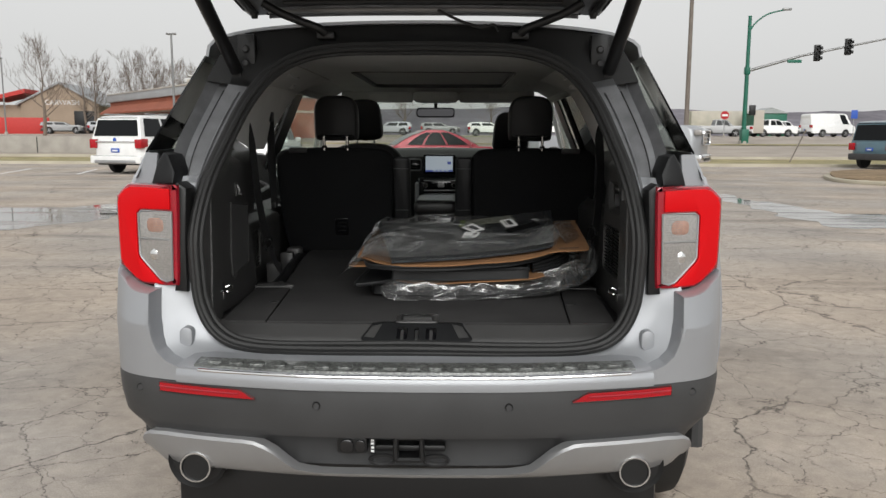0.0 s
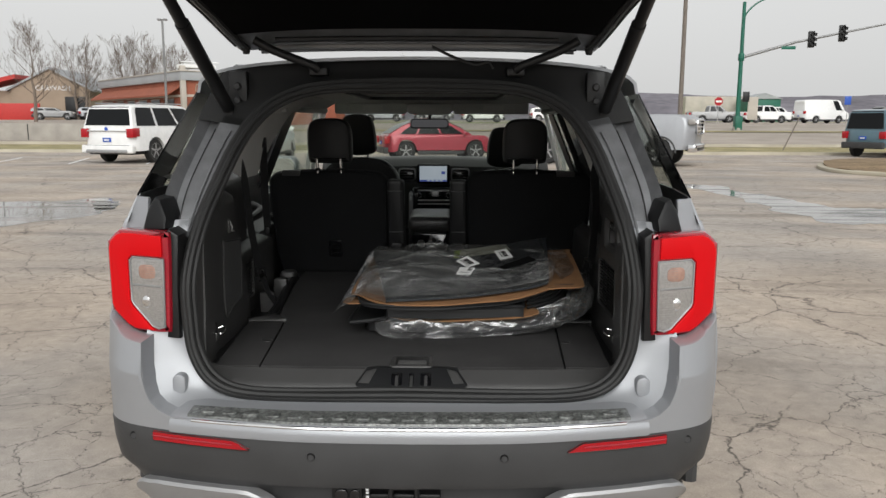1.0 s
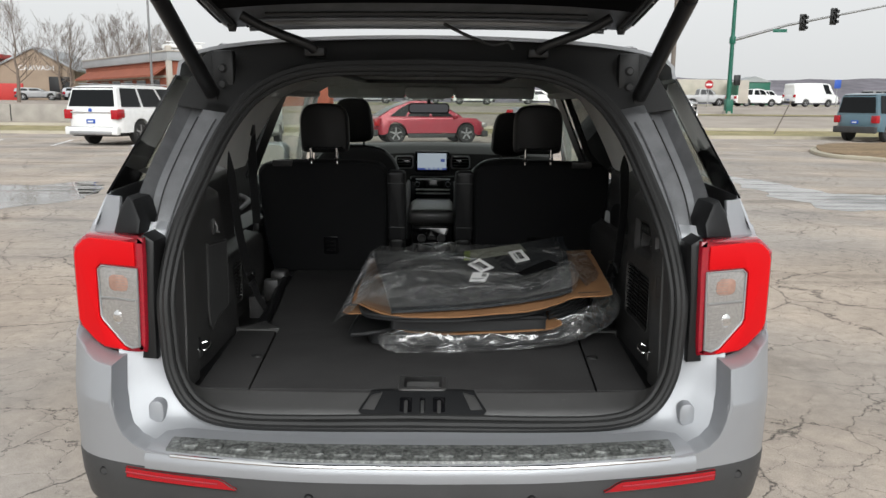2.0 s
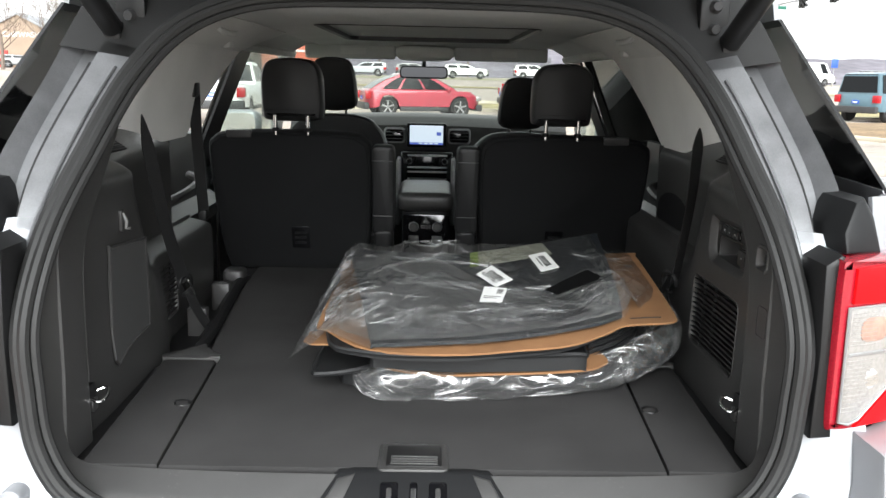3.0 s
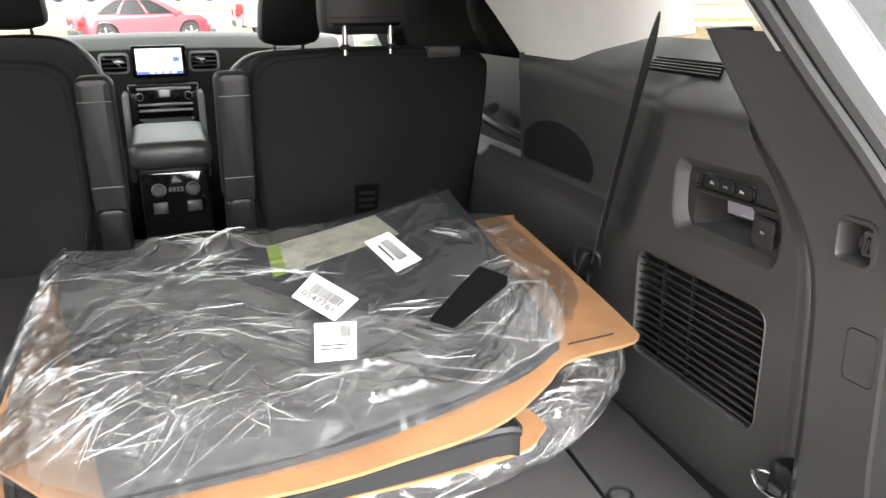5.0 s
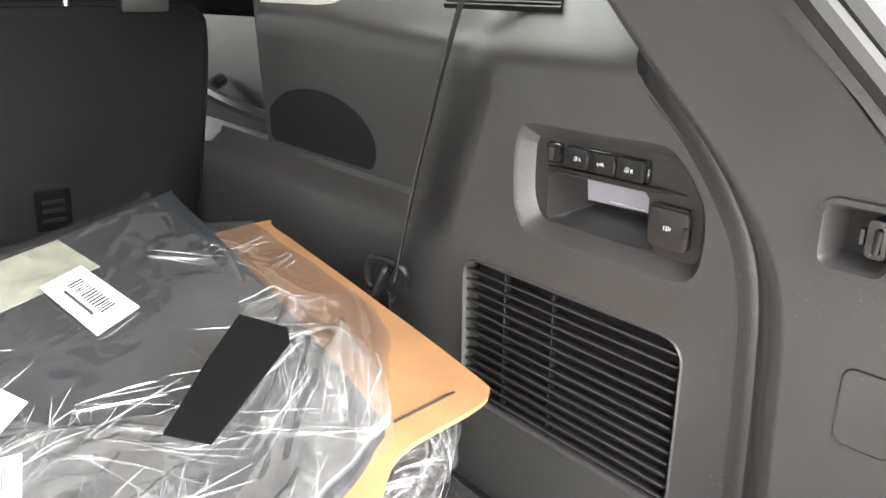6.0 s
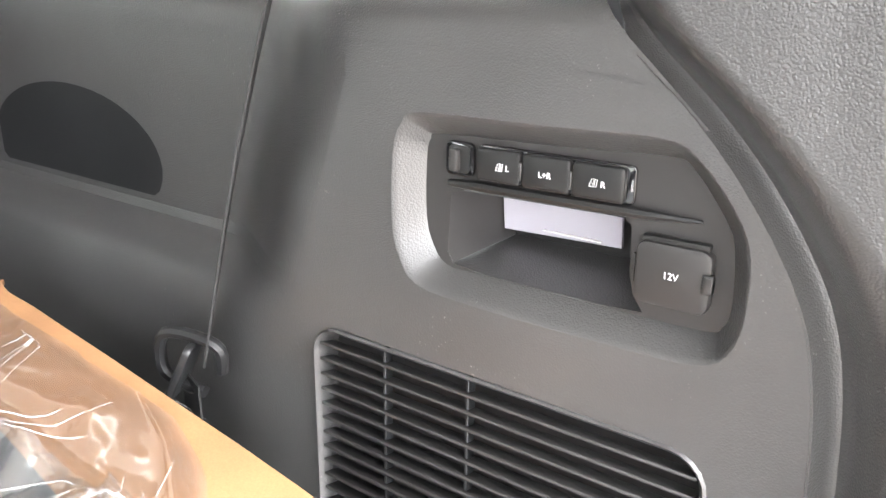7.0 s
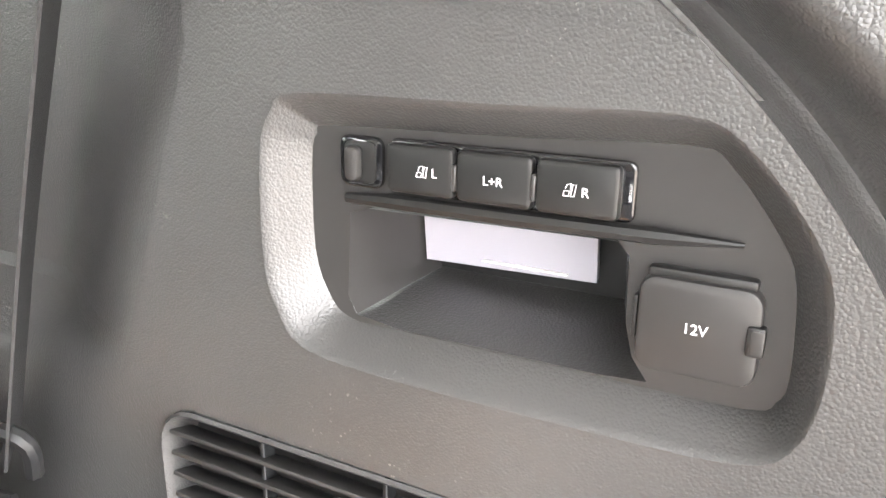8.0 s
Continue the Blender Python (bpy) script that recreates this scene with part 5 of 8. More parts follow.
# ---- upper trims and headliner ----
def cheek(s):
    # grey post between opening and quarter glass, and the broad post in front of the glass
    side = lambda z: 0.715 - (z - 1.40) * 0.22
    rows = []
    for z in np.linspace(1.412, 1.735, 18):
        y0 = float(np.interp(z, (1.40, 1.455, 1.57, 1.655, 1.735), (0.405, 0.44, 0.53, 0.60, 0.664)))
        x0 = float(np.interp(z, (1.40, 1.455, 1.57, 1.655, 1.705, 1.735), (0.618, 0.606, 0.57, 0.505, 0.41, 0.30)))
        y1 = y0 + 0.12 if z < 1.585 else 0.92
        row = []
        for u in np.linspace(0, 1, 10):
            row.append((s * (x0 + ((side(z) + 0.075 if z < 1.585 else side(z)) - x0) * (u ** 1.6 if z < 1.585 else min(1.0, u * 2.2) ** 0.7)), y0 + (y1 - y0) * u, max(z, 1.462 - 0.05 * u)))
        rows.append(row)
    part("post_cover", sheet(B(), rows, -0.004 * s), "grey_trim", car, "light grey post cover")
    rows = []
    for z in np.linspace(1.395, 1.735, 14):
        y1 = float(np.interp(z, (1.39, 1.49, 1.58, 1.68, 1.735), (1.31, 1.44, 1.60, 1.84, 2.05)))
        x1 = side(z) - 0.10 * max(0, z - 1.66) / 0.075
        climb = lambda y: z + (1.735 - z) / 0.34 * lerp(y, (0.80, 0.87, 1.0, 1.1), (0.062, 0.047, 0.024, 0.0))
        rows.append([(s * (x1 + 0.08), 0.84, climb(0.82)), (s * (x1 + 0.012), 0.875, climb(0.86))] + [(s * x1, y, climb(y)) for y in np.linspace(0.90, y1, 12)] + [(s * (x1 + 0.06), y1 + 0.012, z)])
    part("post_cover", sheet(B(), rows, -0.004 * s), "grey_trim", car, "light grey post cover")
    rows = []
    for y in np.linspace(0.66, 3.15, 22):
        xo = half_width(y, 1.70) - 0.02
        rows.append([(s * xo, y, 1.685), (s * (xo - 0.035), y, 1.705), (s * (xo - 0.09), y, 1.735), (s * (xo - 0.16), y, 1.752)])
    part("roof_cheek", sheet(B(), rows), "headliner", car)
    # pillar covers inside
    for y0, y1, z0, z1, name in ((1.10, 1.36, 1.40, 1.70, "pillar_cover"), (2.06 + (0.78 if s > 0 else 0), 2.27 + (0.78 if s > 0 else 0), 1.2, 1.70, "pillar_cover"), (3.10, 3.27, 1.2, 1.70, "pillar_cover")):
        lo = (y0 + (0.62 if y0 > 3 else 0), y0)
        hi = (y1 + (0.62 if y0 > 3 else 0), y1)
        side_patch(name, s, lo, hi, z0, z1, "trim_dark" if 2.0 < y0 < 3.0 else "grey_trim", -0.035, 0.01)
    # door cards
    for y0, y1 in ((1.33, 2.13), (2.25, 3.75)):
        rows = []
        for y in np.linspace(y0, y1, 10):
            w = half_width(y, 1.1) - 0.07
            top = (1.385 - 0.05 * (y - 1.6)) if y0 < 2 else 1.285 - 0.04 * (y - 1.3)
            rows.append([(s * (w + 0.03), y, top), (s * (w + 0.012), y, top - 0.012), (s * w, y, 1.265 - 0.04 * (y - 1.3)), (s * (w - 0.01), y, 1.12), (s * (w - 0.06), y, 1.08), (s * (w - 0.06), y, 1.04), (s * (w - 0.01), y, 1.0), (s * w, y, 0.45)])
        part("door_card", sheet(B(), rows, 0.01), "trim", car)
        part("grab_pull", tube(B(), curve([(s * (plan_half(1.5) - 0.12), y0 + 0.15, 1.16), (s * (plan_half(1.5) - 0.17), y0 + 0.2, 1.18), (s * (plan_half(1.5) - 0.17), y0 + 0.42, 1.2), (s * (plan_half(1.5) - 0.12), y0 + 0.47, 1.22)], 5), 0.014, 8), "trim", car)
    part("grab_handle", tube(B(), curve([(s * 0.60, 1.25, 1.725), (s * 0.585, 1.27, 1.70), (s * 0.585, 1.42, 1.70), (s * 0.60, 1.44, 1.725)], 5), 0.009, 8), "headliner", car)
    part("belt_guide", box(B(), (min(s * 0.625, s * 0.65), 1.52, 1.66), (max(s * 0.625, s * 0.65), 1.58, 1.70), 0.008), "grey_trim", car)
    part("inner_roof_edge", tube(B(), [(s * (half_width(y, 1.70) - 0.03), y, 1.69) for y in np.linspace(1.2, 3.2, 12)], 0.022, 8), "headliner", car)


both(cheek)
HOLE = rounded(-0.40, 1.74, 0.40, 2.92, 0.06, 4)
bm = B()
plate(bm, [(-0.30, 0.655), (-0.42, 0.66), (-0.56, 0.75), (-0.56, 3.14), (-0.3, 3.20), (0.3, 3.20), (0.56, 3.14), (0.56, 0.75), (0.42, 0.66), (0.30, 0.655)], [HOLE],
      lambda x, y: (x, y, 1.755 - 0.02 * max(0, (0.9 - y) / 0.25) - 0.03 * max(0.0, (y - 2.9) / 0.3)))
part("headliner", bm, "headliner", car, "light grey cloth headliner")
part("sunroof_edge", loft(B(), [[(x, y, z) for x, y in line] for line, z in ((HOLE, 1.755), (HOLE, 1.752), (grow(HOLE, -0.012), 1.756), (grow(HOLE, -0.014), 1.772))], cap=False), "satin_black", car)
part("sunroof_shade", prism(B(), [tuple(q) for q in grow(HOLE, 0.01)], "z", 1.772, 1.776), "headliner", car, "closed grey sunroof shade")

# ---- second row seats ----
def rear_seat(s):
    q = new("second_row_seat")
    q.parent = car
    tagged(q, "black cloth second row seat seen from behind")
    cx = 0.478 if s > 0 else -0.462
    lean = Matrix(((1, 0, 0, 0), (0, 1, -0.26, 1.60 + 0.26 * 1.39), (0, 0, 1, 0), (0, 0, 0, 1)))
    hw = 0.292 if s > 0 else 0.276
    out = curve([(cx - hw + 0.035, 0.885), (cx - hw + 0.012, 1.0), (cx - hw, 1.2), (cx - hw, 1.335), (cx - hw + 0.018, 1.372), (cx - hw + 0.07, 1.392), (cx, 1.398), (cx + hw - 0.07, 1.392), (cx + hw - 0.018, 1.372), (cx + hw, 1.335), (cx + hw, 1.2), (cx + hw - 0.012, 1.0), (cx + hw - 0.035, 0.885)], 3)
    part("backrest", prism(B(), [tuple(p) for p in out], "y", 0.0, 0.13, 0.022, lean), "cloth", q)
    seam = [(x + (0.012 if x < cx else -0.012), -0.0005, z - 0.012) for x, z in out if z > 0.95]
    part("backrest_piping", tube(B(), [lean @ Vector(p) for p in seam], 0.003, 5), "cloth", q)
    part("cushion", box(B(), (cx - 0.25, 1.78, 0.72), (cx + 0.25, 2.3, 0.93), 0.05, 3), "leather", q)
    part("seat_base", box(B(), (cx - 0.22, 1.75, 0.50), (cx + 0.22, 2.25, 0.72), 0.02), "satin_black", q)
    hx = 0.456 if s > 0 else -0.449
    rx = 0.462 if s > 0 else -0.440
    head = curve([(hx - 0.080, 1.432), (hx - 0.098, 1.450), (hx - 0.101, 1.53), (hx - 0.097, 1.585), (hx - 0.080, 1.618), (hx - 0.050, 1.633), (hx, 1.637), (hx + 0.050, 1.633), (hx + 0.080, 1.618), (hx + 0.097, 1.585), (hx + 0.101, 1.53), (hx + 0.098, 1.450), (hx + 0.080, 1.432), (hx, 1.429)], 4, True)
    hl = Matrix(((1, 0, 0, 0), (0, 1, -0.16, 1.585 + 0.16 * 1.53), (0, 0, 1, 0), (0, 0, 0, 1)))
    part("headrest", prism(B(), [tuple(p) for p in head], "y", 0.0, 0.11, 0.024, hl), "leather", q)
    part("headrest_piping", tube(B(), [hl @ Vector((x * 0.95 + hx * 0.05, 0.022, z * 0.95 + 1.53 * 0.05)) for x, z in head], 0.003, 5, True), "leather", q)
    part("headrest_seam", tube(B(), [hl @ Vector((hx + a, -0.0005, 1.468)) for a in np.linspace(-0.090, 0.090, 8)], 0.0010, 5), "satin_black", q)
    for d in (-0.054, 0.054):
        part("headrest_post", tube(B(), [(hx + d, 1.60, 1.385), (hx + d, 1.595, 1.45)], 0.0068, 10), "chrome", q)
        part("post_collar", revolve(B(), [(0.012, 0.0), (0.013, 0.008), (0.008, 0.012)], (hx + d, 1.598, 1.397), "z", 12), "satin_black", q)
    part("release_box", prism(B(), rounded(rx - 0.032, 0.975, rx + 0.032, 1.058, 0.005, 3), "y", -0.006, 0.01, 0.003, lean), "gloss_black", q)
    for z in (0.992, 1.012, 1.03):
        part("release_bar", box(B(), (rx - 0.020, -0.009, z), (rx + 0.020, -0.004, z + 0.007), 0.001, 1, lean), "satin_black", q)
    tx = cx + s * 0.165
    part("strap_tab", prism(B(), rounded(tx - 0.042, 1.372, tx + 0.042, 1.398, 0.006, 3), "y", -0.006, 0.03, 0.003, lean), "trim", q)
    ax = s * 0.148
    part("armrest_pad", prism(B(), rounded(ax - 0.040, 1.03, ax + 0.040, 1.352, 0.02, 4), "y", 0.01, 0.12, 0.018, lean), "leather", q)
    part("armrest_base", prism(B(), rounded(ax - 0.034, 0.90, ax + 0.034, 1.045, 0.02, 4), "y", 0.0, 0.12, 0.012, lean), "satin_black", q)
    for z in (1.30, 1.10):
        part("armrest_stitch", tube(B(), [lean @ Vector((ax + a, 0.0095, z)) for a in np.linspace(-0.036, 0.036, 5)], 0.0012, 5), "grey_paint", q)


both(rear_seat)


def front_seat(s, drop):
    q = new("front_seat")
    q.parent = car
    tagged(q, "black leather front seat")
    cx = s * 0.43
    lean = Matrix(((1, 0, 0, 0), (0, 1, -0.30, 2.58 + 0.30 * 1.4), (0, 0, 1, 0), (0, 0, 0, 1)))
    z0 = -drop
    out = curve([(cx - 0.25, 0.8), (cx - 0.255, 1.1), (cx - 0.24, 1.27), (cx - 0.19, 1.36), (cx - 0.10, 1.405), (cx + 0.10, 1.405), (cx + 0.19, 1.36), (cx + 0.24, 1.27), (cx + 0.255, 1.1), (cx + 0.25, 0.8)], 4)
    part("backrest", prism(B(), [(x, z + z0) for x, z in out], "y", 0.0, 0.13, 0.03, lean), "leather", q)
    head = curve([(cx - 0.085, 1.435), (cx - 0.103, 1.52), (cx - 0.088, 1.62), (cx - 0.05, 1.658), (cx + 0.05, 1.658), (cx + 0.088, 1.62), (cx + 0.103, 1.52), (cx + 0.085, 1.435)], 4, True)
    part("headrest", prism(B(), [(x, z + z0) for x, z in head], "y", -0.0, 0.11, 0.025, lean), "leather", q)
    for d in (-0.05, 0.05):
        part("headrest_post", tube(B(), [lean @ Vector((cx + d, 0.06, 1.39 + z0)), lean @ Vector((cx + d, 0.06, 1.45 + z0))], 0.006, 8), "chrome", q)
    part("cushion", box(B(), (cx - 0.25, 2.65, 0.72), (cx + 0.25, 3.15, 0.88), 0.05, 3), "leather", q)


front_seat(-1, 0.0)
front_seat(1, 0.07)

# ---- dash and console ----
dash = new("dashboard")
dash.parent = car
tagged(dash, "black dashboard with a lit centre display")
rows = []
for x in np.linspace(-0.80, 0.80, 25):
    b = 0.02 * math.cos(x * 2.2)
    rows.append([(x, 4.15, 1.30), (x, 3.95, 1.325 + b), (x, 3.72, 1.33 + b), (x, 3.60, 1.315 + b), (x, 3.565, 1.285 + b), (x, 3.57, 1.20), (x, 3.60, 1.12), (x, 3.66, 0.95), (x, 3.7, 0.6)])
part("dash_pad", sheet(B(), rows, -0.02), "dash_pad", dash)
for x0, x1 in ((-0.26, -0.135), (0.112, 0.245)):
    part("vent_frame", prism(B(), rounded(x0, 1.205, x1, 1.295, 0.02, 4), "y", 3.535, 3.58, 0.006), "silver_matt", dash)
    part("vent_core", prism(B(), rounded(x0 + 0.01, 1.215, x1 - 0.01, 1.285, 0.016, 4), "y", 3.530, 3.56, 0.002), "gloss_black", dash)
    for k in range(3):
        part("vent_blade", box(B(), (x0 + 0.012, 3.524, 1.23 + k * 0.019), (x1 - 0.012, 3.534, 1.2335 + k * 0.019), 0.001, 1), "trim", dash)
disp = (-0.125, 1.188, 0.103, 1.325)
part("display_case", prism(B(), rounded(*disp, 0.012, 4), "y", 3.50, 3.53, 0.004), "gloss_black", dash)
part("display", box(B(), (-0.108, 3.498, 1.215), (0.084, 3.4995, 1.312)), "screen", dash, "lit white and blue display")
part("display_strip", box(B(), (-0.108, 3.4982, 1.203), (0.084, 3.4996, 1.2145)), "screen_blue", dash)
for x in (-0.055, -0.025, 0.005, 0.035):
    part("display_icon", box(B(), (x, 3.4965, 1.2055), (x + 0.02, 3.4978, 1.2125)), "screen", dash)
part("display_icon", box(B(), (0.046, 3.4965, 1.255), (0.072, 3.4978, 1.275)), "screen_blue", dash)
part("centre_panel", box(B(), (-0.165, 3.50, 0.98), (0.15, 3.62, 1.165), 0.02, 3), "gloss_black", dash)
for z in (1.135, 1.066, 1.04, 1.0):
    part("stack_bar", box(B(), (-0.12, 3.492, z), (0.11, 3.502, z + 0.010), 0.002, 1), "silver_matt", dash)
for x in (-0.115, 0.10):
    part("stack_knob", revolve(B(), [(0.0001, -0.02), (0.016, -0.02), (0.019, -0.016), (0.020, 0.0)], (x * 0.95, 3.497, 1.108), "y", 20), "chrome", dash)
    part("stack_knob_face", revolve(B(), [(0.0001, -0.022), (0.0115, -0.022), (0.0125, -0.019)], (x * 0.95, 3.497, 1.108), "y", 20), "gloss_black", dash)
    part("stack_leg", box(B(), (x * 1.45 - 0.012, 3.38, 0.75), (x * 1.45 + 0.012, 3.56, 1.13), 0.01), "silver_matt", dash)
con = new("centre_console")
con.parent = car
tagged(con, "black centre console with a padded lid and climate knobs")
part("console_body", box(B(), (-0.105, 2.33, 0.55), (0.105, 3.45, 1.02), 0.02, 3), "trim_dark", con)
part("console_lid", box(B(), (-0.125, 2.28, 1.015), (0.118, 2.75, 1.098), 0.03, 4), "trim", con)
part("console_rear", prism(B(), rounded(-0.10, 0.80, 0.10, 1.0, 0.012, 3), "y", 2.315, 2.34, 0.004), "gloss_black", con)
for x in (-0.052, 0.05):
    part("climate_knob", revolve(B(), [(0.0001, -0.016), (0.015, -0.016), (0.019, -0.012), (0.020, 0.0)], (x, 2.313, 0.945), "y", 20), "trim", con)
    part("knob_ring", tube(B(), [(x + 0.0205 * math.cos(a), 2.311, 0.945 + 0.0205 * math.sin(a)) for a in np.linspace(0, 2 * math.pi, 20, endpoint=False)], 0.0018, 5, True), "silver_matt", con)
    part("seat_heat_key", box(B(), (x - 0.022, 2.308, 0.87), (x + 0.022, 2.318, 0.905), 0.003), "trim", con)
for k in range(4):
    part("climate_key", box(B(), (-0.022 + k * 0.0115, 2.308, 0.938), (-0.013 + k * 0.0115, 2.316, 0.952), 0.001, 1), "trim", con)
wheel = new("steering_wheel")
wheel.parent = car
wm = pose(-0.42, 3.05, 1.16, 62, 0, 0)
part("wheel_rim", tube(B(), [wm @ Vector((0.185 * math.cos(a), 0.185 * math.sin(a), 0)) for a in np.linspace(0, 2 * math.pi, 36, endpoint=False)], 0.016, 10, True), "leather", wheel)
part("wheel_hub", box(B(), (-0.08, -0.07, -0.02), (0.08, 0.07, 0.03), 0.02, 3, wm), "trim", wheel)
for a in (0, math.pi, -math.pi / 2):
    part("wheel_spoke", tube(B(), [wm @ Vector((0.05 * math.cos(a), 0.05 * math.sin(a), 0.0)), wm @ Vector((0.18 * math.cos(a), 0.18 * math.sin(a), 0.0))], 0.016, 6), "trim", wheel)
mir = new("rear_view_mirror")
mir.parent = car
part("mirror_case", prism(B(), rounded(-0.158, 1.575, 0.098, 1.640, 0.022, 4), "y", 3.20, 3.24, 0.008), "satin_black", mir)
part("mirror_glass", prism(B(), rounded(-0.150, 1.583, 0.090, 1.633, 0.018, 4), "y", 3.196, 3.199), "mirror", mir)
part("mirror_stem", tube(B(), [(-0.03, 3.235, 1.63), (-0.03, 3.30, 1.70)], 0.012, 8), "satin_black", mir)
part("overhead_console", box(B(), (-0.17, 3.0, 1.668), (0.12, 3.19, 1.735), 0.03, 3), "grey_trim", car)
part("console_lamp", box(B(), (-0.12, 3.02, 1.663), (0.07, 3.10, 1.672), 0.004), "headliner", car)
for a, b in ((-0.64, -0.175), (0.13, 0.61)):
    v = new("sun_visor")
    v.parent = car
    part("visor_pad", box(B(), (a, 3.10, 1.668), (b, 3.13, 1.742), 0.014, 3), "headliner", v)
    part("visor_label", box(B(), ((a + b) / 2 - 0.05, 3.0965, 1.69), ((a + b) / 2 + 0.08, 3.0995, 1.722)), "grey_trim", v)
rows = []
for x in np.linspace(-0.74, 0.74, 13):
    b = 0.04 * (1 - (x / 0.74) ** 2)
    rows.append([(x, 4.02 + b + 0.12 * (1 - (x / 0.74) ** 2), 1.235), (x * 0.95, 3.62 + b, 1.49), (x * 0.88, 3.26 + b, 1.70)])
part("windscreen", sheet(B(), rows), "windscreen_glass", car).visible_shadow = False
part("header_trim", box(B(), (-0.62, 3.16, 1.69), (0.62, 3.30, 1.76), 0.02), "headliner", car)
part("cabin_floor", box(B(), (-0.86, 1.6, 0.46), (0.86, 3.9, 0.5)), "carpet", car)
part("firewall", box(B(), (-0.85, 3.85, 0.5), (0.85, 3.92, 1.2)), "satin_black", car)


# ---- belts ----
def strap(points, width, across, name, parent, tip=False):
    bm = B()
    p = curve(points, 6)
    a = [Vector(c) for c in across] if hasattr(across[0], "__len__") else [Vector(across)] * 2
    rows = []
    for i, q in enumerate(p):
        d = a[0].lerp(a[1], (i / (len(p) - 1)) ** (0.35 if tip else 1)).normalized() * width / 2 * (min(1.0, 0.06 + i / 5) if tip else 1)
        rows.append([Vector(q) - d, Vector(q), Vector(q) + d])
    return part(name, sheet(bm, [[tuple(v) for v in r] for r in rows], 0.0016), "belt", parent)


def rear_belt(s):
    b = new("seat_belt")
    b.parent = car
    if s > 0:
        strap([(0.600, 0.652, 1.490), (0.612, 0.690, 1.43), (0.630, 0.752, 1.33), (0.636, 0.80, 1.22), (0.634, 0.836, 1.10)], 0.046, ((0.81, 0.59, 0.0), (0.68, 0.73, 0.05)), "belt_webbing", b, True)
        tip = Vector((0.618, 0.842, 1.092))
    else:
        strap([(-0.592, 0.622, 1.495), (-0.603, 0.690, 1.40), (-0.618, 0.80, 1.24), (-0.624, 0.90, 1.11), (-0.621, 0.945, 1.045)], 0.046, ((0.10, 0.99, 0.0), (0.3, 0.9, 0.1)), "belt_webbing", b, True)
        tip = Vector((-0.618, 0.955, 1.030))
    at = Matrix.Translation(tip)
    part("belt_tongue", prism(B(), rounded(-0.016, -0.026, 0.016, 0.026, 0.006, 3), "y", -0.003, 0.003, 0.0015, at @ pose(0, 0, 0, 25, 0, 30 * s)), "chrome" if s < 0 else "satin_black", b)
    part("belt_buckle", tube(B(), [at @ Vector((s * x, y, z)) for x, y, z in curve([(0.014, -0.027, 0.0), (0.008, -0.030, 0.025), (-0.002, 0.018, 0.025), (-0.002, 0.023, -0.010), (0.008, -0.012, -0.020)], 5)], 0.005, 8), "satin_black", b)
    if s > 0:
        strap([(0.62, 0.84, 1.084), (0.63, 0.87, 1.0), (0.60, 0.95, 0.90)], 0.04, (0.3, 0.9, 0.0), "belt_webbing", b)
    else:
        strap([(-0.616, 0.958, 1.015), (-0.600, 0.980, 0.95), (-0.572, 1.000, 0.895)], 0.042, (0.2, 0.95, 0.0), "belt_webbing", b)
        part("belt_foot", box(B(), (-0.585, 0.985, FLOOR_Z), (-0.555, 1.015, FLOOR_Z + 0.02), 0.005), "satin_black", b)
    if s > 0:
        return
    m = new("seat_belt")
    m.parent = car
    strap([(s * 0.692, 1.340, 1.520), (s * 0.698, 1.370, 1.35), (s * 0.696, 1.398, 1.15)], 0.040, (0.6, 0.8, 0.0), "belt_webbing", m)
    part("belt_anchor", box(B(), (min(s * 0.68, s * 0.72), 1.31, 1.51), (max(s * 0.68, s * 0.72), 1.37, 1.56), 0.01), "satin_black", m)
    part("belt_end", box(B(), (min(s * 0.685, s * 0.710), 1.385, 1.128), (max(s * 0.685, s * 0.710), 1.412, 1.16), 0.005), "satin_black", m)


both(rear_belt)

# ---- tailgate, open ----
gate = new("tailgate")
gate.parent = car
tagged(gate, "open tailgate seen from below, black inner trim")
PROFILE = curve([(0.665, 1.836), (0.53, 1.890), (0.30, 1.972), (0.10, 2.045), (-0.12, 2.075), (-0.34, 2.06), (-0.50, 2.02)], 5)
GW = lambda v: float(np.interp(v, (0, 0.25, 0.6, 0.85, 1.0), (0.60, 0.66, 0.78, 0.79, 0.74)))


def gate_skin(side, lift, k=0.0, v0=0.0, v1=1.0, wscale=1.0, wmin=0.0):
    rows = []
    n = len(PROFILE)
    for i, (y, z) in enumerate(PROFILE):
        v = i / (n - 1)
        if v < v0 or v > v1:
            continue
        w = GW(v) * wscale
        rows.append([(w * u, y, z + lift + k * (1 - abs(u) ** 3)) for u in np.linspace(-1, 1, 21)])
    return rows


part("gate_skin", sheet(B(), gate_skin(0, 0.075, 0.03), 0.01), "silver", gate, "silver outer tailgate skin")
# the frame's shade under the gate is in its darkened silver
part("gate_inner", sheet(B(), gate_skin(0, 0.02, 0.012, wscale=0.985), 0.008), "silver_shaded", gate, "inner tailgate frame, its silver darkened for shade")
part("gate_trim", sheet(B(), gate_skin(0, 0.004, 0.02, 0.145, 0.985, 0.90), 0.012), "gate_black", gate, "black tailgate trim panel")


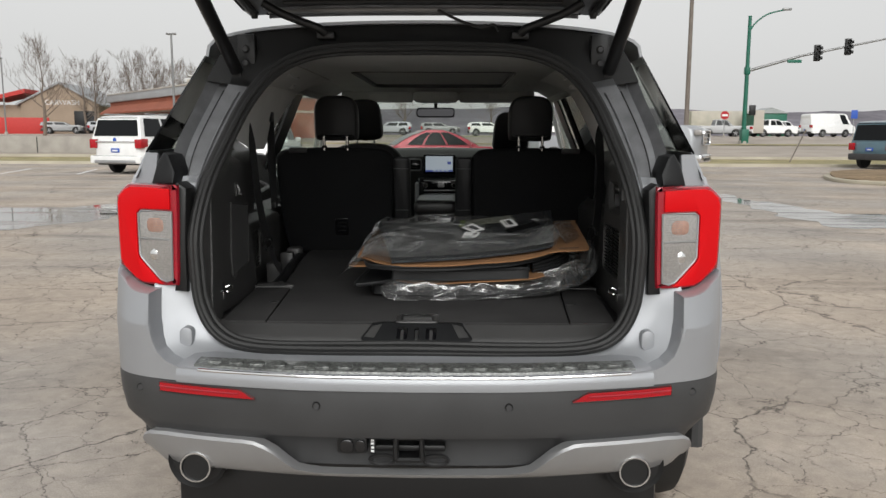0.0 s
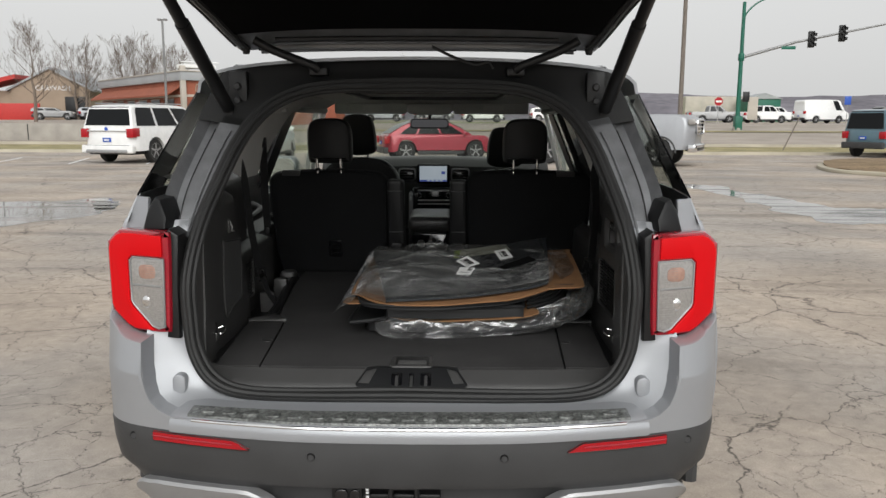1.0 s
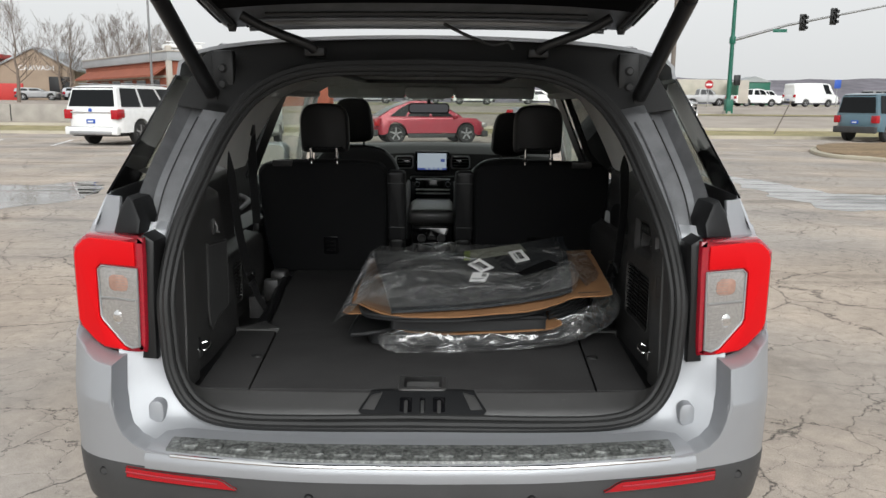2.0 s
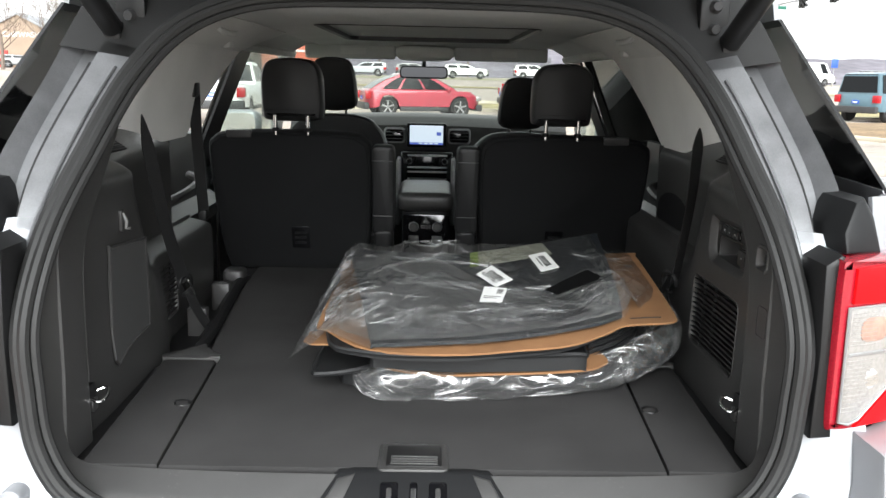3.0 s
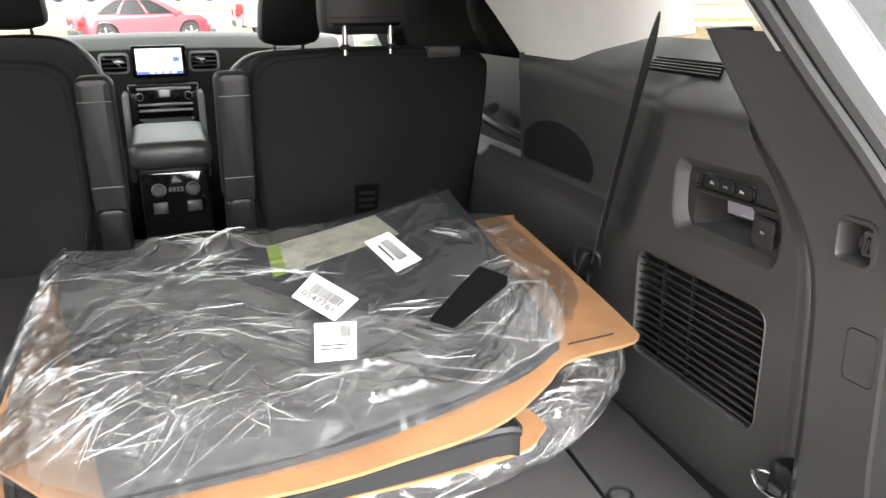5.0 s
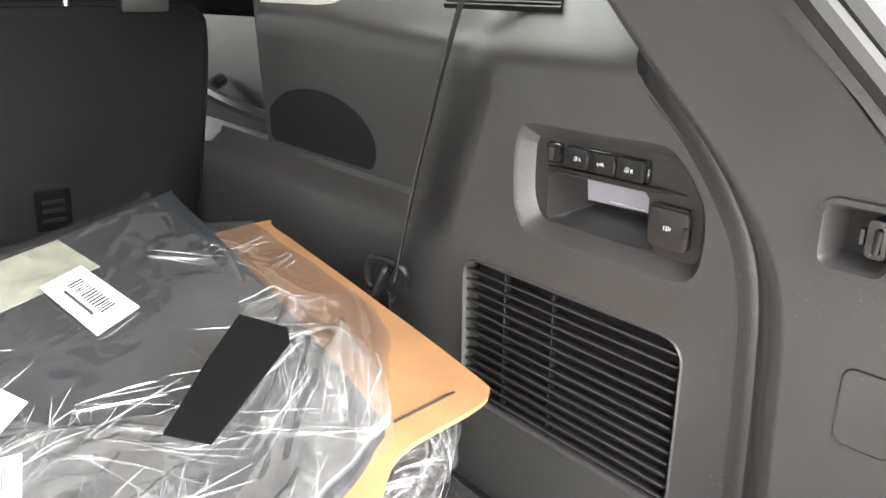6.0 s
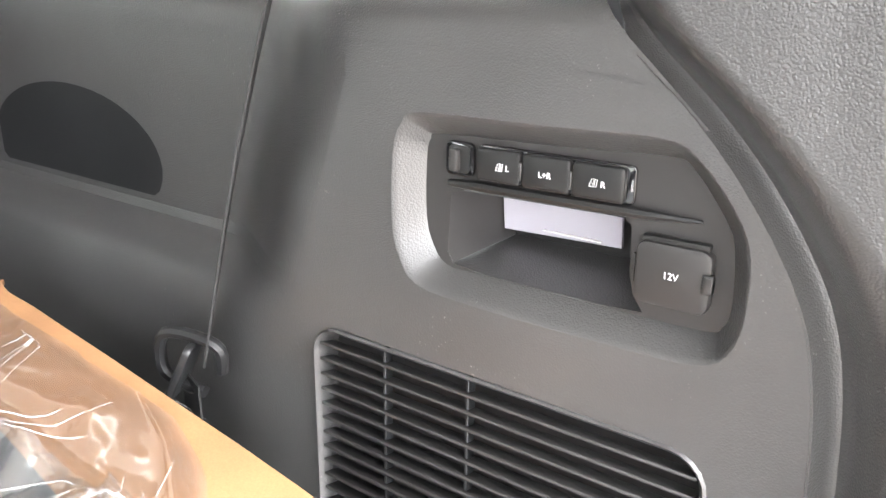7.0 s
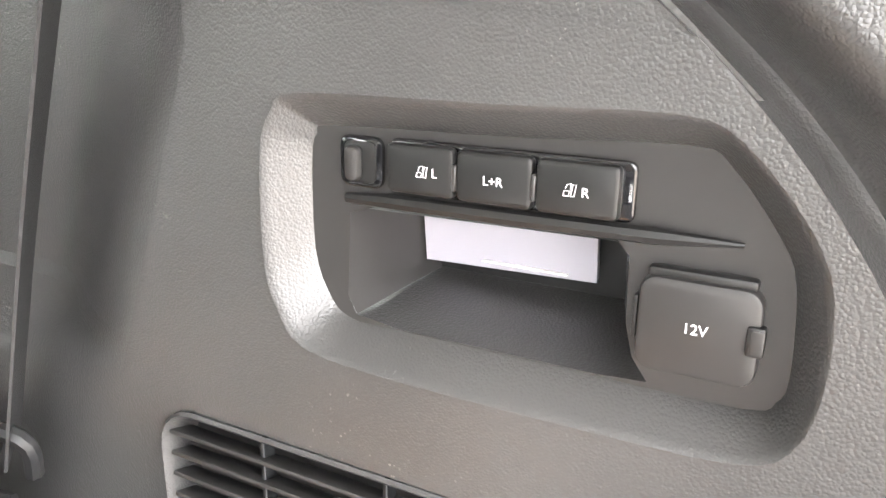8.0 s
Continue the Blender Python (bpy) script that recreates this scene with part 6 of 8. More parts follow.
def gate_edge(s):
    rows = []
    n = len(PROFILE)
    for i, (y, z) in enumerate(PROFILE):
        w = GW(i / (n - 1))
        rows.append([(s * w * 0.985, y, z + 0.02), (s * (w + 0.004), y, z + 0.04), (s * w, y, z + 0.075)])
    part("gate_edge", sheet(B(), rows), "silver_shaded", gate)
    pts = [(s * GW(i / (n - 1)) * 0.92, y, z + 0.012) for i, (y, z) in enumerate(PROFILE) if 1 < i < n - 1]
    part("gate_seal", tube(B(), pts, 0.009, 6), "rubber", gate)
    st = new("gas_strut")
    st.parent = car
    a, b = Vector((s * 0.612, 0.56, 1.66)), Vector((s * 0.628, 0.02, 1.975))
    part("strut_tube", tube(B(), [a.lerp(b, 0.02), a.lerp(b, 0.72)], 0.021, 14), "satin_black", st)
    part("strut_rod", tube(B(), [a.lerp(b, 0.7), b], 0.017, 12), "satin_black", st)
    part("strut_ball", box(B(), tuple(a - Vector((0.018, 0.02, 0.02))), tuple(a + Vector((0.018, 0.02, 0.02))), 0.008), "satin_black", st)
    h = new("gate_hinge")
    h.parent = car
    pts = curve([(s * 0.325, 0.600, 1.790), (s * 0.345, 0.585, 1.805), (s * 0.40, 0.575, 1.825), (s * 0.465, 0.565, 1.850), (s * 0.52, 0.545, 1.880)], 5)
    part("hinge_arm", tube(B(), pts, 0.014, 10), "satin_black", h)
    part("hinge_foot", box(B(), (s * 0.325 - 0.03, 0.60, 1.772), (s * 0.325 + 0.03, 0.65, 1.800), 0.006), "satin_black", h)
    part("flange_bracket", box(B(), (s * 0.585 - 0.03, 0.575, 1.66), (s * 0.585 + 0.03, 0.61, 1.785), 0.006), "satin_black", car)
    for z in (1.69, 1.735):
        part("flange_bolt", revolve(B(), [(0.0001, -0.012), (0.009, -0.012), (0.011, -0.004), (0.014, 0.0)], (s * 0.585, 0.573, z), "y", 10), "bumper", car)


both(gate_edge)
part("gate_bar", tube(B(), [(x, 0.635, 1.868 + 0.006 * math.cos(x * 3)) for x in np.linspace(-0.52, 0.52, 20)], 0.012, 8), "grey_paint", gate)
part("gate_strip", tube(B(), [(x, 0.585, 1.885 + 0.006 * math.cos(x * 3)) for x in np.linspace(-0.46, 0.46, 20)], 0.006, 6), "satin_black", gate)
part("gate_lock", box(B(), (-0.06, -0.50, 1.985), (0.06, -0.44, 2.03), 0.01), "satin_black", gate)
part("high_stop_lamp", box(B(), (-0.16, 0.63, 1.895), (0.16, 0.66, 1.91), 0.004), "red_dark", gate)
part("gate_cable", tube(B(), curve([(0.05, 0.61, 1.866), (0.12, 0.595, 1.832), (0.19, 0.59, 1.808), (0.235, 0.585, 1.815), (0.25, 0.580, 1.795)], 6), 0.005, 6), "rubber", car)


# ribs, beads and bolts of the tailgate's inner frame
def gate_at(v):
    f = v * (len(PROFILE) - 1)
    i = min(len(PROFILE) - 2, int(f))
    a, b = PROFILE[i], PROFILE[i + 1]
    return a[0] + (b[0] - a[0]) * (f - i), a[1] + (b[1] - a[1]) * (f - i)


for v, r, mat_name in ((0.085, 0.005, "silver_shaded"), (0.05, 0.004, "satin_black"), (0.025, 0.007, "silver_shaded")):
    y, z = gate_at(v)
    w = GW(v) * 0.86
    part("frame_bead", tube(B(), [(w * u, y, z + 0.010 + 0.010 * (1 - abs(u) ** 3)) for u in np.linspace(-1, 1, 24)], r, 7), mat_name, gate)


def gate_frame_side(s):
    for k, r, mat_name in ((0.945, 0.006, "silver_shaded"), (0.965, 0.004, "rubber"), (0.925, 0.0035, "silver_shaded")):
        part("frame_bead", tube(B(), [(s * GW(v) * k, gate_at(v)[0], gate_at(v)[1] + 0.010) for v in np.linspace(0.08, 0.96, 26)], r, 6), mat_name, gate)
    for v in (0.06, 0.2, 0.38, 0.58, 0.8):
        y, z = gate_at(v)
        part("frame_bolt", revolve(B(), [(0.0001, -0.004), (0.006, -0.004), (0.008, 0.0), (0.011, 0.003)], (s * GW(v) * 0.955, y, z + 0.012), "z", 10), "steel", gate)
    y, z = gate_at(0.05)
    part("bump_stop", revolve(B(), [(0.0001, -0.018), (0.010, -0.017), (0.013, -0.008), (0.016, 0.004)], (s * GW(0.05) * 0.93, y, z + 0.012), "z", 14), "rubber", gate)


both(gate_frame_side)




# ---- the package on the load floor ----
def card_z(x, y):
    return 1.036 + 0.044 * (x + 0.226) + 0.10 * (y - 0.61)


def slab(bm, outline, top, thick, wave=0.0, n=10):
    """A sheet with an outline (x, y) whose upper side lies at top(x, y); filled on a fine net so that it can bend."""
    o = np.array(outline, float)
    c = o.mean(0)
    rings = []
    for f in np.linspace(1.0, 0.02, n):
        q = c + (o - c) * f
        rings.append([(x, y, top(x, y) + wave * noise.noise(Vector((x * 7, y * 7, 3.1)))) for x, y in q])
    low = [[(x, y, z - thick) for x, y, z in r] for r in rings]
    return loft(bm, low[::-1] + rings, cap=True)


stack = thing("cardboard_sheet", "large brown corrugated cardboard sheet under a bagged mat", "cardboard", at=(0, 0, 0))
CARD = curve([(-0.228, 0.635), (-0.205, 0.598), (-0.10, 0.492), (0.10, 0.462), (0.30, 0.485), (0.40, 0.54), (0.45, 0.578), (0.535, 0.588), (0.568, 0.600), (0.577, 0.635), (0.585, 0.85), (0.586, 1.04), (0.56, 1.072), (0.2, 1.06), (-0.18, 1.09), (-0.21, 0.9)], 4, True)
part("card_face", slab(B(), CARD, card_z, 0.0045, 0.004), "card", stack)
part("card_flap_slit", tube(B(), [(x, 0.612 + 0.05 * (x - 0.46), card_z(x, 0.615) + 0.002) for x in np.linspace(0.47, 0.54, 6)], 0.0012, 4), "ink", stack)

low = thing("cardboard_sheet", "brown cardboard sheet near the bottom of the stack", "cardboard")
part("card_face", slab(B(), curve([(-0.10, 0.66), (-0.08, 0.585), (0.0, 0.545), (0.10, 0.530), (0.33, 0.525), (0.40, 0.55), (0.41, 0.62), (0.30, 0.98), (-0.10, 0.98)], 4, True), lambda x, y: 0.952 + 0.055 * (x + 0.1) + 0.05 * (y - 0.5), 0.004, 0.006), "card", low)
flap = thing("cardboard_flap", "torn brown cardboard flap at the stack's edge", "cardboard")
part("card_face", slab(B(), [(-0.255, 0.60), (-0.235, 0.575), (-0.13, 0.56), (-0.10, 0.60), (-0.18, 0.68), (-0.25, 0.66)], lambda x, y: 1.012 + 0.06 * (x + 0.2), 0.004), "card", flap)

for k, (pts, z0, sx, sy, th, label) in enumerate((
        ([(-0.20, 0.60), (-0.12, 0.50), (0.08, 0.475), (0.30, 0.51), (0.41, 0.59), (0.47, 0.68), (0.50, 0.80), (0.50, 1.0), (0.2, 1.04), (-0.18, 1.05)], 1.018, 0.03, 0.08, 0.010, "black moulded rubber floor mat in the stack"),
        ([(-0.10, 0.575), (-0.08, 0.545), (0.10, 0.520), (0.33, 0.530), (0.36, 0.56), (0.35, 0.95), (-0.08, 0.96)], 1.000, 0.02, 0.02, 0.034, "dark grey rubber floor mat with a raised rim"),
        ([(-0.232, 0.60), (-0.20, 0.552), (-0.12, 0.570), (-0.11, 0.63), (-0.15, 0.95), (-0.20, 0.95)], 0.950, 0.10, 0.0, 0.006, "black folded mat corner at the bottom of the stack"),
        ([(-0.18, 0.65), (-0.10, 0.60), (0.10, 0.580), (0.33, 0.59), (0.44, 0.65), (0.50, 0.78), (0.50, 1.0), (-0.15, 1.03)], 0.935, 0.02, 0.02, 0.034, "black rubber floor mats lying flat on the load floor"))):
    t = thing("floor_mat", label, "floor mat", "mats in the stack")
    part("mat_sheet", slab(B(), curve(pts, 4, True), lambda x, y, a=z0, b=sx, c=sy: a + b * (x + 0.2) + c * (y - 0.5), th, 0.004), "mat", t)
    line = [(x, y, z0 + sx * (x + 0.2) + sy * (y - 0.5)) for x, y in curve(pts, 4, True)]
    part("mat_rim", tube(B(), line, 0.006, 6, True), "mat", t)
rib = thing("rubber_rim", "curved black rubber rim sticking out of the stack", "floor mat", "mats in the stack")
for k, (dy, dz) in enumerate(((0.02, -0.02), (0.030, -0.008), (0.038, 0.004), (0.044, 0.016), (0.048, 0.028))):
    part("rim_rib", tube(B(), curve([(0.38, 0.57 + dy, 0.985 + dz), (0.46, 0.615 + dy, 1.0 + dz), (0.515, 0.70 + dy, 1.015 + dz), (0.53, 0.84 + dy, 1.02 + dz)], 6), 0.006, 6), "mat", rib)

MAT = [(-0.10, 0.51), (-0.085, 0.492), (0.06, 0.490), (0.20, 0.502), (0.36, 0.545), (0.43, 0.582), (0.452, 0.62), (0.478, 0.85), (0.505, 1.16), (0.49, 1.19), (0.30, 1.11), (0.127, 1.05), (-0.05, 1.09), (-0.19, 1.14), (-0.20, 1.10), (-0.15, 0.8)]


def mat_z(x, y):
    f = (x + 0.2) / 0.7
    return card_z(x, y) + 0.010 + 0.010 * math.sin(max(0, min(1, (y - 0.5) / 0.6)) * math.pi) * (0.6 + 0.5 * math.cos(x * 9)) + 0.010 * max(0, f)


mat = thing("carpet_mat", "dark slate floor mat folded inside a clear plastic bag", "floor mat")
part("mat_sheet", slab(B(), curve(MAT, 4, True), mat_z, 0.008, 0.0, 30), "blue_mat", mat)
leaf = thing("leaflet", "pale green and white printed leaflet inside the bag", "leaflet")
for u0, u1, mm in ((0.0, 0.10, "leaf"), (0.10, 1.0, "label")):
    q = [Vector((0.131, 1.035)), Vector((0.335, 1.105)), Vector((0.352, 1.005)), Vector((0.125, 0.906))]
    a, b, c, d = q[0].lerp(q[1], u0), q[0].lerp(q[1], u1), q[3].lerp(q[2], u1), q[3].lerp(q[2], u0)
    M.setdefault("leaf", material("green_print", (0.30, 0.42, 0.06), 0.5, blotch=0.1))
    M.setdefault("faded", material("faded_print", (0.46, 0.46, 0.38), 0.5, blotch=0.25, blotch_size=25))
    edge_line = [tuple(p.lerp(r, k / 10)) for p, r in ((a, b), (b, c), (c, d), (d, a)) for k in range(10)]
    part("leaflet_field", slab(B(), edge_line, lambda x, y: mat_z(x, y) + 0.0065, 0.001, 0, 16), "leaf" if mm == "leaf" else "faded", leaf)

bag = thing("plastic_bag", "crumpled clear plastic bag round the folded mats", "plastic bag")


fold_dice = random.Random(11)


def creased(us, vs, folds, amount, place, fans, headings, reach=(0.02, 0.09), width=(0.0025, 0.007)):
    """A film's grid with straight sharp folds in fans: amount(u, v) tells how far it may stand off, place(u, v, lift) puts it in space."""
    dice = fold_dice
    U, V = np.meshgrid(us, vs, indexing="ij")
    limit = np.array([[amount(u, v) for v in vs] for u in us])
    most = float(limit.max())
    high = np.zeros_like(U)
    made = 0
    while made < folds:
        cu, cv = dice.uniform(float(us[0]), float(us[-1])), dice.uniform(float(vs[0]), float(vs[-1]))
        here = amount(cu, cv)
        if dice.random() > 0.12 + 0.88 * here / most:
            continue
        aim = radians(dice.choice(headings) + dice.uniform(-16, 16))
        for k in range(dice.choice(fans)):
            a = aim + radians(dice.gauss(0, 15))
            far, w, bend = dice.uniform(*reach), dice.uniform(*width), dice.uniform(-1.6, 1.6)
            ou, ov = cu + dice.gauss(0, 0.014), cv + dice.gauss(0, 0.014)
            along = (U - ou) * math.cos(a) + (V - ov) * math.sin(a)
            off = (V - ov) * math.cos(a) - (U - ou) * math.sin(a) - bend * along ** 2
            taper = np.clip(1 - (along / far) ** 2, 0, 1)
            side = np.where(off > 0, w, w * dice.uniform(1.0, 3.5))
            high += w * dice.uniform(0.5, 1.5) * min(1.0, 0.35 + here / 0.012) * dice.choice((1, 1, 1, -0.5)) * np.exp(-np.abs(off) / side) * taper
            made += 1
    grain = np.array([[noise.noise(Vector((u * 26, v * 26, folds))) + 0.5 * noise.noise(Vector((u * 60, v * 60, 7))) for v in vs] for u in us])
    high = np.maximum(0.3 * limit, 0.45 * limit + 0.9 * limit * np.tanh(high / (0.9 * limit)) + 0.12 * limit * grain)
    return sheet(B(), [[place(float(u), float(v), float(high[i, j])) for j, v in enumerate(vs)] for i, u in enumerate(us)])


# where the film lies loose: place, reach across and along, height
WADS = ((0.435, 0.665, 0.075, 0.075, 0.040), (-0.02, 0.66, 0.17, 0.15, 0.036), (-0.13, 0.66, 0.09, 0.14, 0.030), (0.18, 0.64, 0.12, 0.10, 0.026), (0.10, 0.54, 0.20, 0.06, 0.022), (0.02, 0.86, 0.16, 0.10, 0.018),
        (0.05, 1.10, 0.20, 0.07, 0.040), (-0.15, 1.02, 0.10, 0.12, 0.036), (0.50, 0.88, 0.05, 0.16, 0.010))


def loose_at(x, y):
    """How far the upper film may stand off the mat: little where stickers hold it down."""
    loose = 0.0035
    for cx, cy, rx, ry, high in WADS:
        k = 1 - ((x - cx) / rx) ** 2 - ((y - cy) / ry) ** 2
        if k > 0:
            loose += 0.8 * high * k
    for cx, cy, r in ((0.165, 0.642, 0.075), (0.176, 0.77, 0.085), (0.316, 0.925, 0.085), (0.350, 0.665, 0.075)):
        loose *= 0.30 + 0.70 * min(1.0, ((x - cx) ** 2 + (y - cy) ** 2) / r ** 2)
    return loose


def film_base(x, y):
    """The mat's top, passing to the cardboard beside it."""
    k = min(1.0, max(0.0, (x - 0.470) / 0.03))
    return (mat_z(x, y) + 0.0085) * (1 - k) + k * (card_z(x, y) + 0.005)


def front_line(x):
    return float(np.interp(x, (-0.24, -0.10, 0.10, 0.30, 0.44, 0.465, 0.485, 0.53, 0.58), (0.60, 0.475, 0.472, 0.510, 0.572, 0.60, 0.655, 0.70, 0.80))) + (0.03 * noise.noise(Vector((x * 40, 1.5, 0))) if x > 0.45 else 0.004 * noise.noise(Vector((x * 30, 2.5, 0))))


def back_line(x):
    return float(np.interp(x, (-0.24, -0.19, -0.02, 0.13, 0.30, 0.49, 0.52, 0.58), (1.12, 1.15, 1.12, 1.11, 1.14, 1.205, 1.10, 1.07)))


def on_top(x, v, lift):
    y = front_line(x) + (back_line(x) - front_line(x)) * v / 0.6
    near = min(1.0, (y - front_line(x)) / 0.03, (back_line(x) - y) / 0.05, (x + 0.215) / 0.04, (0.57 - x) / 0.03)
    return x, y, film_base(x, y) + lift - (1 - max(0.0, near)) * (0.012 if x < 0.47 else 0.002)


def loose_here(x, v):
    return 0.9 * loose_at(x, front_line(x) + (back_line(x) - front_line(x)) * v / 0.6)


part("film", creased(np.linspace(-0.212, 0.568, 220), np.linspace(0, 0.6, 170), 420, loose_here, on_top, (2, 3, 5), (24, 30, 38, 52, 150, 100), (0.03, 0.14)), "film", bag, angle=50)

# loose second layer over the front of the mat
skirt = lambda x: float(np.interp(x, (-0.17, 0.0, 0.1, 0.2, 0.3, 0.38, 0.43, 0.48), (0.95, 0.90, 0.84, 0.74, 0.68, 0.74, 0.79, 0.80))) + 0.045 * noise.noise(Vector((x * 16, 3.3, 0)))


def on_skirt(x, v, lift):
    y = front_line(x) + 0.004 + (skirt(x) - front_line(x) - 0.004) * v / 0.3
    return x, y, film_base(x, y) + 0.004 + (0.35 * loose_at(x, y) + lift) * min(1.0, (y - front_line(x)) / 0.03)


def loose_skirt(x, v):
    return 0.004 + 0.8 * loose_at(x, front_line(x) + (skirt(x) - front_line(x)) * v / 0.3)


part("loose_film", creased(np.linspace(-0.17, 0.475, 190), np.linspace(0, 0.3, 96), 260, loose_skirt, on_skirt, (2, 4, 5), (20, 35, 60, 115, 160), (0.03, 0.11)), "film_roll", bag, angle=50)

# the bag's lower roll, bulging along the front and round the end
ROLL = curve([(-0.145, 0.592, 0.925), (-0.08, 0.578, 0.926), (0.04, 0.574, 0.929), (0.18, 0.577, 0.932), (0.33, 0.588, 0.940), (0.45, 0.622, 0.952), (0.545, 0.690, 0.975), (0.592, 0.79, 1.000), (0.595, 0.95, 1.02)], 46)


def on_roll(u, w, h):
    """u runs along the roll, w round it."""
    f = min(0.9999, max(0.0, u / 1.1)) * (len(ROLL) - 1)
    i = int(f)
    p = ROLL[i] + (ROLL[i + 1] - ROLL[i]) * (f - i)
    d = Vector(ROLL[i + 1] - ROLL[i]).normalized()
    out = Vector((d.y, -d.x, 0)).normalized()
    k = u / 1.1
    swell = min(1.0, 0.25 + 6 * k)
    r = (0.030 + 0.006 * math.sin(k * 9) + h) * swell
    ang = radians(125 - 265 * w / 0.16)
    return tuple(Vector((p[0], p[1], 0)) + out * (math.cos(ang) * r) + Vector((0, 0, max(FLOOR_Z + 0.002, p[2] + math.sin(ang) * r))))


part("film_roll", creased(np.linspace(0, 1.1, 330), np.linspace(0, 0.16, 60), 420, lambda u, w: 0.015, on_roll, (2, 3, 4), (0, 8, 20, 160, 172, 45, 90), (0.02, 0.08)), "film_roll", bag, angle=50)
# sharp folds on the film, whitened to stand for glints along them
def tent(bm, pts, wide, high, lean=0.0):
    n = len(pts)
    vs = []
    for i, p in enumerate(pts):
        a, b = Vector(pts[max(0, i - 1)]), Vector(pts[min(n - 1, i + 1)])
        d = (b - a).normalized()
        side = d.cross(Vector((0, 0, 1)))
        side = side.normalized() if side.length > 1e-6 else Vector((1, 0, 0))
        k = math.sin(math.pi * (0.04 + 0.92 * i / (n - 1))) ** 0.7
        p = Vector(p)
        vs.append([bm.verts.new(p - side * wide * k), bm.verts.new(p + side * wide * lean * k + Vector((0, 0, high * k))), bm.verts.new(p + side * wide * k)])
    for a, b in zip(vs, vs[1:]):
        face(bm, (a[0], b[0], b[1], a[1]))
        face(bm, (a[1], b[1], b[2], a[2]))


# loose veil hanging off the open end of the stack
def on_veil(a, v, h):
    u, v = a / 0.55, v / 0.14
    y = 0.60 + 0.55 * u - 0.05 * v * (1 - u)
    x = -0.175 - (0.105 - 0.045 * u) * v ** 0.8 + 0.06 * (1 - u) ** 3 * (1 - v)
    return x - h * 0.8, y + 0.3 * h, card_z(-0.2, y) + 0.022 - (0.085 + 0.02 * u) * v ** 1.4 + h * 0.6


def hem(a, v):
    return v + (0.012 * noise.noise(Vector((a * 30, 4, 0))) if v > 0.1 else 0)


part("film_side", creased(np.linspace(0, 0.55, 140), np.linspace(0, 0.14, 42), 160, lambda a, v: 0.018, lambda a, v, h: on_veil(a, hem(a, v), h), (2, 3, 4), (80, 100, 60, 120, 20), (0.02, 0.07)), "film_roll", bag, angle=50)


def strew(bm, bundles, spot, headings, on, reach, fan=(3, 4, 6)):
    """Bundles of thin sharp folds that fan out over a film: spot() gives a middle, on(u, v) the film's surface."""
    for i in range(bundles):
        cu, cv = spot()
        aim = radians(fold_dice.choice(headings) + fold_dice.uniform(-14, 14))
        for j in range(fold_dice.choice(fan)):
            a, far, bend = aim + radians(fold_dice.gauss(0, 13)), fold_dice.uniform(*reach), fold_dice.uniform(-0.6, 0.6)
            su, sv = cu + fold_dice.gauss(0, 0.010), cv + fold_dice.gauss(0, 0.010)
            pts = []
            for t in np.linspace(-1, 1, 9):
                k = t * far
                pts.append(on(su + k * math.cos(a) - bend * k * k * math.sin(a), sv + k * math.sin(a) + bend * k * k * math.cos(a)))
            tent(bm, pts, fold_dice.uniform(0.0003, 0.0008), fold_dice.uniform(0.0005, 0.0014), fold_dice.uniform(-0.6, 0.6))


def top_spot():
    zone = fold_dice.random()
    if zone < 0.42:
        return fold_dice.uniform(-0.17, 0.22), fold_dice.uniform(0.52, 0.92)
    if zone < 0.72:
        return fold_dice.uniform(0.10, 0.46), fold_dice.uniform(0.54, 0.74)
    if zone < 0.90:
        return fold_dice.uniform(-0.15, 0.15), fold_dice.uniform(0.90, 1.10)
    return fold_dice.uniform(0.40, 0.54), fold_dice.uniform(0.62, 1.04)


def top_skin(x, y):
    x = min(0.555, max(-0.19, x))
    y = min(back_line(x) - 0.02, max(front_line(x) + 0.008, y))
    return x, y, film_base(x, y) + lerp(y, (0.85, 0.95), (0.9, 0.5)) * loose_at(x, y) + 0.001


# thin white strips put the film's bright reflections into shape and colour
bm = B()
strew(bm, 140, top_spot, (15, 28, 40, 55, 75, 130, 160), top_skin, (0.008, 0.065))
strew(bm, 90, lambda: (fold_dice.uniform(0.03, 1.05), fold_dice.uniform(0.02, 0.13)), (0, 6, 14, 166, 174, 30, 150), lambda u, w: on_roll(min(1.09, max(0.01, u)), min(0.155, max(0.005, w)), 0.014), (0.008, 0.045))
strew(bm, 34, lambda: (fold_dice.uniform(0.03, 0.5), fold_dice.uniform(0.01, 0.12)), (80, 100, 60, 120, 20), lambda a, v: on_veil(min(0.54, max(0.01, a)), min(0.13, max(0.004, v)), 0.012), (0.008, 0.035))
tagged(part("film_glint_folds", bm, "fold_glint", bag, angle=20), "sharp folds in the clear film, whitened to stand for glints", kind="stuff")


def resting(outline, off, share):
    """A flat plane that lies on the film's folds: height at the middle and slopes."""
    o = np.array(outline, float)
    c = o.mean(0)
    pts = [c + (q - c) * f for q in o for f in (0.25, 0.5, 0.75, 1.0)] + [c]
    sx = (mat_z(c[0] + 0.04, c[1]) - mat_z(c[0] - 0.04, c[1])) / 0.08
    sy = (mat_z(c[0], c[1] + 0.04) - mat_z(c[0], c[1] - 0.04)) / 0.08
    lift = max(film_base(x, y) + off + share * loose_at(x, y) - sx * (x - c[0]) - sy * (y - c[1]) for x, y in pts)
    return lambda x, y: lift + sx * (x - c[0]) + sy * (y - c[1])


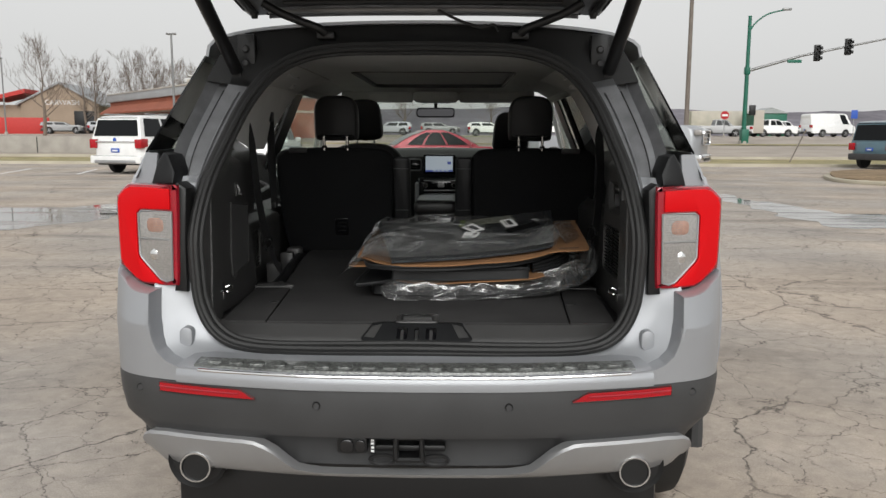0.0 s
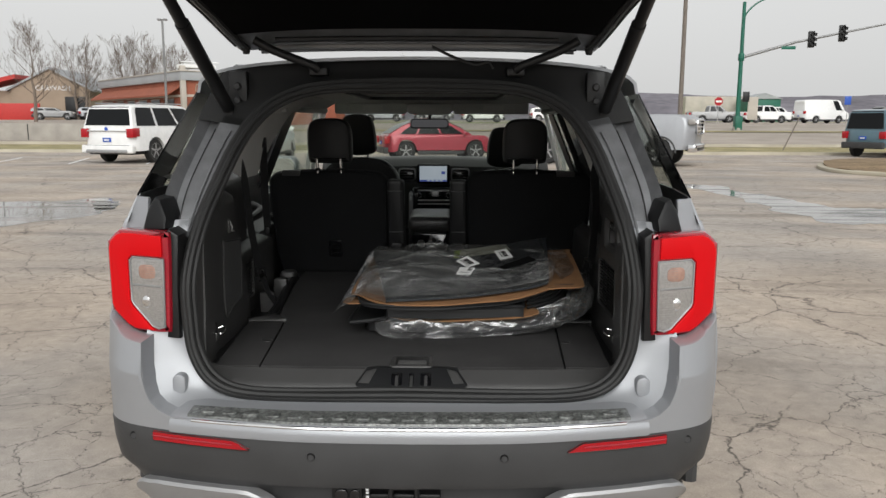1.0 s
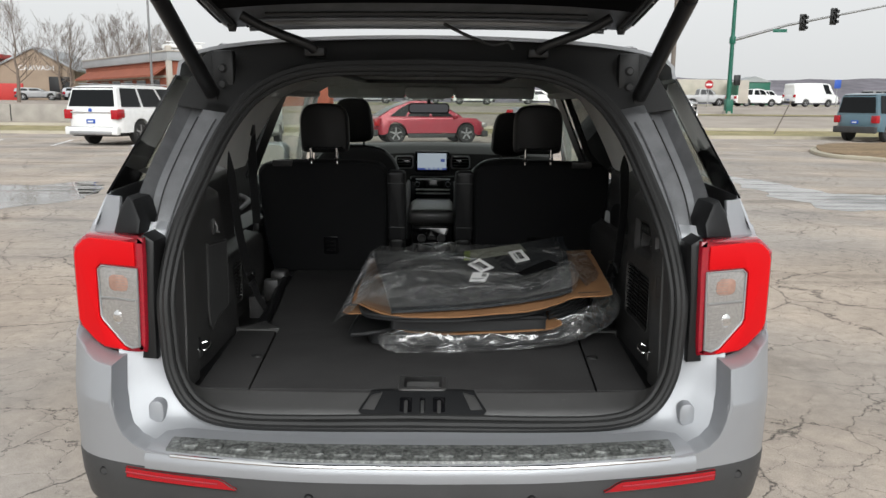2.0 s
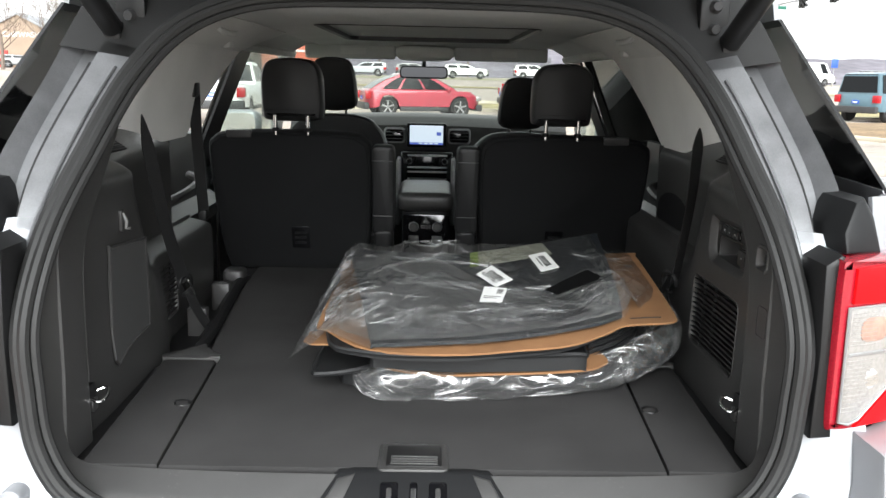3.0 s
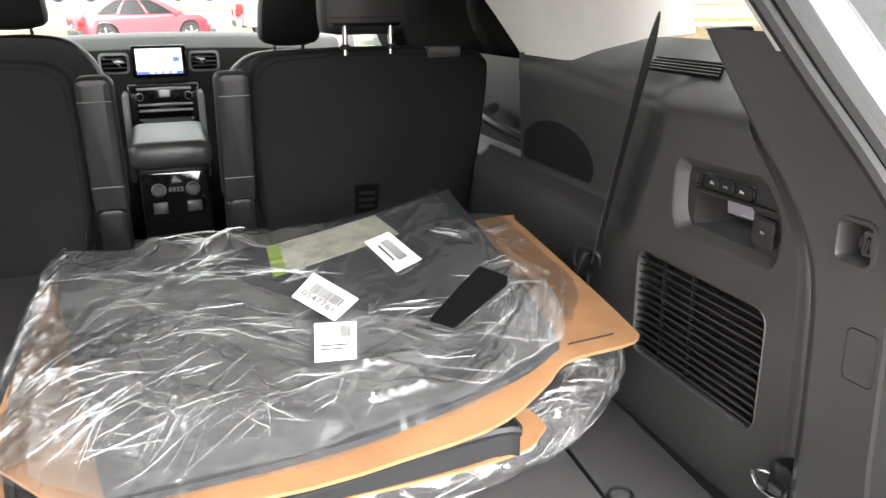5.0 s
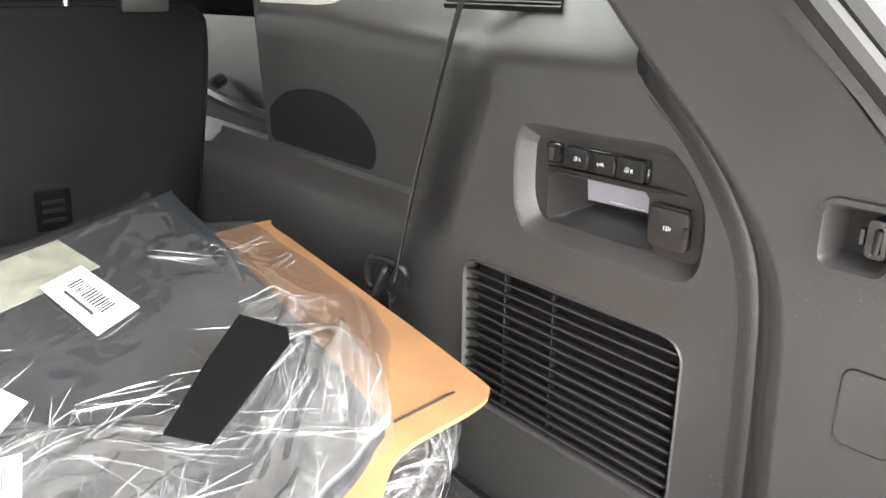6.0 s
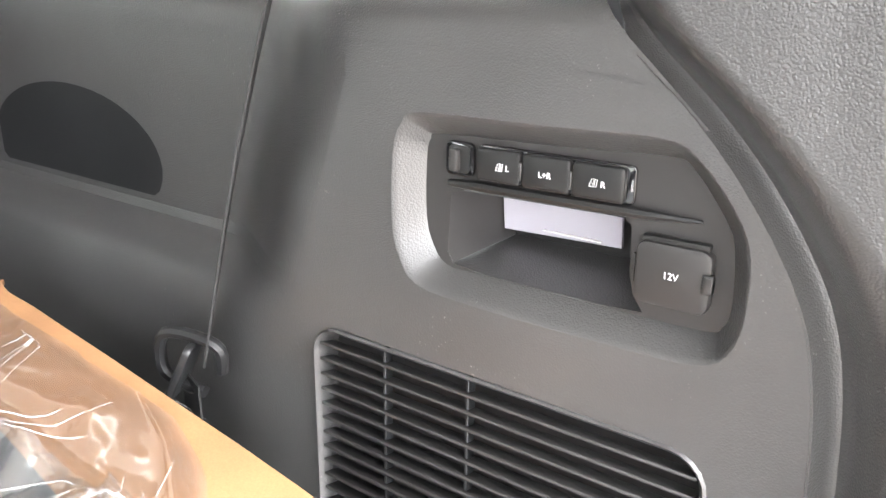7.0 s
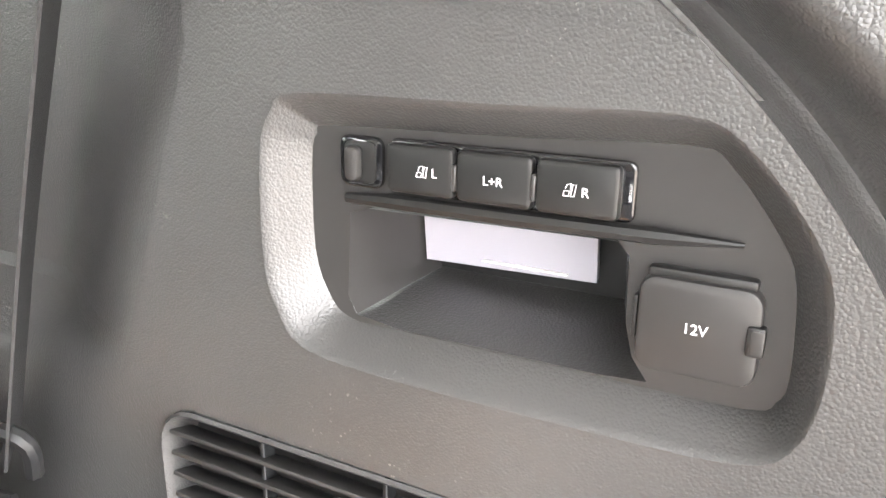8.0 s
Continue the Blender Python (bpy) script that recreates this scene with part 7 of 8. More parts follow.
def stuck(outline, mat, name, label, lift=0.0015, off=0.008, share=1.3):
    plane = resting(outline, off, share)
    part(name, slab(B(), outline, lambda x, y: plane(x, y) + lift, 0.0012, 0.0, 9), mat, bag, label)
    return plane


def bars(outline, plane, rows_of, name="print_bar"):
    """Rows of bars across a label: fractions (u0, v0, u1, v1)."""
    a, b, c, d = [Vector(q) for q in outline]
    for u0, v0, u1, v1 in rows_of:
        at = lambda u, v: a.lerp(b, u).lerp(d.lerp(c, u), v)
        bm = B()
        for h in (0.0012, 0.0024):
            for u, v in ((u0, v0), (u1, v0), (u1, v1), (u0, v1)):
                q = at(u, v)
                bm.verts.new((q.x, q.y, plane(q.x, q.y) + h))
        vs = list(bm.verts)
        bm.faces.new(vs[4:])
        for i in range(4):
            bm.faces.new((vs[i], vs[(i + 1) % 4], vs[4 + (i + 1) % 4], vs[4 + i]))
        part(name, bm, "ink", bag)


L1 = [(0.148, 0.690), (0.200, 0.678), (0.180, 0.595), (0.132, 0.603)]
L2 = [(0.176, 0.845), (0.219, 0.745), (0.175, 0.695), (0.134, 0.780)]
L3 = [(0.332, 1.001), (0.350, 0.875), (0.300, 0.845), (0.283, 0.974)]
P1 = stuck(L1, "label", "label_sticker", "white printed sticker")
P2 = stuck(L2, "label", "label_sticker", "white barcode sticker")
P3 = stuck(L3, "label", "label_sticker", "white barcode sticker", 0.0015, 0.0005, 1.2)
code = random.Random(3)
for lab, plane in ((L2, P2), (L3, P3)):
    out = []
    u = 0.2
    while u < 0.82:
        w = code.choice((0.008, 0.012, 0.018))
        out.append((u, 0.26, u + w, 0.60))
        u += w + code.choice((0.022, 0.030))
    if lab is L3:
        out.append((0.25, 0.70, 0.75, 0.76))
    bars(lab, plane, out)
bars(L1, P1, [(0.12, 0.62, 0.85, 0.64), (0.12, 0.72, 0.7, 0.74)] + [(0.62 + 0.03 * k, 0.12, 0.63 + 0.03 * k, 0.42) for k in range(9)])
stuck([(0.392, 0.735), (0.415, 0.690), (0.405, 0.668), (0.30, 0.588), (0.278, 0.618), (0.345, 0.690)], "gate_black", "tape_strip", "black tape strip", 0.002)


def number_on(lab, text, size):
    a, b, c, d = [Vector((*q, 0)) for q in lab]
    u = (b - a).normalized()
    v = (a - d).normalized()
    at = a.lerp(b, 0.5).lerp(d.lerp(c, 0.5), 0.76)
    z = P2(at.x, at.y) + 0.0032
    rise = lambda w: P2(at.x + w.x, at.y + w.y) - P2(at.x, at.y)
    m = Matrix(((u.x, v.x, 0, at.x), (u.y, v.y, 0, at.y), (rise(u), rise(v), 1, z), (0, 0, 0, 1)))
    lettering(text, size, (0, 0, 0), bag, "ink", m)


number_on(L2, "0547761", 0.022)


# ---- ground ----
def ground_z(y):
    return lerp(y, (-100, 45, 70, 95, 250, 900, 4000), (0, 0, 1.3, 1.6, 1.75, 2.2, 2.5))


def asphalt_material():
    m = bpy.data.materials.new("cracked_asphalt")
    m.use_nodes = True
    n, l = m.node_tree.nodes, m.node_tree.links
    p = n["Principled BSDF"]
    w = n.new("ShaderNodeTexCoord")

    def tex(kind, scale, **kw):
        t = n.new("ShaderNodeTex" + kind)
        t.inputs["Scale"].default_value = scale
        for k, v in kw.items():
            if k == "feature":
                t.feature = v
            else:
                t.inputs[k].default_value = v
        l.new(w.outputs["Object"], t.inputs["Vector"])
        return t

    def ramp(src, a, b, lo, hi):
        r = n.new("ShaderNodeMapRange")
        r.inputs["From Min"].default_value, r.inputs["From Max"].default_value = a, b
        r.inputs["To Min"].default_value, r.inputs["To Max"].default_value = lo, hi
        l.new(src, r.inputs["Value"])
        return r.outputs["Result"]

    def times(a, b):
        x = n.new("ShaderNodeMath")
        x.operation = "MULTIPLY"
        l.new(a, x.inputs[0]), l.new(b, x.inputs[1])
        return x.outputs[0]

    grit = times(ramp(tex("Noise", 160, Detail=4.0).outputs["Fac"], 0.3, 0.7, 0.80, 1.20), ramp(tex("Noise", 9, Detail=8.0, Roughness=0.7).outputs["Fac"], 0.3, 0.7, 0.82, 1.18))
    patch = ramp(tex("Noise", 0.55, Detail=7.0, Roughness=0.6).outputs["Fac"], 0.32, 0.68, 0.80, 1.18)
    stain = ramp(tex("Noise", 0.16, Detail=5.0, Distortion=1.2).outputs["Fac"], 0.56, 0.66, 1.0, 0.80)
    # cracks: a bent net, shown in part
    bend = n.new("ShaderNodeMix")
    bend.data_type, bend.inputs[0].default_value = "VECTOR", 0.28
    wob = tex("Noise", 1.6, Detail=6.0, Roughness=0.7)
    l.new(w.outputs["Object"], bend.inputs[4]), l.new(wob.outputs["Color"], bend.inputs[5])
    cracks = None
    for scale, wide in ((0.9, 0.008), (2.3, 0.009), (4.6, 0.009)):
        v = n.new("ShaderNodeTexVoronoi")
        v.feature, v.inputs["Scale"].default_value = "DISTANCE_TO_EDGE", scale
        l.new(bend.outputs[1], v.inputs["Vector"])
        c = ramp(v.outputs["Distance"], 0.0, wide, 0.0, 1.0)
        where = ramp(tex("Noise", 0.5 if scale < 1 else 0.8 if scale < 3 else 1.1, Detail=3.0).outputs["Fac"], 0.39, 0.48, 1.0, 0.0)
        mx = n.new("ShaderNodeMath")
        mx.operation = "MAXIMUM"
        l.new(c, mx.inputs[0]), l.new(where, mx.inputs[1])
        cracks = mx.outputs[0] if cracks is None else times(cracks, mx.outputs[0])
    broken = ramp(tex("Noise", 14, Detail=4.0).outputs["Fac"], 0.34, 0.50, 0.75, 0.16)
    dk = n.new("ShaderNodeMapRange")
    l.new(broken, dk.inputs["To Min"])
    dk.inputs["To Max"].default_value = 1.0
    l.new(cracks, dk.inputs["Value"])
    dark = dk.outputs["Result"]
    # long dark streaks across the lot
    lay = n.new("ShaderNodeMapping")
    lay.inputs["Rotation"].default_value, lay.inputs["Scale"].default_value = (0, 0, radians(28)), (0.22, 1.5, 1.0)
    l.new(w.outputs["Object"], lay.inputs["Vector"])
    st = n.new("ShaderNodeTexNoise")
    st.inputs["Scale"].default_value, st.inputs["Detail"].default_value, st.inputs["Distortion"].default_value = 0.8, 6.0, 0.6
    l.new(lay.outputs["Vector"], st.inputs["Vector"])
    dark = times(dark, ramp(st.outputs["Fac"], 0.54, 0.68, 1.0, 0.68))
    # pale scoured spots
    pale = ramp(tex("Noise", 3.2, Detail=9.0, Roughness=0.75).outputs["Fac"], 0.60, 0.72, 1.0, 1.28)
    dark = times(dark, pale)
    total = times(times(grit, patch), times(stain, dark))
    c = n.new("ShaderNodeVectorMath")
    c.operation = "SCALE"
    tone = n.new("ShaderNodeMix")
    tone.data_type = "RGBA"
    tone.inputs[6].default_value, tone.inputs[7].default_value = (0.415, 0.348, 0.285, 1), (0.350, 0.314, 0.280, 1)
    l.new(ramp(tex("Noise", 0.3, Detail=5.0).outputs["Fac"], 0.4, 0.6, 0.0, 1.0), tone.inputs[0])
    l.new(tone.outputs[2], c.inputs[0])
    l.new(total, c.inputs["Scale"])
    l.new(c.outputs["Vector"], p.inputs["Base Color"])
    l.new(ramp(stain, 0.8, 1.0, 0.55, 0.85), p.inputs["Roughness"])
    b = n.new("ShaderNodeBump")
    b.inputs["Strength"].default_value, b.inputs["Distance"].default_value = 0.6, 0.006
    l.new(times(grit, cracks), b.inputs["Height"])
    l.new(b.outputs["Normal"], p.inputs["Normal"])
    return m


def strip(name, y0, y1, x0, x1, mat, lift=0.0, label="", steps=14, kind="structure"):
    rows = [[(x, y, ground_z(y) + lift) for x in np.linspace(x0, x1, 8)] for y in np.linspace(y0, y1, steps)]
    ob = part(name, sheet(B(), rows), mat, None, label)
    return tagged(ob, label, "ground", "", kind)


ys = list(np.linspace(-60, 45, 14)) + list(np.linspace(47.5, 100, 22)) + [150, 250, 500, 900, 2000, 3500]
xs = list(np.linspace(-60, 60, 13))
xs = [-3000, -800, -200] + xs + [200, 800, 3000]
part_ground = part("ground", sheet(B(), [[(x, y, ground_z(y)) for x in xs] for y in ys]), asphalt_material(), None)
tagged(part_ground, "grey-brown cracked asphalt car park", "ground", "", "structure")


# ---- parked vehicles ----
def vehicle(label, category, paint, at, turn, length, width, height, clear=0.28, belt=1.05, nose=(1.05, 0.95), cabin=(-2.4, 1.0), roof=(-2.2, 0.1),
            wheel=0.40, axles=(-1.45, 1.5), bed=None, panes=((0.03, 0.30), (0.34, 0.64), (0.68, 0.97)), clad="bumper", dark_front=False, tail="red_plain", tint="dark_glass", z=None):
    v = thing("parked_" + category.replace(" ", "_"), label, category, "", (at[0], at[1], ground_z(at[1]) if z is None else z), turn)
    h, w = length / 2, width / 2
    deck = bed if bed else belt
    prof = [(-h + 0.05, clear + 0.12), (-h, clear + 0.30), (-h + 0.02, deck - 0.08), (-h + 0.08, deck)]
    if bed:
        prof += [(cabin[0] - 0.05, bed), (cabin[0], belt)]
    prof += [(cabin[1], belt), (cabin[1] + 0.1, nose[0] + 0.02), (h - 0.35, nose[0]), (h - 0.06, nose[1] - 0.03), (h, nose[1] - 0.25), (h - 0.02, clear + 0.25), (h - 0.12, clear + 0.1)]
    for a in axles[::-1]:
        r = wheel + 0.06
        prof += [(a + r * math.cos(t), max(clear + 0.1, wheel + r * math.sin(t))) for t in np.linspace(0.05, math.pi - 0.05, 10)]
    rings = []
    for u in (-1.0, -0.985, -0.95, -0.86, -0.7, -0.4, 0, 0.4, 0.7, 0.86, 0.95, 0.985, 1.0):
        turn_in = 0.30 * max(0.0, abs(u) - 0.55) ** 2.2 / 0.45 ** 2.2
        edge = 0.04 if abs(u) > 0.99 else 0.012 if abs(u) > 0.98 else 0.0
        rings.append([(u * w * (1 - 0.035 * max(0.0, zz - belt * 0.72) / 0.3), y - math.copysign(turn_in * max(0.0, abs(y) / h - 0.7) / 0.3 + (edge if abs(y) > 0.9 * h else 0), y), zz - (edge if zz > deck - 0.12 else 0)) for y, zz in prof])
    part("body", loft(B(), rings, cap=True), paint, v)
    rb, rt, cb, ct = cabin[0], cabin[1], roof[0], roof[1]
    wi = w - 0.05
    lean = lambda zz: wi * (1 - 0.17 * max(0, zz - belt) / (height - belt))
    line = curve([(rb, belt - 0.04), (rb + (cb - rb) * 0.55, belt + (height - belt) * 0.55), (cb, height - 0.10), (cb + 0.18 * (ct - cb), height - 0.015), (cb + 0.55 * (ct - cb), height), (ct, height - 0.06), (ct + (rt - ct) * 0.5, belt + (height - belt) * 0.52), (rt, belt - 0.04)], 5)
    rings = []
    for u in (-1.0, -0.985, -0.93, -0.5, 0, 0.5, 0.93, 0.985, 1.0):
        drop = 0.05 if abs(u) > 0.99 else (0.02 if abs(u) > 0.97 else 0.0)
        rings.append([(u * lean(zz), y + (drop if y < 0 else -drop), zz - (drop if zz > belt + 0.1 else 0)) for y, zz in line])
    part("cabin", loft(B(), rings, cap=True), paint, v)
    back = sorted([(zz, y) for y, zz in line if y < (cb + ct) / 2])
    fore = sorted([(zz, y) for y, zz in line if y >= (cb + ct) / 2])
    z0, z1 = belt + 0.05, height - 0.12
    for s in (-1, 1):
        for a, b in panes:
            grid = []
            for u in np.linspace(a, b, 5):
                col = []
                for zz in np.linspace(z0, z1, 6):
                    ya = float(np.interp(zz, [q[0] for q in back], [q[1] for q in back])) + 0.10
                    yb = float(np.interp(zz, [q[0] for q in fore], [q[1] for q in fore])) - 0.12
                    col.append((s * (lean(zz) + 0.006), ya + (yb - ya) * u, zz))
                grid.append(col)
            part("side_window", sheet(B(), grid, 0.01), tint, v)
    for name, side, sign in (("rear_window", back, -1), ("windscreen", fore, 1)):
        grid = []
        for zz in np.linspace(belt + 0.06, height - 0.10, 7):
            y = float(np.interp(zz, [q[0] for q in side], [q[1] for q in side]))
            grid.append([(u * lean(zz) * 0.90, y + sign * 0.012, zz + 0.004) for u in np.linspace(-1, 1, 5)])
        part(name, sheet(B(), grid, 0.01), tint, v)
    for a in axles:
        for s in (-1, 1):
            k = new("wheel")
            k.parent = v
            k.matrix_basis = pose(s * (w - 0.13), a, wheel)
            part("tyre", revolve(B(), [(wheel * 0.66, -0.11), (wheel * 0.9, -0.12), (wheel, -0.08), (wheel, 0.08), (wheel * 0.9, 0.12), (wheel * 0.66, 0.11)], (0, 0, 0), "x", 22), "rubber", k)
            part("rim", revolve(B(), [(wheel * 0.66, s * 0.09), (wheel * 0.64, s * 0.115), (wheel * 0.5, s * 0.075), (0.03, s * 0.09)], (0, 0, 0), "x", 18), "steel", k)
            for j in range(5):
                bm = box(B(), (s * 0.10 - 0.012, -0.035, 0.02), (s * 0.10 + 0.012, 0.035, wheel * 0.63), 0.006, 1)
                bmesh.ops.rotate(bm, verts=bm.verts, matrix=Matrix.Rotation(2 * math.pi * j / 5, 3, "X"))
                part("spoke", bm, "silver_matt", k)
    for s in (-1, 1):
        tz = belt - 0.18 if not bed else bed - 0.22
        part("tail_lamp", box(B(), (s * (w - 0.14) - 0.13, -h - 0.012, tz - 0.16), (s * (w - 0.14) + 0.13, -h + 0.22, tz + 0.14), 0.03), tail, v)
        part("headlight", box(B(), (s * (w - 0.2) - 0.17, h - 0.22, nose[1] - 0.22), (s * (w - 0.2) + 0.17, h + 0.012, nose[1] - 0.04), 0.03), "lens", v)
        part("sill", box(B(), (s * (w - 0.05) - 0.05, axles[0] + wheel + 0.1, clear), (s * (w - 0.05) + 0.05, axles[1] - wheel - 0.1, clear + 0.16), 0.02), clad, v)
        part("door_mirror", box(B(), (s * (w + 0.09) - 0.1, rt - 0.5, belt - 0.02), (s * (w + 0.09) + 0.1, rt - 0.4, belt + 0.15), 0.03), paint, v)
    part("rear_bumper", box(B(), (-w + 0.03, -h - 0.05, clear + 0.05), (w - 0.03, -h + 0.15, clear + 0.32), 0.05, 3), clad, v)
    part("front_bumper", box(B(), (-w + 0.03, h - 0.2, clear + 0.02), (w - 0.03, h + 0.06, clear + 0.28), 0.05, 3), clad, v)
    part("number_plate", box(B(), (-0.16, -h - 0.02, clear + 0.42), (0.16, -h + 0.01, clear + 0.56), 0.006), "blue_sign", v)
    part("plate_bar", box(B(), (-0.1, -h - 0.024, clear + 0.46), (0.1, -h - 0.018, clear + 0.51)), "white_mark", v)
    part("grille", box(B(), (-w + 0.42, h - 0.1, nose[1] - 0.5), (w - 0.42, h + 0.02, nose[1] - 0.08), 0.04), "gloss_black", v)
    for k in range(3):
        zz = nose[1] - 0.44 + k * 0.13
        part("grille_bar", box(B(), (-w + 0.46, h, zz), (w - 0.46, h + 0.035, zz + 0.05), 0.01, 1), "chrome" if bed else clad, v)
    return v


vehicle("white pickup truck parked beyond the front of the car", "pickup truck", "white_paint", (-6.9, 26.5), 3, 5.8, 2.0, 1.95, 0.42, 1.25, (1.25, 1.18), (-0.55, 1.45), (-0.4, 0.75), 0.41, (-1.8, 1.9), bed=1.22, panes=((0.05, 0.46), (0.52, 0.95)), clad="bumper")
white_suv = vehicle("large white sport utility vehicle parked by the kerb", "car", "white_paint", (-11.85, 30.2), -15, 5.5, 2.05, 1.97, 0.30, 1.20, (1.16, 1.1), (-2.70, 1.35), (-2.5, 0.45), 0.41, (-1.55, 1.6), clad="white_paint")
part("roof_rack", tube(B(), [(-0.8, -2.2, 2.0), (-0.8, 0.3, 2.0)], 0.02, 6), "silver_matt", white_suv)
part("roof_rack", tube(B(), [(0.8, -2.2, 2.0), (0.8, 0.3, 2.0)], 0.02, 6), "silver_matt", white_suv)
white_suv.scale = (1.12, 1.12, 1.12)
part("tailgate_strip", box(B(), (-0.75, -2.78, 1.06), (0.75, -2.74, 1.10), 0.01), "chrome", white_suv)
part("tailgate_seam", box(B(), (-0.86, -2.785, 0.60), (0.86, -2.755, 0.615), 0.004), "rubber", white_suv)
part("bumper_insert", box(B(), (-0.80, -2.83, 0.36), (0.80, -2.70, 0.47), 0.03), "silver_matt", white_suv)
part("underbody", box(B(), (-0.85, -2.6, 0.30), (0.85, 2.4, 0.44), 0.03), "satin_black", white_suv)
part("emblem", revolve(B(), [(0.0005, -0.012), (0.06, -0.010), (0.07, 0.0)], (0, -2.765, 1.145), "y", 18), "blue_sign", white_suv)
for s in (-1, 1):
    part("side_step", box(B(), (s * 1.02 - 0.07, -1.0, 0.33), (s * 1.02 + 0.07, 1.0, 0.38), 0.02), "silver_matt", white_suv)
    part("tail_lamp_side", box(B(), (s * 0.99 - 0.035, -2.70, 0.90), (s * 0.99 + 0.035, -2.38, 1.18), 0.03), "red_plain", white_suv)
vehicle("bright red crossover parked side-on", "car", "red_paint", (-0.55, 31.6), -74, 4.75, 1.88, 1.72, 0.24, 1.04, (1.02, 0.88), (-2.30, 1.45), (-1.05, 0.05), 0.40, (-1.50, 1.49), panes=((0.10, 0.30), (0.33, 0.62), (0.65, 0.92)))
big_truck = vehicle("silver pickup truck with a chrome grille parked at the edge", "pickup truck", "silver", (6.17, 28.75), -116, 6.3, 2.15, 2.35, 0.45, 1.66, (1.66, 1.56), (-0.85, 1.25), (-0.7, 0.55), 0.44, (-1.9, 2.05), bed=1.32, panes=((0.05, 0.46), (0.52, 0.95)), clad="chrome")
vehicle("silver pickup truck seen from its tail", "pickup truck", "silver", (6.2, 35.9), -90, 6.2, 2.0, 1.95, 0.4, 1.25, (1.25, 1.18), (-0.85, 1.25), (-0.7, 0.55), 0.40, (-1.9, 2.0), bed=1.25, panes=((0.05, 0.46), (0.52, 0.95)), clad="bumper")
big_truck.scale = (1.08, 1.08, 1.13)
for s in (-1, 1):
    part("arch_trim", tube(B(), [(s * 1.06, 2.05 + 0.52 * math.cos(a), 0.44 + 0.52 * math.sin(a)) for a in np.linspace(0, math.pi, 16)], 0.035, 6), "bumper", big_truck)
part("grille_frame", tube(B(), [(x, 3.18, z) for x, z in rounded(-0.66, 1.04, 0.66, 1.50, 0.10, 4)], 0.035, 6, True), "chrome", big_truck)
part("bumper_intake", box(B(), (-0.6, 3.16, 0.52), (0.6, 3.23, 0.62), 0.02), "satin_black", big_truck)
bronco = vehicle("slate blue off-road vehicle with dark cladding", "car", "blue_paint", (21.39, 36.2), -62, 4.4, 1.95, 2.0, 0.32, 1.12, (1.12, 1.05), (-2.12, 1.05), (-2.0, 0.35), 0.38, (-1.3, 1.37), panes=((0.04, 0.28), (0.33, 0.62), (0.66, 0.96)), clad="bumper")
bronco.scale = (1.12, 1.12, 1.12)
for s in (-1, 1):
    part("roof_rack", tube(B(), [(s * 0.7, -1.8, 1.84), (s * 0.7, 0.2, 1.84)], 0.025, 6), "satin_black", bronco)

# far traffic and parked rows
FAR = [("white pickup truck on the far side of the road", "pickup truck", "white_paint", (34.5, 86), -80, 5.8, 2.0, 1.9, dict(belt=1.2, nose=(1.2, 1.12), cabin=(-0.8, 1.2), roof=(-0.65, 0.5), bed=1.2, panes=((0.05, 0.46), (0.52, 0.95)))),
       ("grey pickup truck on the far side of the road", "pickup truck", "grey_paint", (29.6, 88), -95, 5.8, 2.0, 1.9, dict(belt=1.2, nose=(1.2, 1.12), cabin=(-0.8, 1.2), roof=(-0.65, 0.5), bed=1.2, panes=((0.05, 0.46), (0.52, 0.95)))),
       ("white panel van on the far side of the road", "van", "white_paint", (41.2, 87), -75, 6.0, 2.0, 2.55, dict(belt=1.35, nose=(1.3, 1.1), cabin=(-2.95, 2.3), roof=(-2.9, 1.5), panes=((0.80, 0.95),))),
       ("white pickup truck far across the road", "pickup truck", "white_paint", (40.5, 98), -85, 5.8, 2.0, 1.85, dict(belt=1.2, nose=(1.2, 1.12), cabin=(-0.8, 1.2), roof=(-0.65, 0.5), bed=1.2, panes=((0.05, 0.46), (0.52, 0.95)))),
       ("dark saloon parked far off", "car", "grey_paint", (-47, 92), -70, 4.6, 1.85, 1.45, dict(panes=((0.1, 0.45), (0.52, 0.92)))),
       ("silver saloon parked far off", "car", "silver", (-43, 95), -60, 4.6, 1.85, 1.5, dict(panes=((0.1, 0.45), (0.52, 0.92)))),
       ("white car on the road beyond the field", "car", "white_paint", (3.5, 84), -90, 4.6, 1.85, 1.5, dict(panes=((0.1, 0.45), (0.52, 0.92)))),
       ("pale car on the road beyond the field", "car", "silver", (-7.5, 88), 90, 4.6, 1.85, 1.55, dict(panes=((0.1, 0.45), (0.52, 0.92)))),
       ("white car parked across the road", "car", "white_paint", (11.5, 90), -90, 4.7, 1.85, 1.6, dict(panes=((0.1, 0.45), (0.52, 0.92)))),
       ("grey car parked across the road", "car", "grey_paint", (-2.0, 94), -90, 4.7, 1.85, 1.5, dict(panes=((0.1, 0.45), (0.52, 0.92)))),
       ("dark off-road vehicle across the road", "car", "grey_paint", (47.5, 84), -70, 4.7, 1.9, 1.8, dict(panes=((0.1, 0.45), (0.52, 0.92))))]
for label, cat, paint, at, turn, ln, wd, ht, more in FAR:
    far_car = vehicle(label, cat, paint, at, turn, ln, wd, ht, **more)
    if cat == "van":
        for piece in [c for c in far_car.children if c.name.startswith("rear_window")]:
            bpy.data.objects.remove(piece)

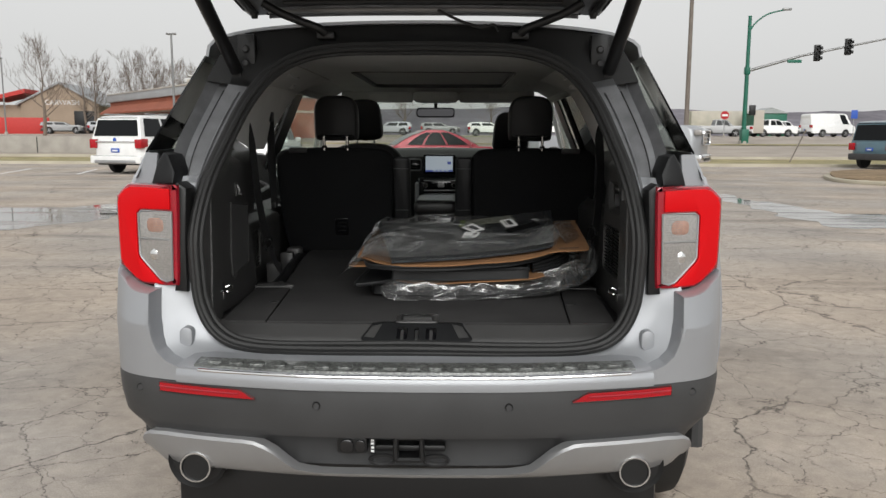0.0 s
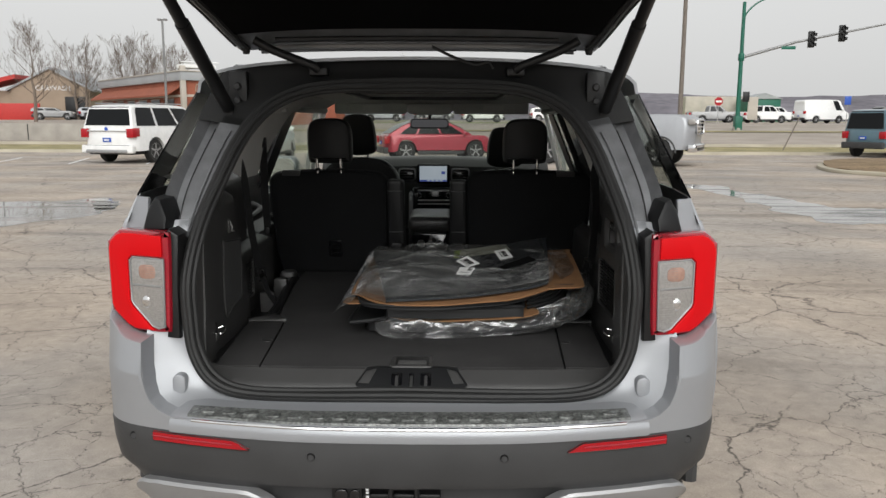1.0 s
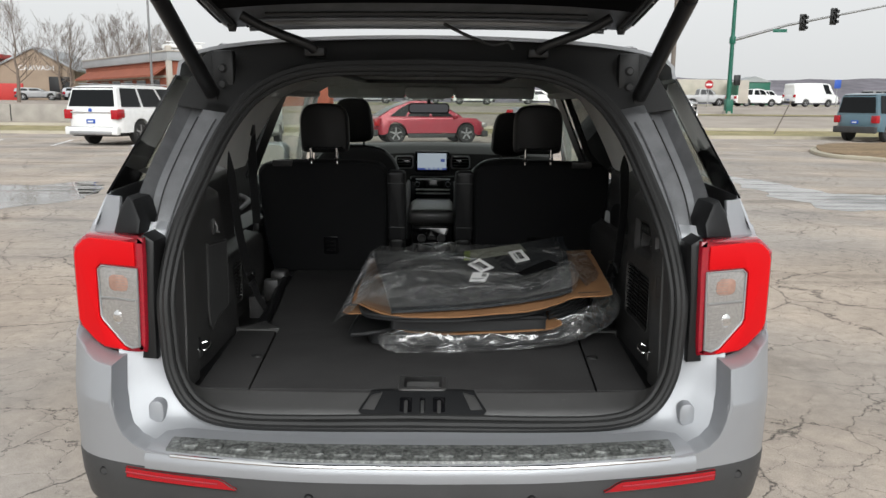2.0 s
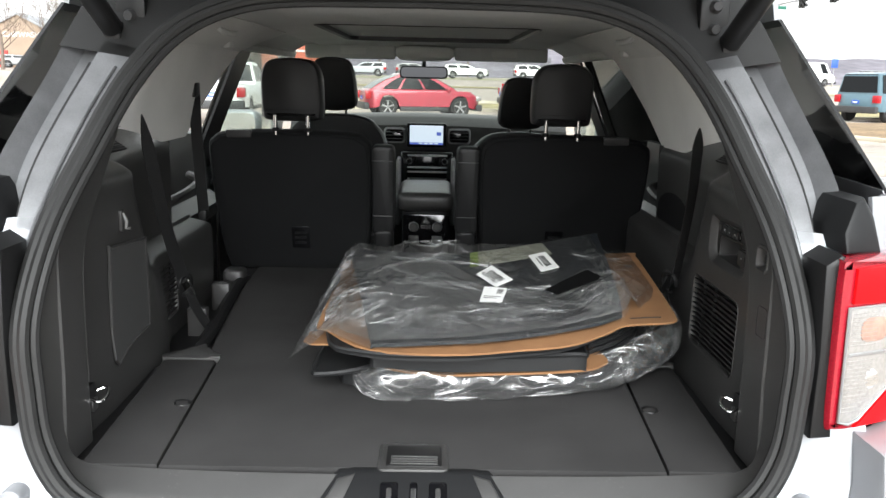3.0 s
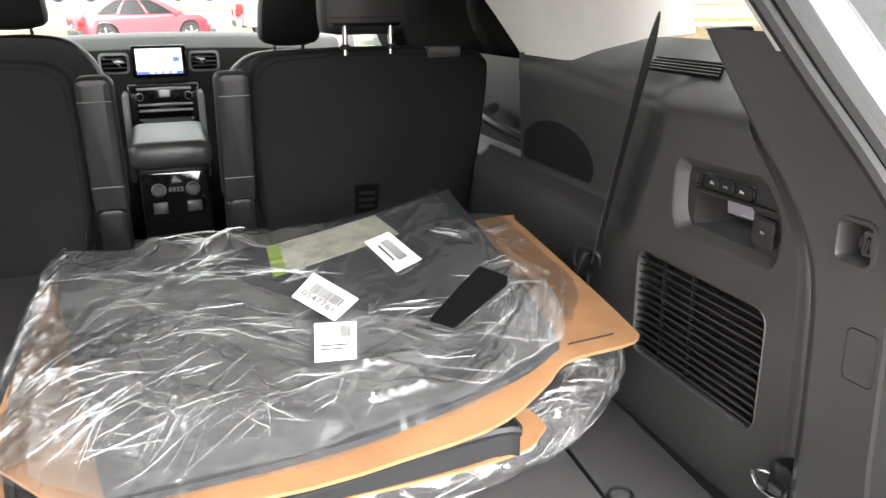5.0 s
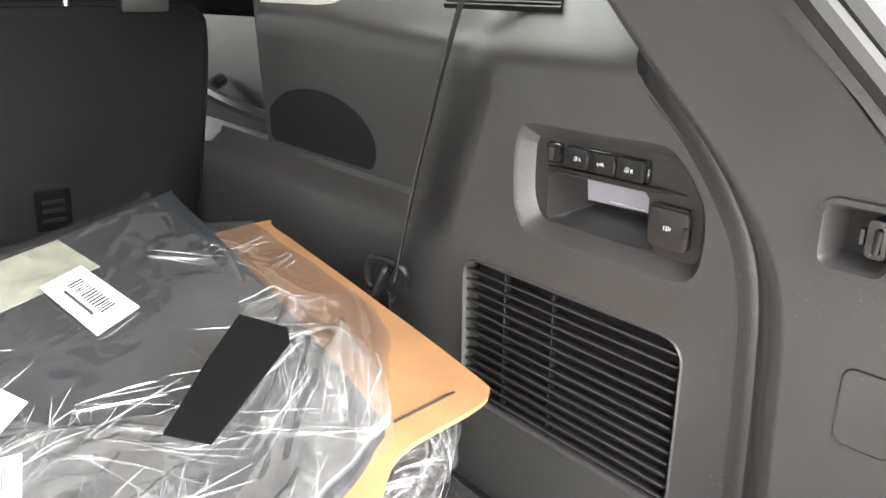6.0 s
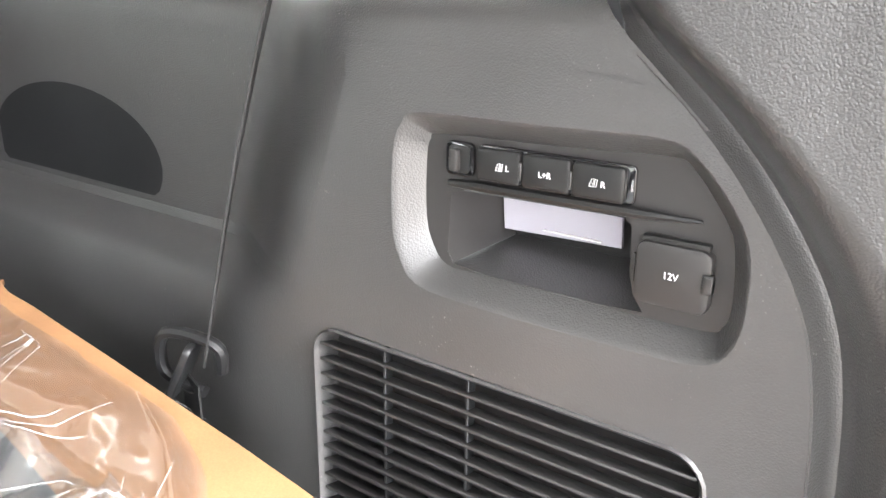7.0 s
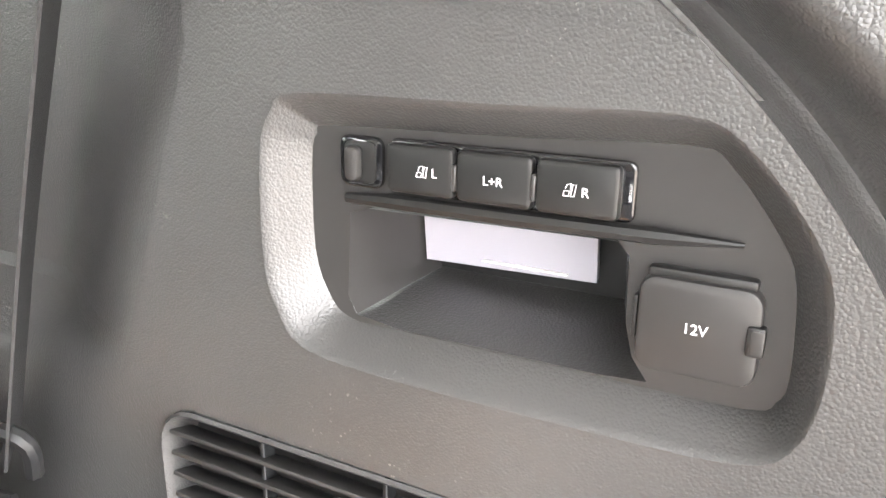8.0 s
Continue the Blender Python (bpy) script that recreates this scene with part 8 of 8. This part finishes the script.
# ---- verge, road, kerbs, wall ----
grass_mat = material("dry_winter_grass", (0.27, 0.235, 0.12), 1.0, grain=0.3, grain_size=14, blotch=0.3, blotch_size=0.7, bump=0.8, bump_size=30)
field_mat = material("pale_green_grass", (0.22, 0.26, 0.10), 1.0, grain=0.25, grain_size=8, blotch=0.25, blotch_size=0.3, bump=0.6, bump_size=20)
road_mat = material("pale_worn_road", (0.33, 0.29, 0.25), 0.9, grain=0.08, grain_size=30, blotch=0.15, blotch_size=0.4)
dirt_mat = material("brown_bare_earth", (0.22, 0.155, 0.09), 1.0, grain=0.25, grain_size=12, blotch=0.3, blotch_size=1.2, bump=0.8, bump_size=25)
strip("verge", 37.7, 46.6, -70, 90, grass_mat, 0.02, "dry brown grass verge")
strip("road", 48.0, 76.0, -200, 220, road_mat, 0.012, "pale worn road beyond the verge", 20)
strip("field", 78.0, 83.0, -22, 20, field_mat, 0.015, "pale green grass field")
strip("field", 98.0, 170.0, -60, 120, field_mat, 0.015, "pale green grass field")
strip("road_median", 60.0, 61.6, -200, 220, grass_mat, 0.05, "dry grass strip between the lanes")
for y, x0, x1 in ((37.5, -60, 60), (47.2, -60, 90)):
    bm = B()
    rows = [[(x, y - 0.15, ground_z(y) - 0.02), (x, y - 0.12, ground_z(y) + 0.13), (x, y + 0.02, ground_z(y) + 0.15), (x, y + 0.15, ground_z(y) + 0.13)] for x in np.linspace(x0, x1, 60)]
    tagged(part("kerb", sheet(bm, rows), "kerb"), "pale concrete kerb along the verge", "kerb", "", "structure")
bm = box(B(), (-62, 50.0, 0.0), (-20.5, 50.35, 1.36), 0.03)
tagged(part("boundary_wall", bm, "concrete"), "low weathered concrete wall beside the road", "wall", "", "structure")
for k in range(9):
    x = -60 + k * 4.6
    tagged(part("wall_joint", box(B(), (x, 49.985, 0.2), (x + 0.06, 50.0, 1.33)), "satin_black"), "", "", "", "structure").parent = bpy.data.objects["boundary_wall"]
isl = curve([(12.6, 24.5), (13.0, 22.3), (14.8, 20.4), (19, 19.6), (26, 20.5), (29, 26), (25, 31), (18, 31), (14.4, 28.5)], 6, True)
tagged(part("island_kerb", prism(B(), [tuple(q) for q in isl], "z", -0.02, 0.12, 0.04), "kerb"), "pale concrete kerb round a dirt island", "kerb", "", "structure")
top = grow(isl, -0.22)
tagged(part("island_earth", slab(B(), top, lambda x, y: 0.13 + 0.22 * max(0, 1 - ((x - 20.5) / 8) ** 2 - ((y - 25.5) / 6.0) ** 2), 0.05, 0.08, 12), dirt_mat), "mound of bare brown earth and dry grass", "ground", "", "structure")
for k in range(4):
    bm = box(B(), (-0.05, -2.3, 0), (0.05, 2.3, 0.004), 0, 2, pose(-20.5 + k * 2.9, 29.3, 0.004, 0, 0, 16))
    tagged(part("parking_line", bm, "white_mark"), "worn white parking line", "marking", "", "structure")

# standing water
water_mat = material("wet_asphalt_film", (0.16, 0.15, 0.135), 0.04, blotch=0.5, blotch_size=0.9, specular=0.9)
wn2, wl2 = water_mat.node_tree.nodes, water_mat.node_tree.links
spread_map, ripple, gloss = (wn2.new("ShaderNode" + k) for k in ("Mapping", "TexNoise", "MapRange"))
spread_map.inputs["Scale"].default_value = (0.35, 1.6, 1)
ripple.inputs["Scale"].default_value, ripple.inputs["Detail"].default_value = 1.3, 7.0
gloss.inputs["From Min"].default_value, gloss.inputs["From Max"].default_value = 0.42, 0.62
gloss.inputs["To Min"].default_value, gloss.inputs["To Max"].default_value = 0.02, 0.24
where = wn2.new("ShaderNodeTexCoord")
wl2.new(where.outputs["Object"], spread_map.inputs["Vector"]), wl2.new(spread_map.outputs["Vector"], ripple.inputs["Vector"])
wl2.new(ripple.outputs["Fac"], gloss.inputs["Value"]), wl2.new(gloss.outputs["Result"], wn2["Principled BSDF"].inputs["Roughness"])


def puddle(points, seed):
    o = curve(points, 26, True)
    r = []
    for x, y in o:
        big, small = noise.noise(Vector((x * 1.2, y * 0.9, seed))), noise.noise(Vector((x * 4.5, y * 3.0, seed + 3)))
        r.append((x + 0.35 * big + 0.12 * small, y + 0.5 * noise.noise(Vector((x * 1.1, y * 1.1, seed + 5))) + 0.22 * small))
    c = np.mean(r, 0)
    bm = B()
    vs = [bm.verts.new((x, y, 0.004)) for x, y in r]
    bmesh.ops.triangle_fill(bm, use_beauty=True, edges=[bm.edges.new((vs[i], vs[(i + 1) % len(vs)])) for i in range(len(vs))])
    tagged(part("puddle", bm, water_mat), "shallow rain puddle on the asphalt", "puddle", "", "structure")


puddle([(6.1, 18.6), (6.9, 18.2), (7.2, 15.6), (7.5, 13.6), (7.9, 13.0), (12.5, 12.6), (13.0, 10.6), (7.0, 10.4), (6.2, 11.8), (6.3, 13.4), (6.2, 15.4)], 1)
puddle([(-16, 10.4), (-8.6, 10.0), (-6.9, 9.9), (-6.2, 11.2), (-6.4, 13.0), (-7.2, 14.3), (-9, 13.5), (-16, 13.9)], 2)

# ---- poles, signals and signs ----
def pole(label, name, at, height, r0, r1, mat):
    p = thing(name, label, "pole", at=(at[0], at[1], ground_z(at[1])))
    part("shaft", tube(B(), [(0, 0, 0), (0, 0, height * 0.5), (0, 0, height)], [r0, (r0 + r1) / 2, r1], 12), mat, p)
    part("foot", revolve(B(), [(r0 * 2.0, 0.0), (r0 * 2.0, 0.25), (r0 * 1.3, 0.35)], (0, 0, 0), "z", 14), "concrete", p)
    return p


lamp1 = pole("tall grey lamp post with a twin head", "street_lamp", (-20.3, 55), 8.1, 0.10, 0.07, "grey_paint")
for s in (-1, 1):
    part("lamp_head", box(B(), (s * 0.10 - 0.02 if s > 0 else -0.34, -0.15, 8.0), (0.34 if s > 0 else s * 0.10 + 0.02, 0.15, 8.14), 0.04), "grey_paint", lamp1)
lamp2 = pole("thin grey lamp post beside bare trees", "street_lamp", (-47, 80), 7.8, 0.09, 0.06, "grey_paint")
part("lamp_head", box(B(), (-0.5, -0.15, 7.75), (0.1, 0.15, 7.9), 0.04), "grey_paint", lamp2)
pole("brown steel pole rising beside the road", "utility_pole", (16.4, 55), 12.5, 0.17, 0.13, "brown_pole")
sig = pole("green traffic signal pole with a long arm", "traffic_signal", (23.0, 62), 10.0, 0.19, 0.13, "green_steel")
part("arm", tube(B(), [(0, 0, 5.75), (4, -0.6, 6.9), (12.5, -1.8, 8.6)], [0.12, 0.10, 0.06], 10), "grey_paint", sig)
part("arm_collar", revolve(B(), [(0.22, 5.5), (0.24, 5.55), (0.24, 6.0), (0.22, 6.05)], (0, 0, 0), "z", 14), "green_steel", sig)
part("lamp_arm", tube(B(), curve([(0, 0, 8.7), (0.4, 0, 9.4), (1.3, -0.1, 10.1), (2.7, -0.2, 10.45)], 6), 0.06, 8), "green_steel", sig)
part("lamp_head", box(B(), (2.4, -0.35, 10.38), (3.1, -0.05, 10.55), 0.05), "grey_paint", sig)
part("control_box", box(B(), (-0.25, -0.35, 0.1), (0.3, 0.25, 1.2), 0.03), "green_steel", sig)
part("walk_signal", box(B(), (0.3, -0.3, 2.3), (0.75, 0.0, 3.1), 0.03), "satin_black", sig)
part("sign_plate", box(B(), (0.75, -0.05, 0.9), (1.55, 0.0, 2.7), 0.01), "stone", sig)
for x, y, z in ((5.0, -0.8, 7.07), (7.2, -1.1, 7.50)):
    h = new("signal_head")
    h.parent = sig
    part("housing", box(B(), (x - 0.22, y - 0.25, z - 0.62), (x + 0.22, y + 0.05, z + 0.62), 0.04), "satin_black", h)
    for k in (-0.38, 0, 0.38):
        part("hood", revolve(B(), [(0.13, 0.02), (0.15, 0.0), (0.15, -0.18), (0.135, -0.18), (0.135, -0.02)], (x, y - 0.26, z + k), "y", 14), "satin_black", h)
        part("side_hood", box(B(), (x + 0.2, y - 0.2, z + k - 0.12), (x + 0.42, y, z + k + 0.12), 0.04), "satin_black", h)
part("street_sign", box(B(), (2.9, -0.55, 6.35), (4.0, -0.5, 6.6), 0.01), "green_steel", sig)
stop = pole("red stop sign on a thin post", "stop_sign", (27.4, 80), 2.7, 0.04, 0.03, "steel")
stop["category"] = "sign"
part("sign_face", prism(B(), [(0.45 * math.cos(radians(22.5 + 45 * k)), 2.25 + 0.45 * math.sin(radians(22.5 + 45 * k))) for k in range(8)], "y", -0.08, -0.05), "red_plain", stop)
part("sign_band", box(B(), (-0.3, -0.09, 2.15), (0.3, -0.082, 2.35)), "white_mark", stop)
bs = pole("blue road sign on a post", "road_sign", (42.5, 84), 2.9, 0.04, 0.03, "steel")
bs["category"] = "sign"
part("sign_face", box(B(), (-0.35, -0.06, 2.0), (0.35, -0.03, 2.9), 0.02), "blue_sign", bs)
for x, y, dx in ((19.3, 44, 1.0), (11.6, 44.0, 1.9)):
    g = thing("leaning_post", "thin dark post leaning over the verge", "post", at=(x, y, 0))
    part("post_rod", tube(B(), [(0, 0, 0), (dx, 0.4, 1.9)], 0.035, 6), "brown_pole", g)
tr = thing("box_trailer", "long pale box trailer beyond the road", "trailer", at=(44.0, 132, 1.65), turn=-90)
part("trailer_box", box(B(), (-1.3, -5.2, 1.0), (1.3, 4.2, 4.1), 0.05), "stone", tr)
part("trailer_chassis", box(B(), (-1.0, -5.0, 0.6), (1.0, 4.0, 1.0), 0.03), "satin_black", tr)
for y in (-4.2, -3.0, 3.2):
    for s in (-1, 1):
        part("tyre", revolve(B(), [(0.3, -0.14), (0.5, -0.14), (0.5, 0.14), (0.3, 0.14)], (s * 1.05, y, 0.5), "x", 18), "rubber", tr)
hut = thing("green_shed", "green metal shed beyond the road", "shed", at=(50, 128, 1.65))
part("shed_wall", box(B(), (-2.6, -2, 0), (2.6, 2, 3.6), 0.03), M["green_steel"], hut)
part("shed_roof", prism(B(), [(-2.9, 3.6), (2.9, 3.6), (0, 4.5)], "y", -2.2, 2.2), "grey_roof", hut)

# ---- brick restaurant ----
rest = thing("restaurant", "low red brick restaurant with a grey metal parapet", "building", at=(-21.4, 62, 0.9), turn=38.9)
part("wall", box(B(), (0, 0, 0), (15, 23, 3.85), 0.02), "brick", rest)
part("parapet", box(B(), (-0.25, -0.25, 3.85), (15.25, 23.25, 4.55), 0.05), "grey_roof", rest)
part("parapet_cap", box(B(), (-0.32, -0.32, 4.55), (15.3, 23.3, 4.65), 0.02), "stone", rest)
part("stone_band", box(B(), (-0.06, -0.06, 2.55), (15.06, 23.06, 2.75), 0.02), "stone", rest)
part("corner_pier", box(B(), (-0.22, -0.22, 0), (0.18, 0.18, 5.0), 0.03), "stone", rest)
part("roof_screen", box(B(), (0.3, 0.5, 4.9), (3.0, 2.2, 5.2), 0.03), "label", rest)
part("screen_rail", tube(B(), [(0.0, 0.4, 5.35), (3.2, 0.4, 5.35)], 0.05, 6), "label", rest)
for k in range(6):
    y = 2.2 + k * 3.4
    w = new("window")
    w.parent = rest
    part("window_pane", box(B(), (-0.03, y, 0.9), (0.06, y + 2.2, 2.4)), "dark_glass", w)
    part("window_frame", box(B(), (-0.06, y - 0.08, 0.82), (0.02, y + 2.28, 0.9), 0.01), "stone", w)
    part("window_frame", box(B(), (-0.06, y - 0.08, 2.4), (0.02, y + 2.28, 2.48), 0.01), "stone", w)
for k in range(2):
    x = 2.6 + k * 4.0
    part("front_window", box(B(), (x, -0.04, 0.4), (x + 2.2, 0.05, 2.4)), "dark_glass", rest)
part("awning", prism(B(), [(-1.2, 2.75), (0.0, 3.5), (0.0, 3.35), (-1.2, 2.6)], "y", 0.6, 22.6), "brick", rest)
for k in (0, 1):
    part("wall_emblem", tube(B(), [(1.15 + 0.32 * k + 0.15 * math.cos(a), -0.06, 2.95 + 0.65 * max(0.0, math.sin(a))) for a in np.linspace(0, math.pi, 12)], 0.045, 6), "tan", rest)

# ---- tan wash hall ----
hall = thing("wash_hall", "tan gabled wash hall with a red awning", "building", at=(-49.2, 96, 1.5), turn=8)
part("wall", prism(B(), [(-4.6, 0), (4.6, 0), (4.6, 3.8), (0, 6.2), (-4.6, 3.8)], "y", 0, 14), "tan", hall)
for s in (-1, 1):
    part("roof_slope", prism(B(), [(0, 6.2), (s * 5.1, 3.5), (s * 5.1, 3.75), (0, 6.45)], "y", -0.3, 14.3), "grey_roof", hall)
part("awning", prism(B(), [(-7.6, 4.0), (-3.6, 5.0), (-3.6, 5.5), (-7.6, 4.5)], "y", -1.2, 4), "red_roof", hall)
part("side_wing", box(B(), (-12, 0.5, 0), (-4.6, 10, 3.6), 0.03), "tan", hall)
part("low_wall", box(B(), (-8, -3.0, 0), (-0.4, -2.7, 2.0), 0.03), "red_roof", hall)
part("bay_door", box(B(), (1.6, -0.05, 0), (4.0, 0.05, 2.9), 0.02), "satin_black", hall)
lettering("CARWASH", 0.85, (0, 0, 0), hall, "white_mark", Matrix.Translation((0.3, -0.06, 3.9)) @ Matrix.Rotation(radians(90), 4, "X"))


# ---- bare trees ----
def bare_tree(at, height, spread, trunks, seed, label):
    rr = random.Random(seed)
    t = thing("bare_tree", label, "tree", "bare trees", (at[0], at[1], ground_z(at[1])))
    bm = B()

    def grow_limb(p, d, r, ln, depth):
        q = p
        pts, rs = [p], [r]
        for _ in range(3):
            d = (d + Vector((rr.uniform(-1, 1), rr.uniform(-1, 1), rr.uniform(-0.1, 0.8))) * 0.15).normalized()
            q = q + d * ln / 3
            pts.append(q)
            rs.append(max(0.009, r * (1 - 0.22 * len(rs))))
        tube(bm, pts, rs, 3)
        if depth >= 4 or ln < 0.25:
            return
        for _ in range(rr.choice((3, 3, 4))):
            k = rr.choice((1, 1, 2, 2, 3))
            side = Vector((rr.uniform(-1, 1), rr.uniform(-1, 1), rr.uniform(0.0, 0.8))).normalized()
            grow_limb(pts[k], (d * 0.8 + side * spread).normalized(), max(0.009, rs[k] * 0.6), ln * rr.uniform(0.5, 0.8), depth + 1)

    stem = B()
    for k in range(trunks):
        x = (k - (trunks - 1) / 2) * 1.3
        pts = [Vector((x * 0.7, 0, -0.1))]
        for i in range(1, 9):
            pts.append(Vector((x * (0.7 + 0.09 * i) + rr.uniform(-0.1, 0.1), rr.uniform(-0.1, 0.1), height * 0.11 * i)))
        tube(stem, pts, [0.19, 0.17, 0.15, 0.125, 0.10, 0.075, 0.05, 0.03, 0.015], 7)
        for i in range(15):
            f = 0.22 + 0.75 * i / 14
            g = f * 8
            p = pts[int(g)].lerp(pts[min(8, int(g) + 1)], g - int(g))
            a = rr.uniform(0, 6.28)
            rise = 0.45 + 0.7 * f
            grow_limb(p, Vector((math.cos(a), math.sin(a), rise)).normalized(), 0.065 * (1.15 - f), height * (0.17 + 0.24 * (1 - f)), 1)
    part("trunk", stem, "bark", t)
    part("crown", bm, "bark", t)


bare_tree((-40.3, 75), 9.0, 0.62, 1, 5, "tall leafless tree with fine upright twigs")
bare_tree((-45.5, 96), 8.6, 0.55, 2, 8, "broad leafless tree behind the restaurant")
bare_tree((-39.5, 98), 9.2, 0.55, 3, 11, "broad leafless tree with many stems")
bare_tree((-34.5, 97), 8.2, 0.55, 2, 17, "broad leafless tree behind the restaurant")
bare_tree((-9, 135), 9.0, 0.6, 1, 21, "leafless tree far across the field")
bare_tree((6, 140), 9.0, 0.6, 1, 23, "leafless tree far across the field")

# far wooded ridge
rows = []
for x in np.linspace(-900, 1500, 160):
    h = 29 + 6 * noise.noise(Vector((x * 0.004, 1, 0))) + 2.0 * noise.noise(Vector((x * 0.03, 2, 0))) + 0.8 * noise.noise(Vector((x * 0.15, 3, 0)))
    rows.append([(x, 760, 0), (x, 800, h * 0.6), (x, 900, h + 3)])
tagged(part("backdrop", sheet(B(), rows), "hill"), "hazy wooded ridge on the horizon", "hill", "", "structure")
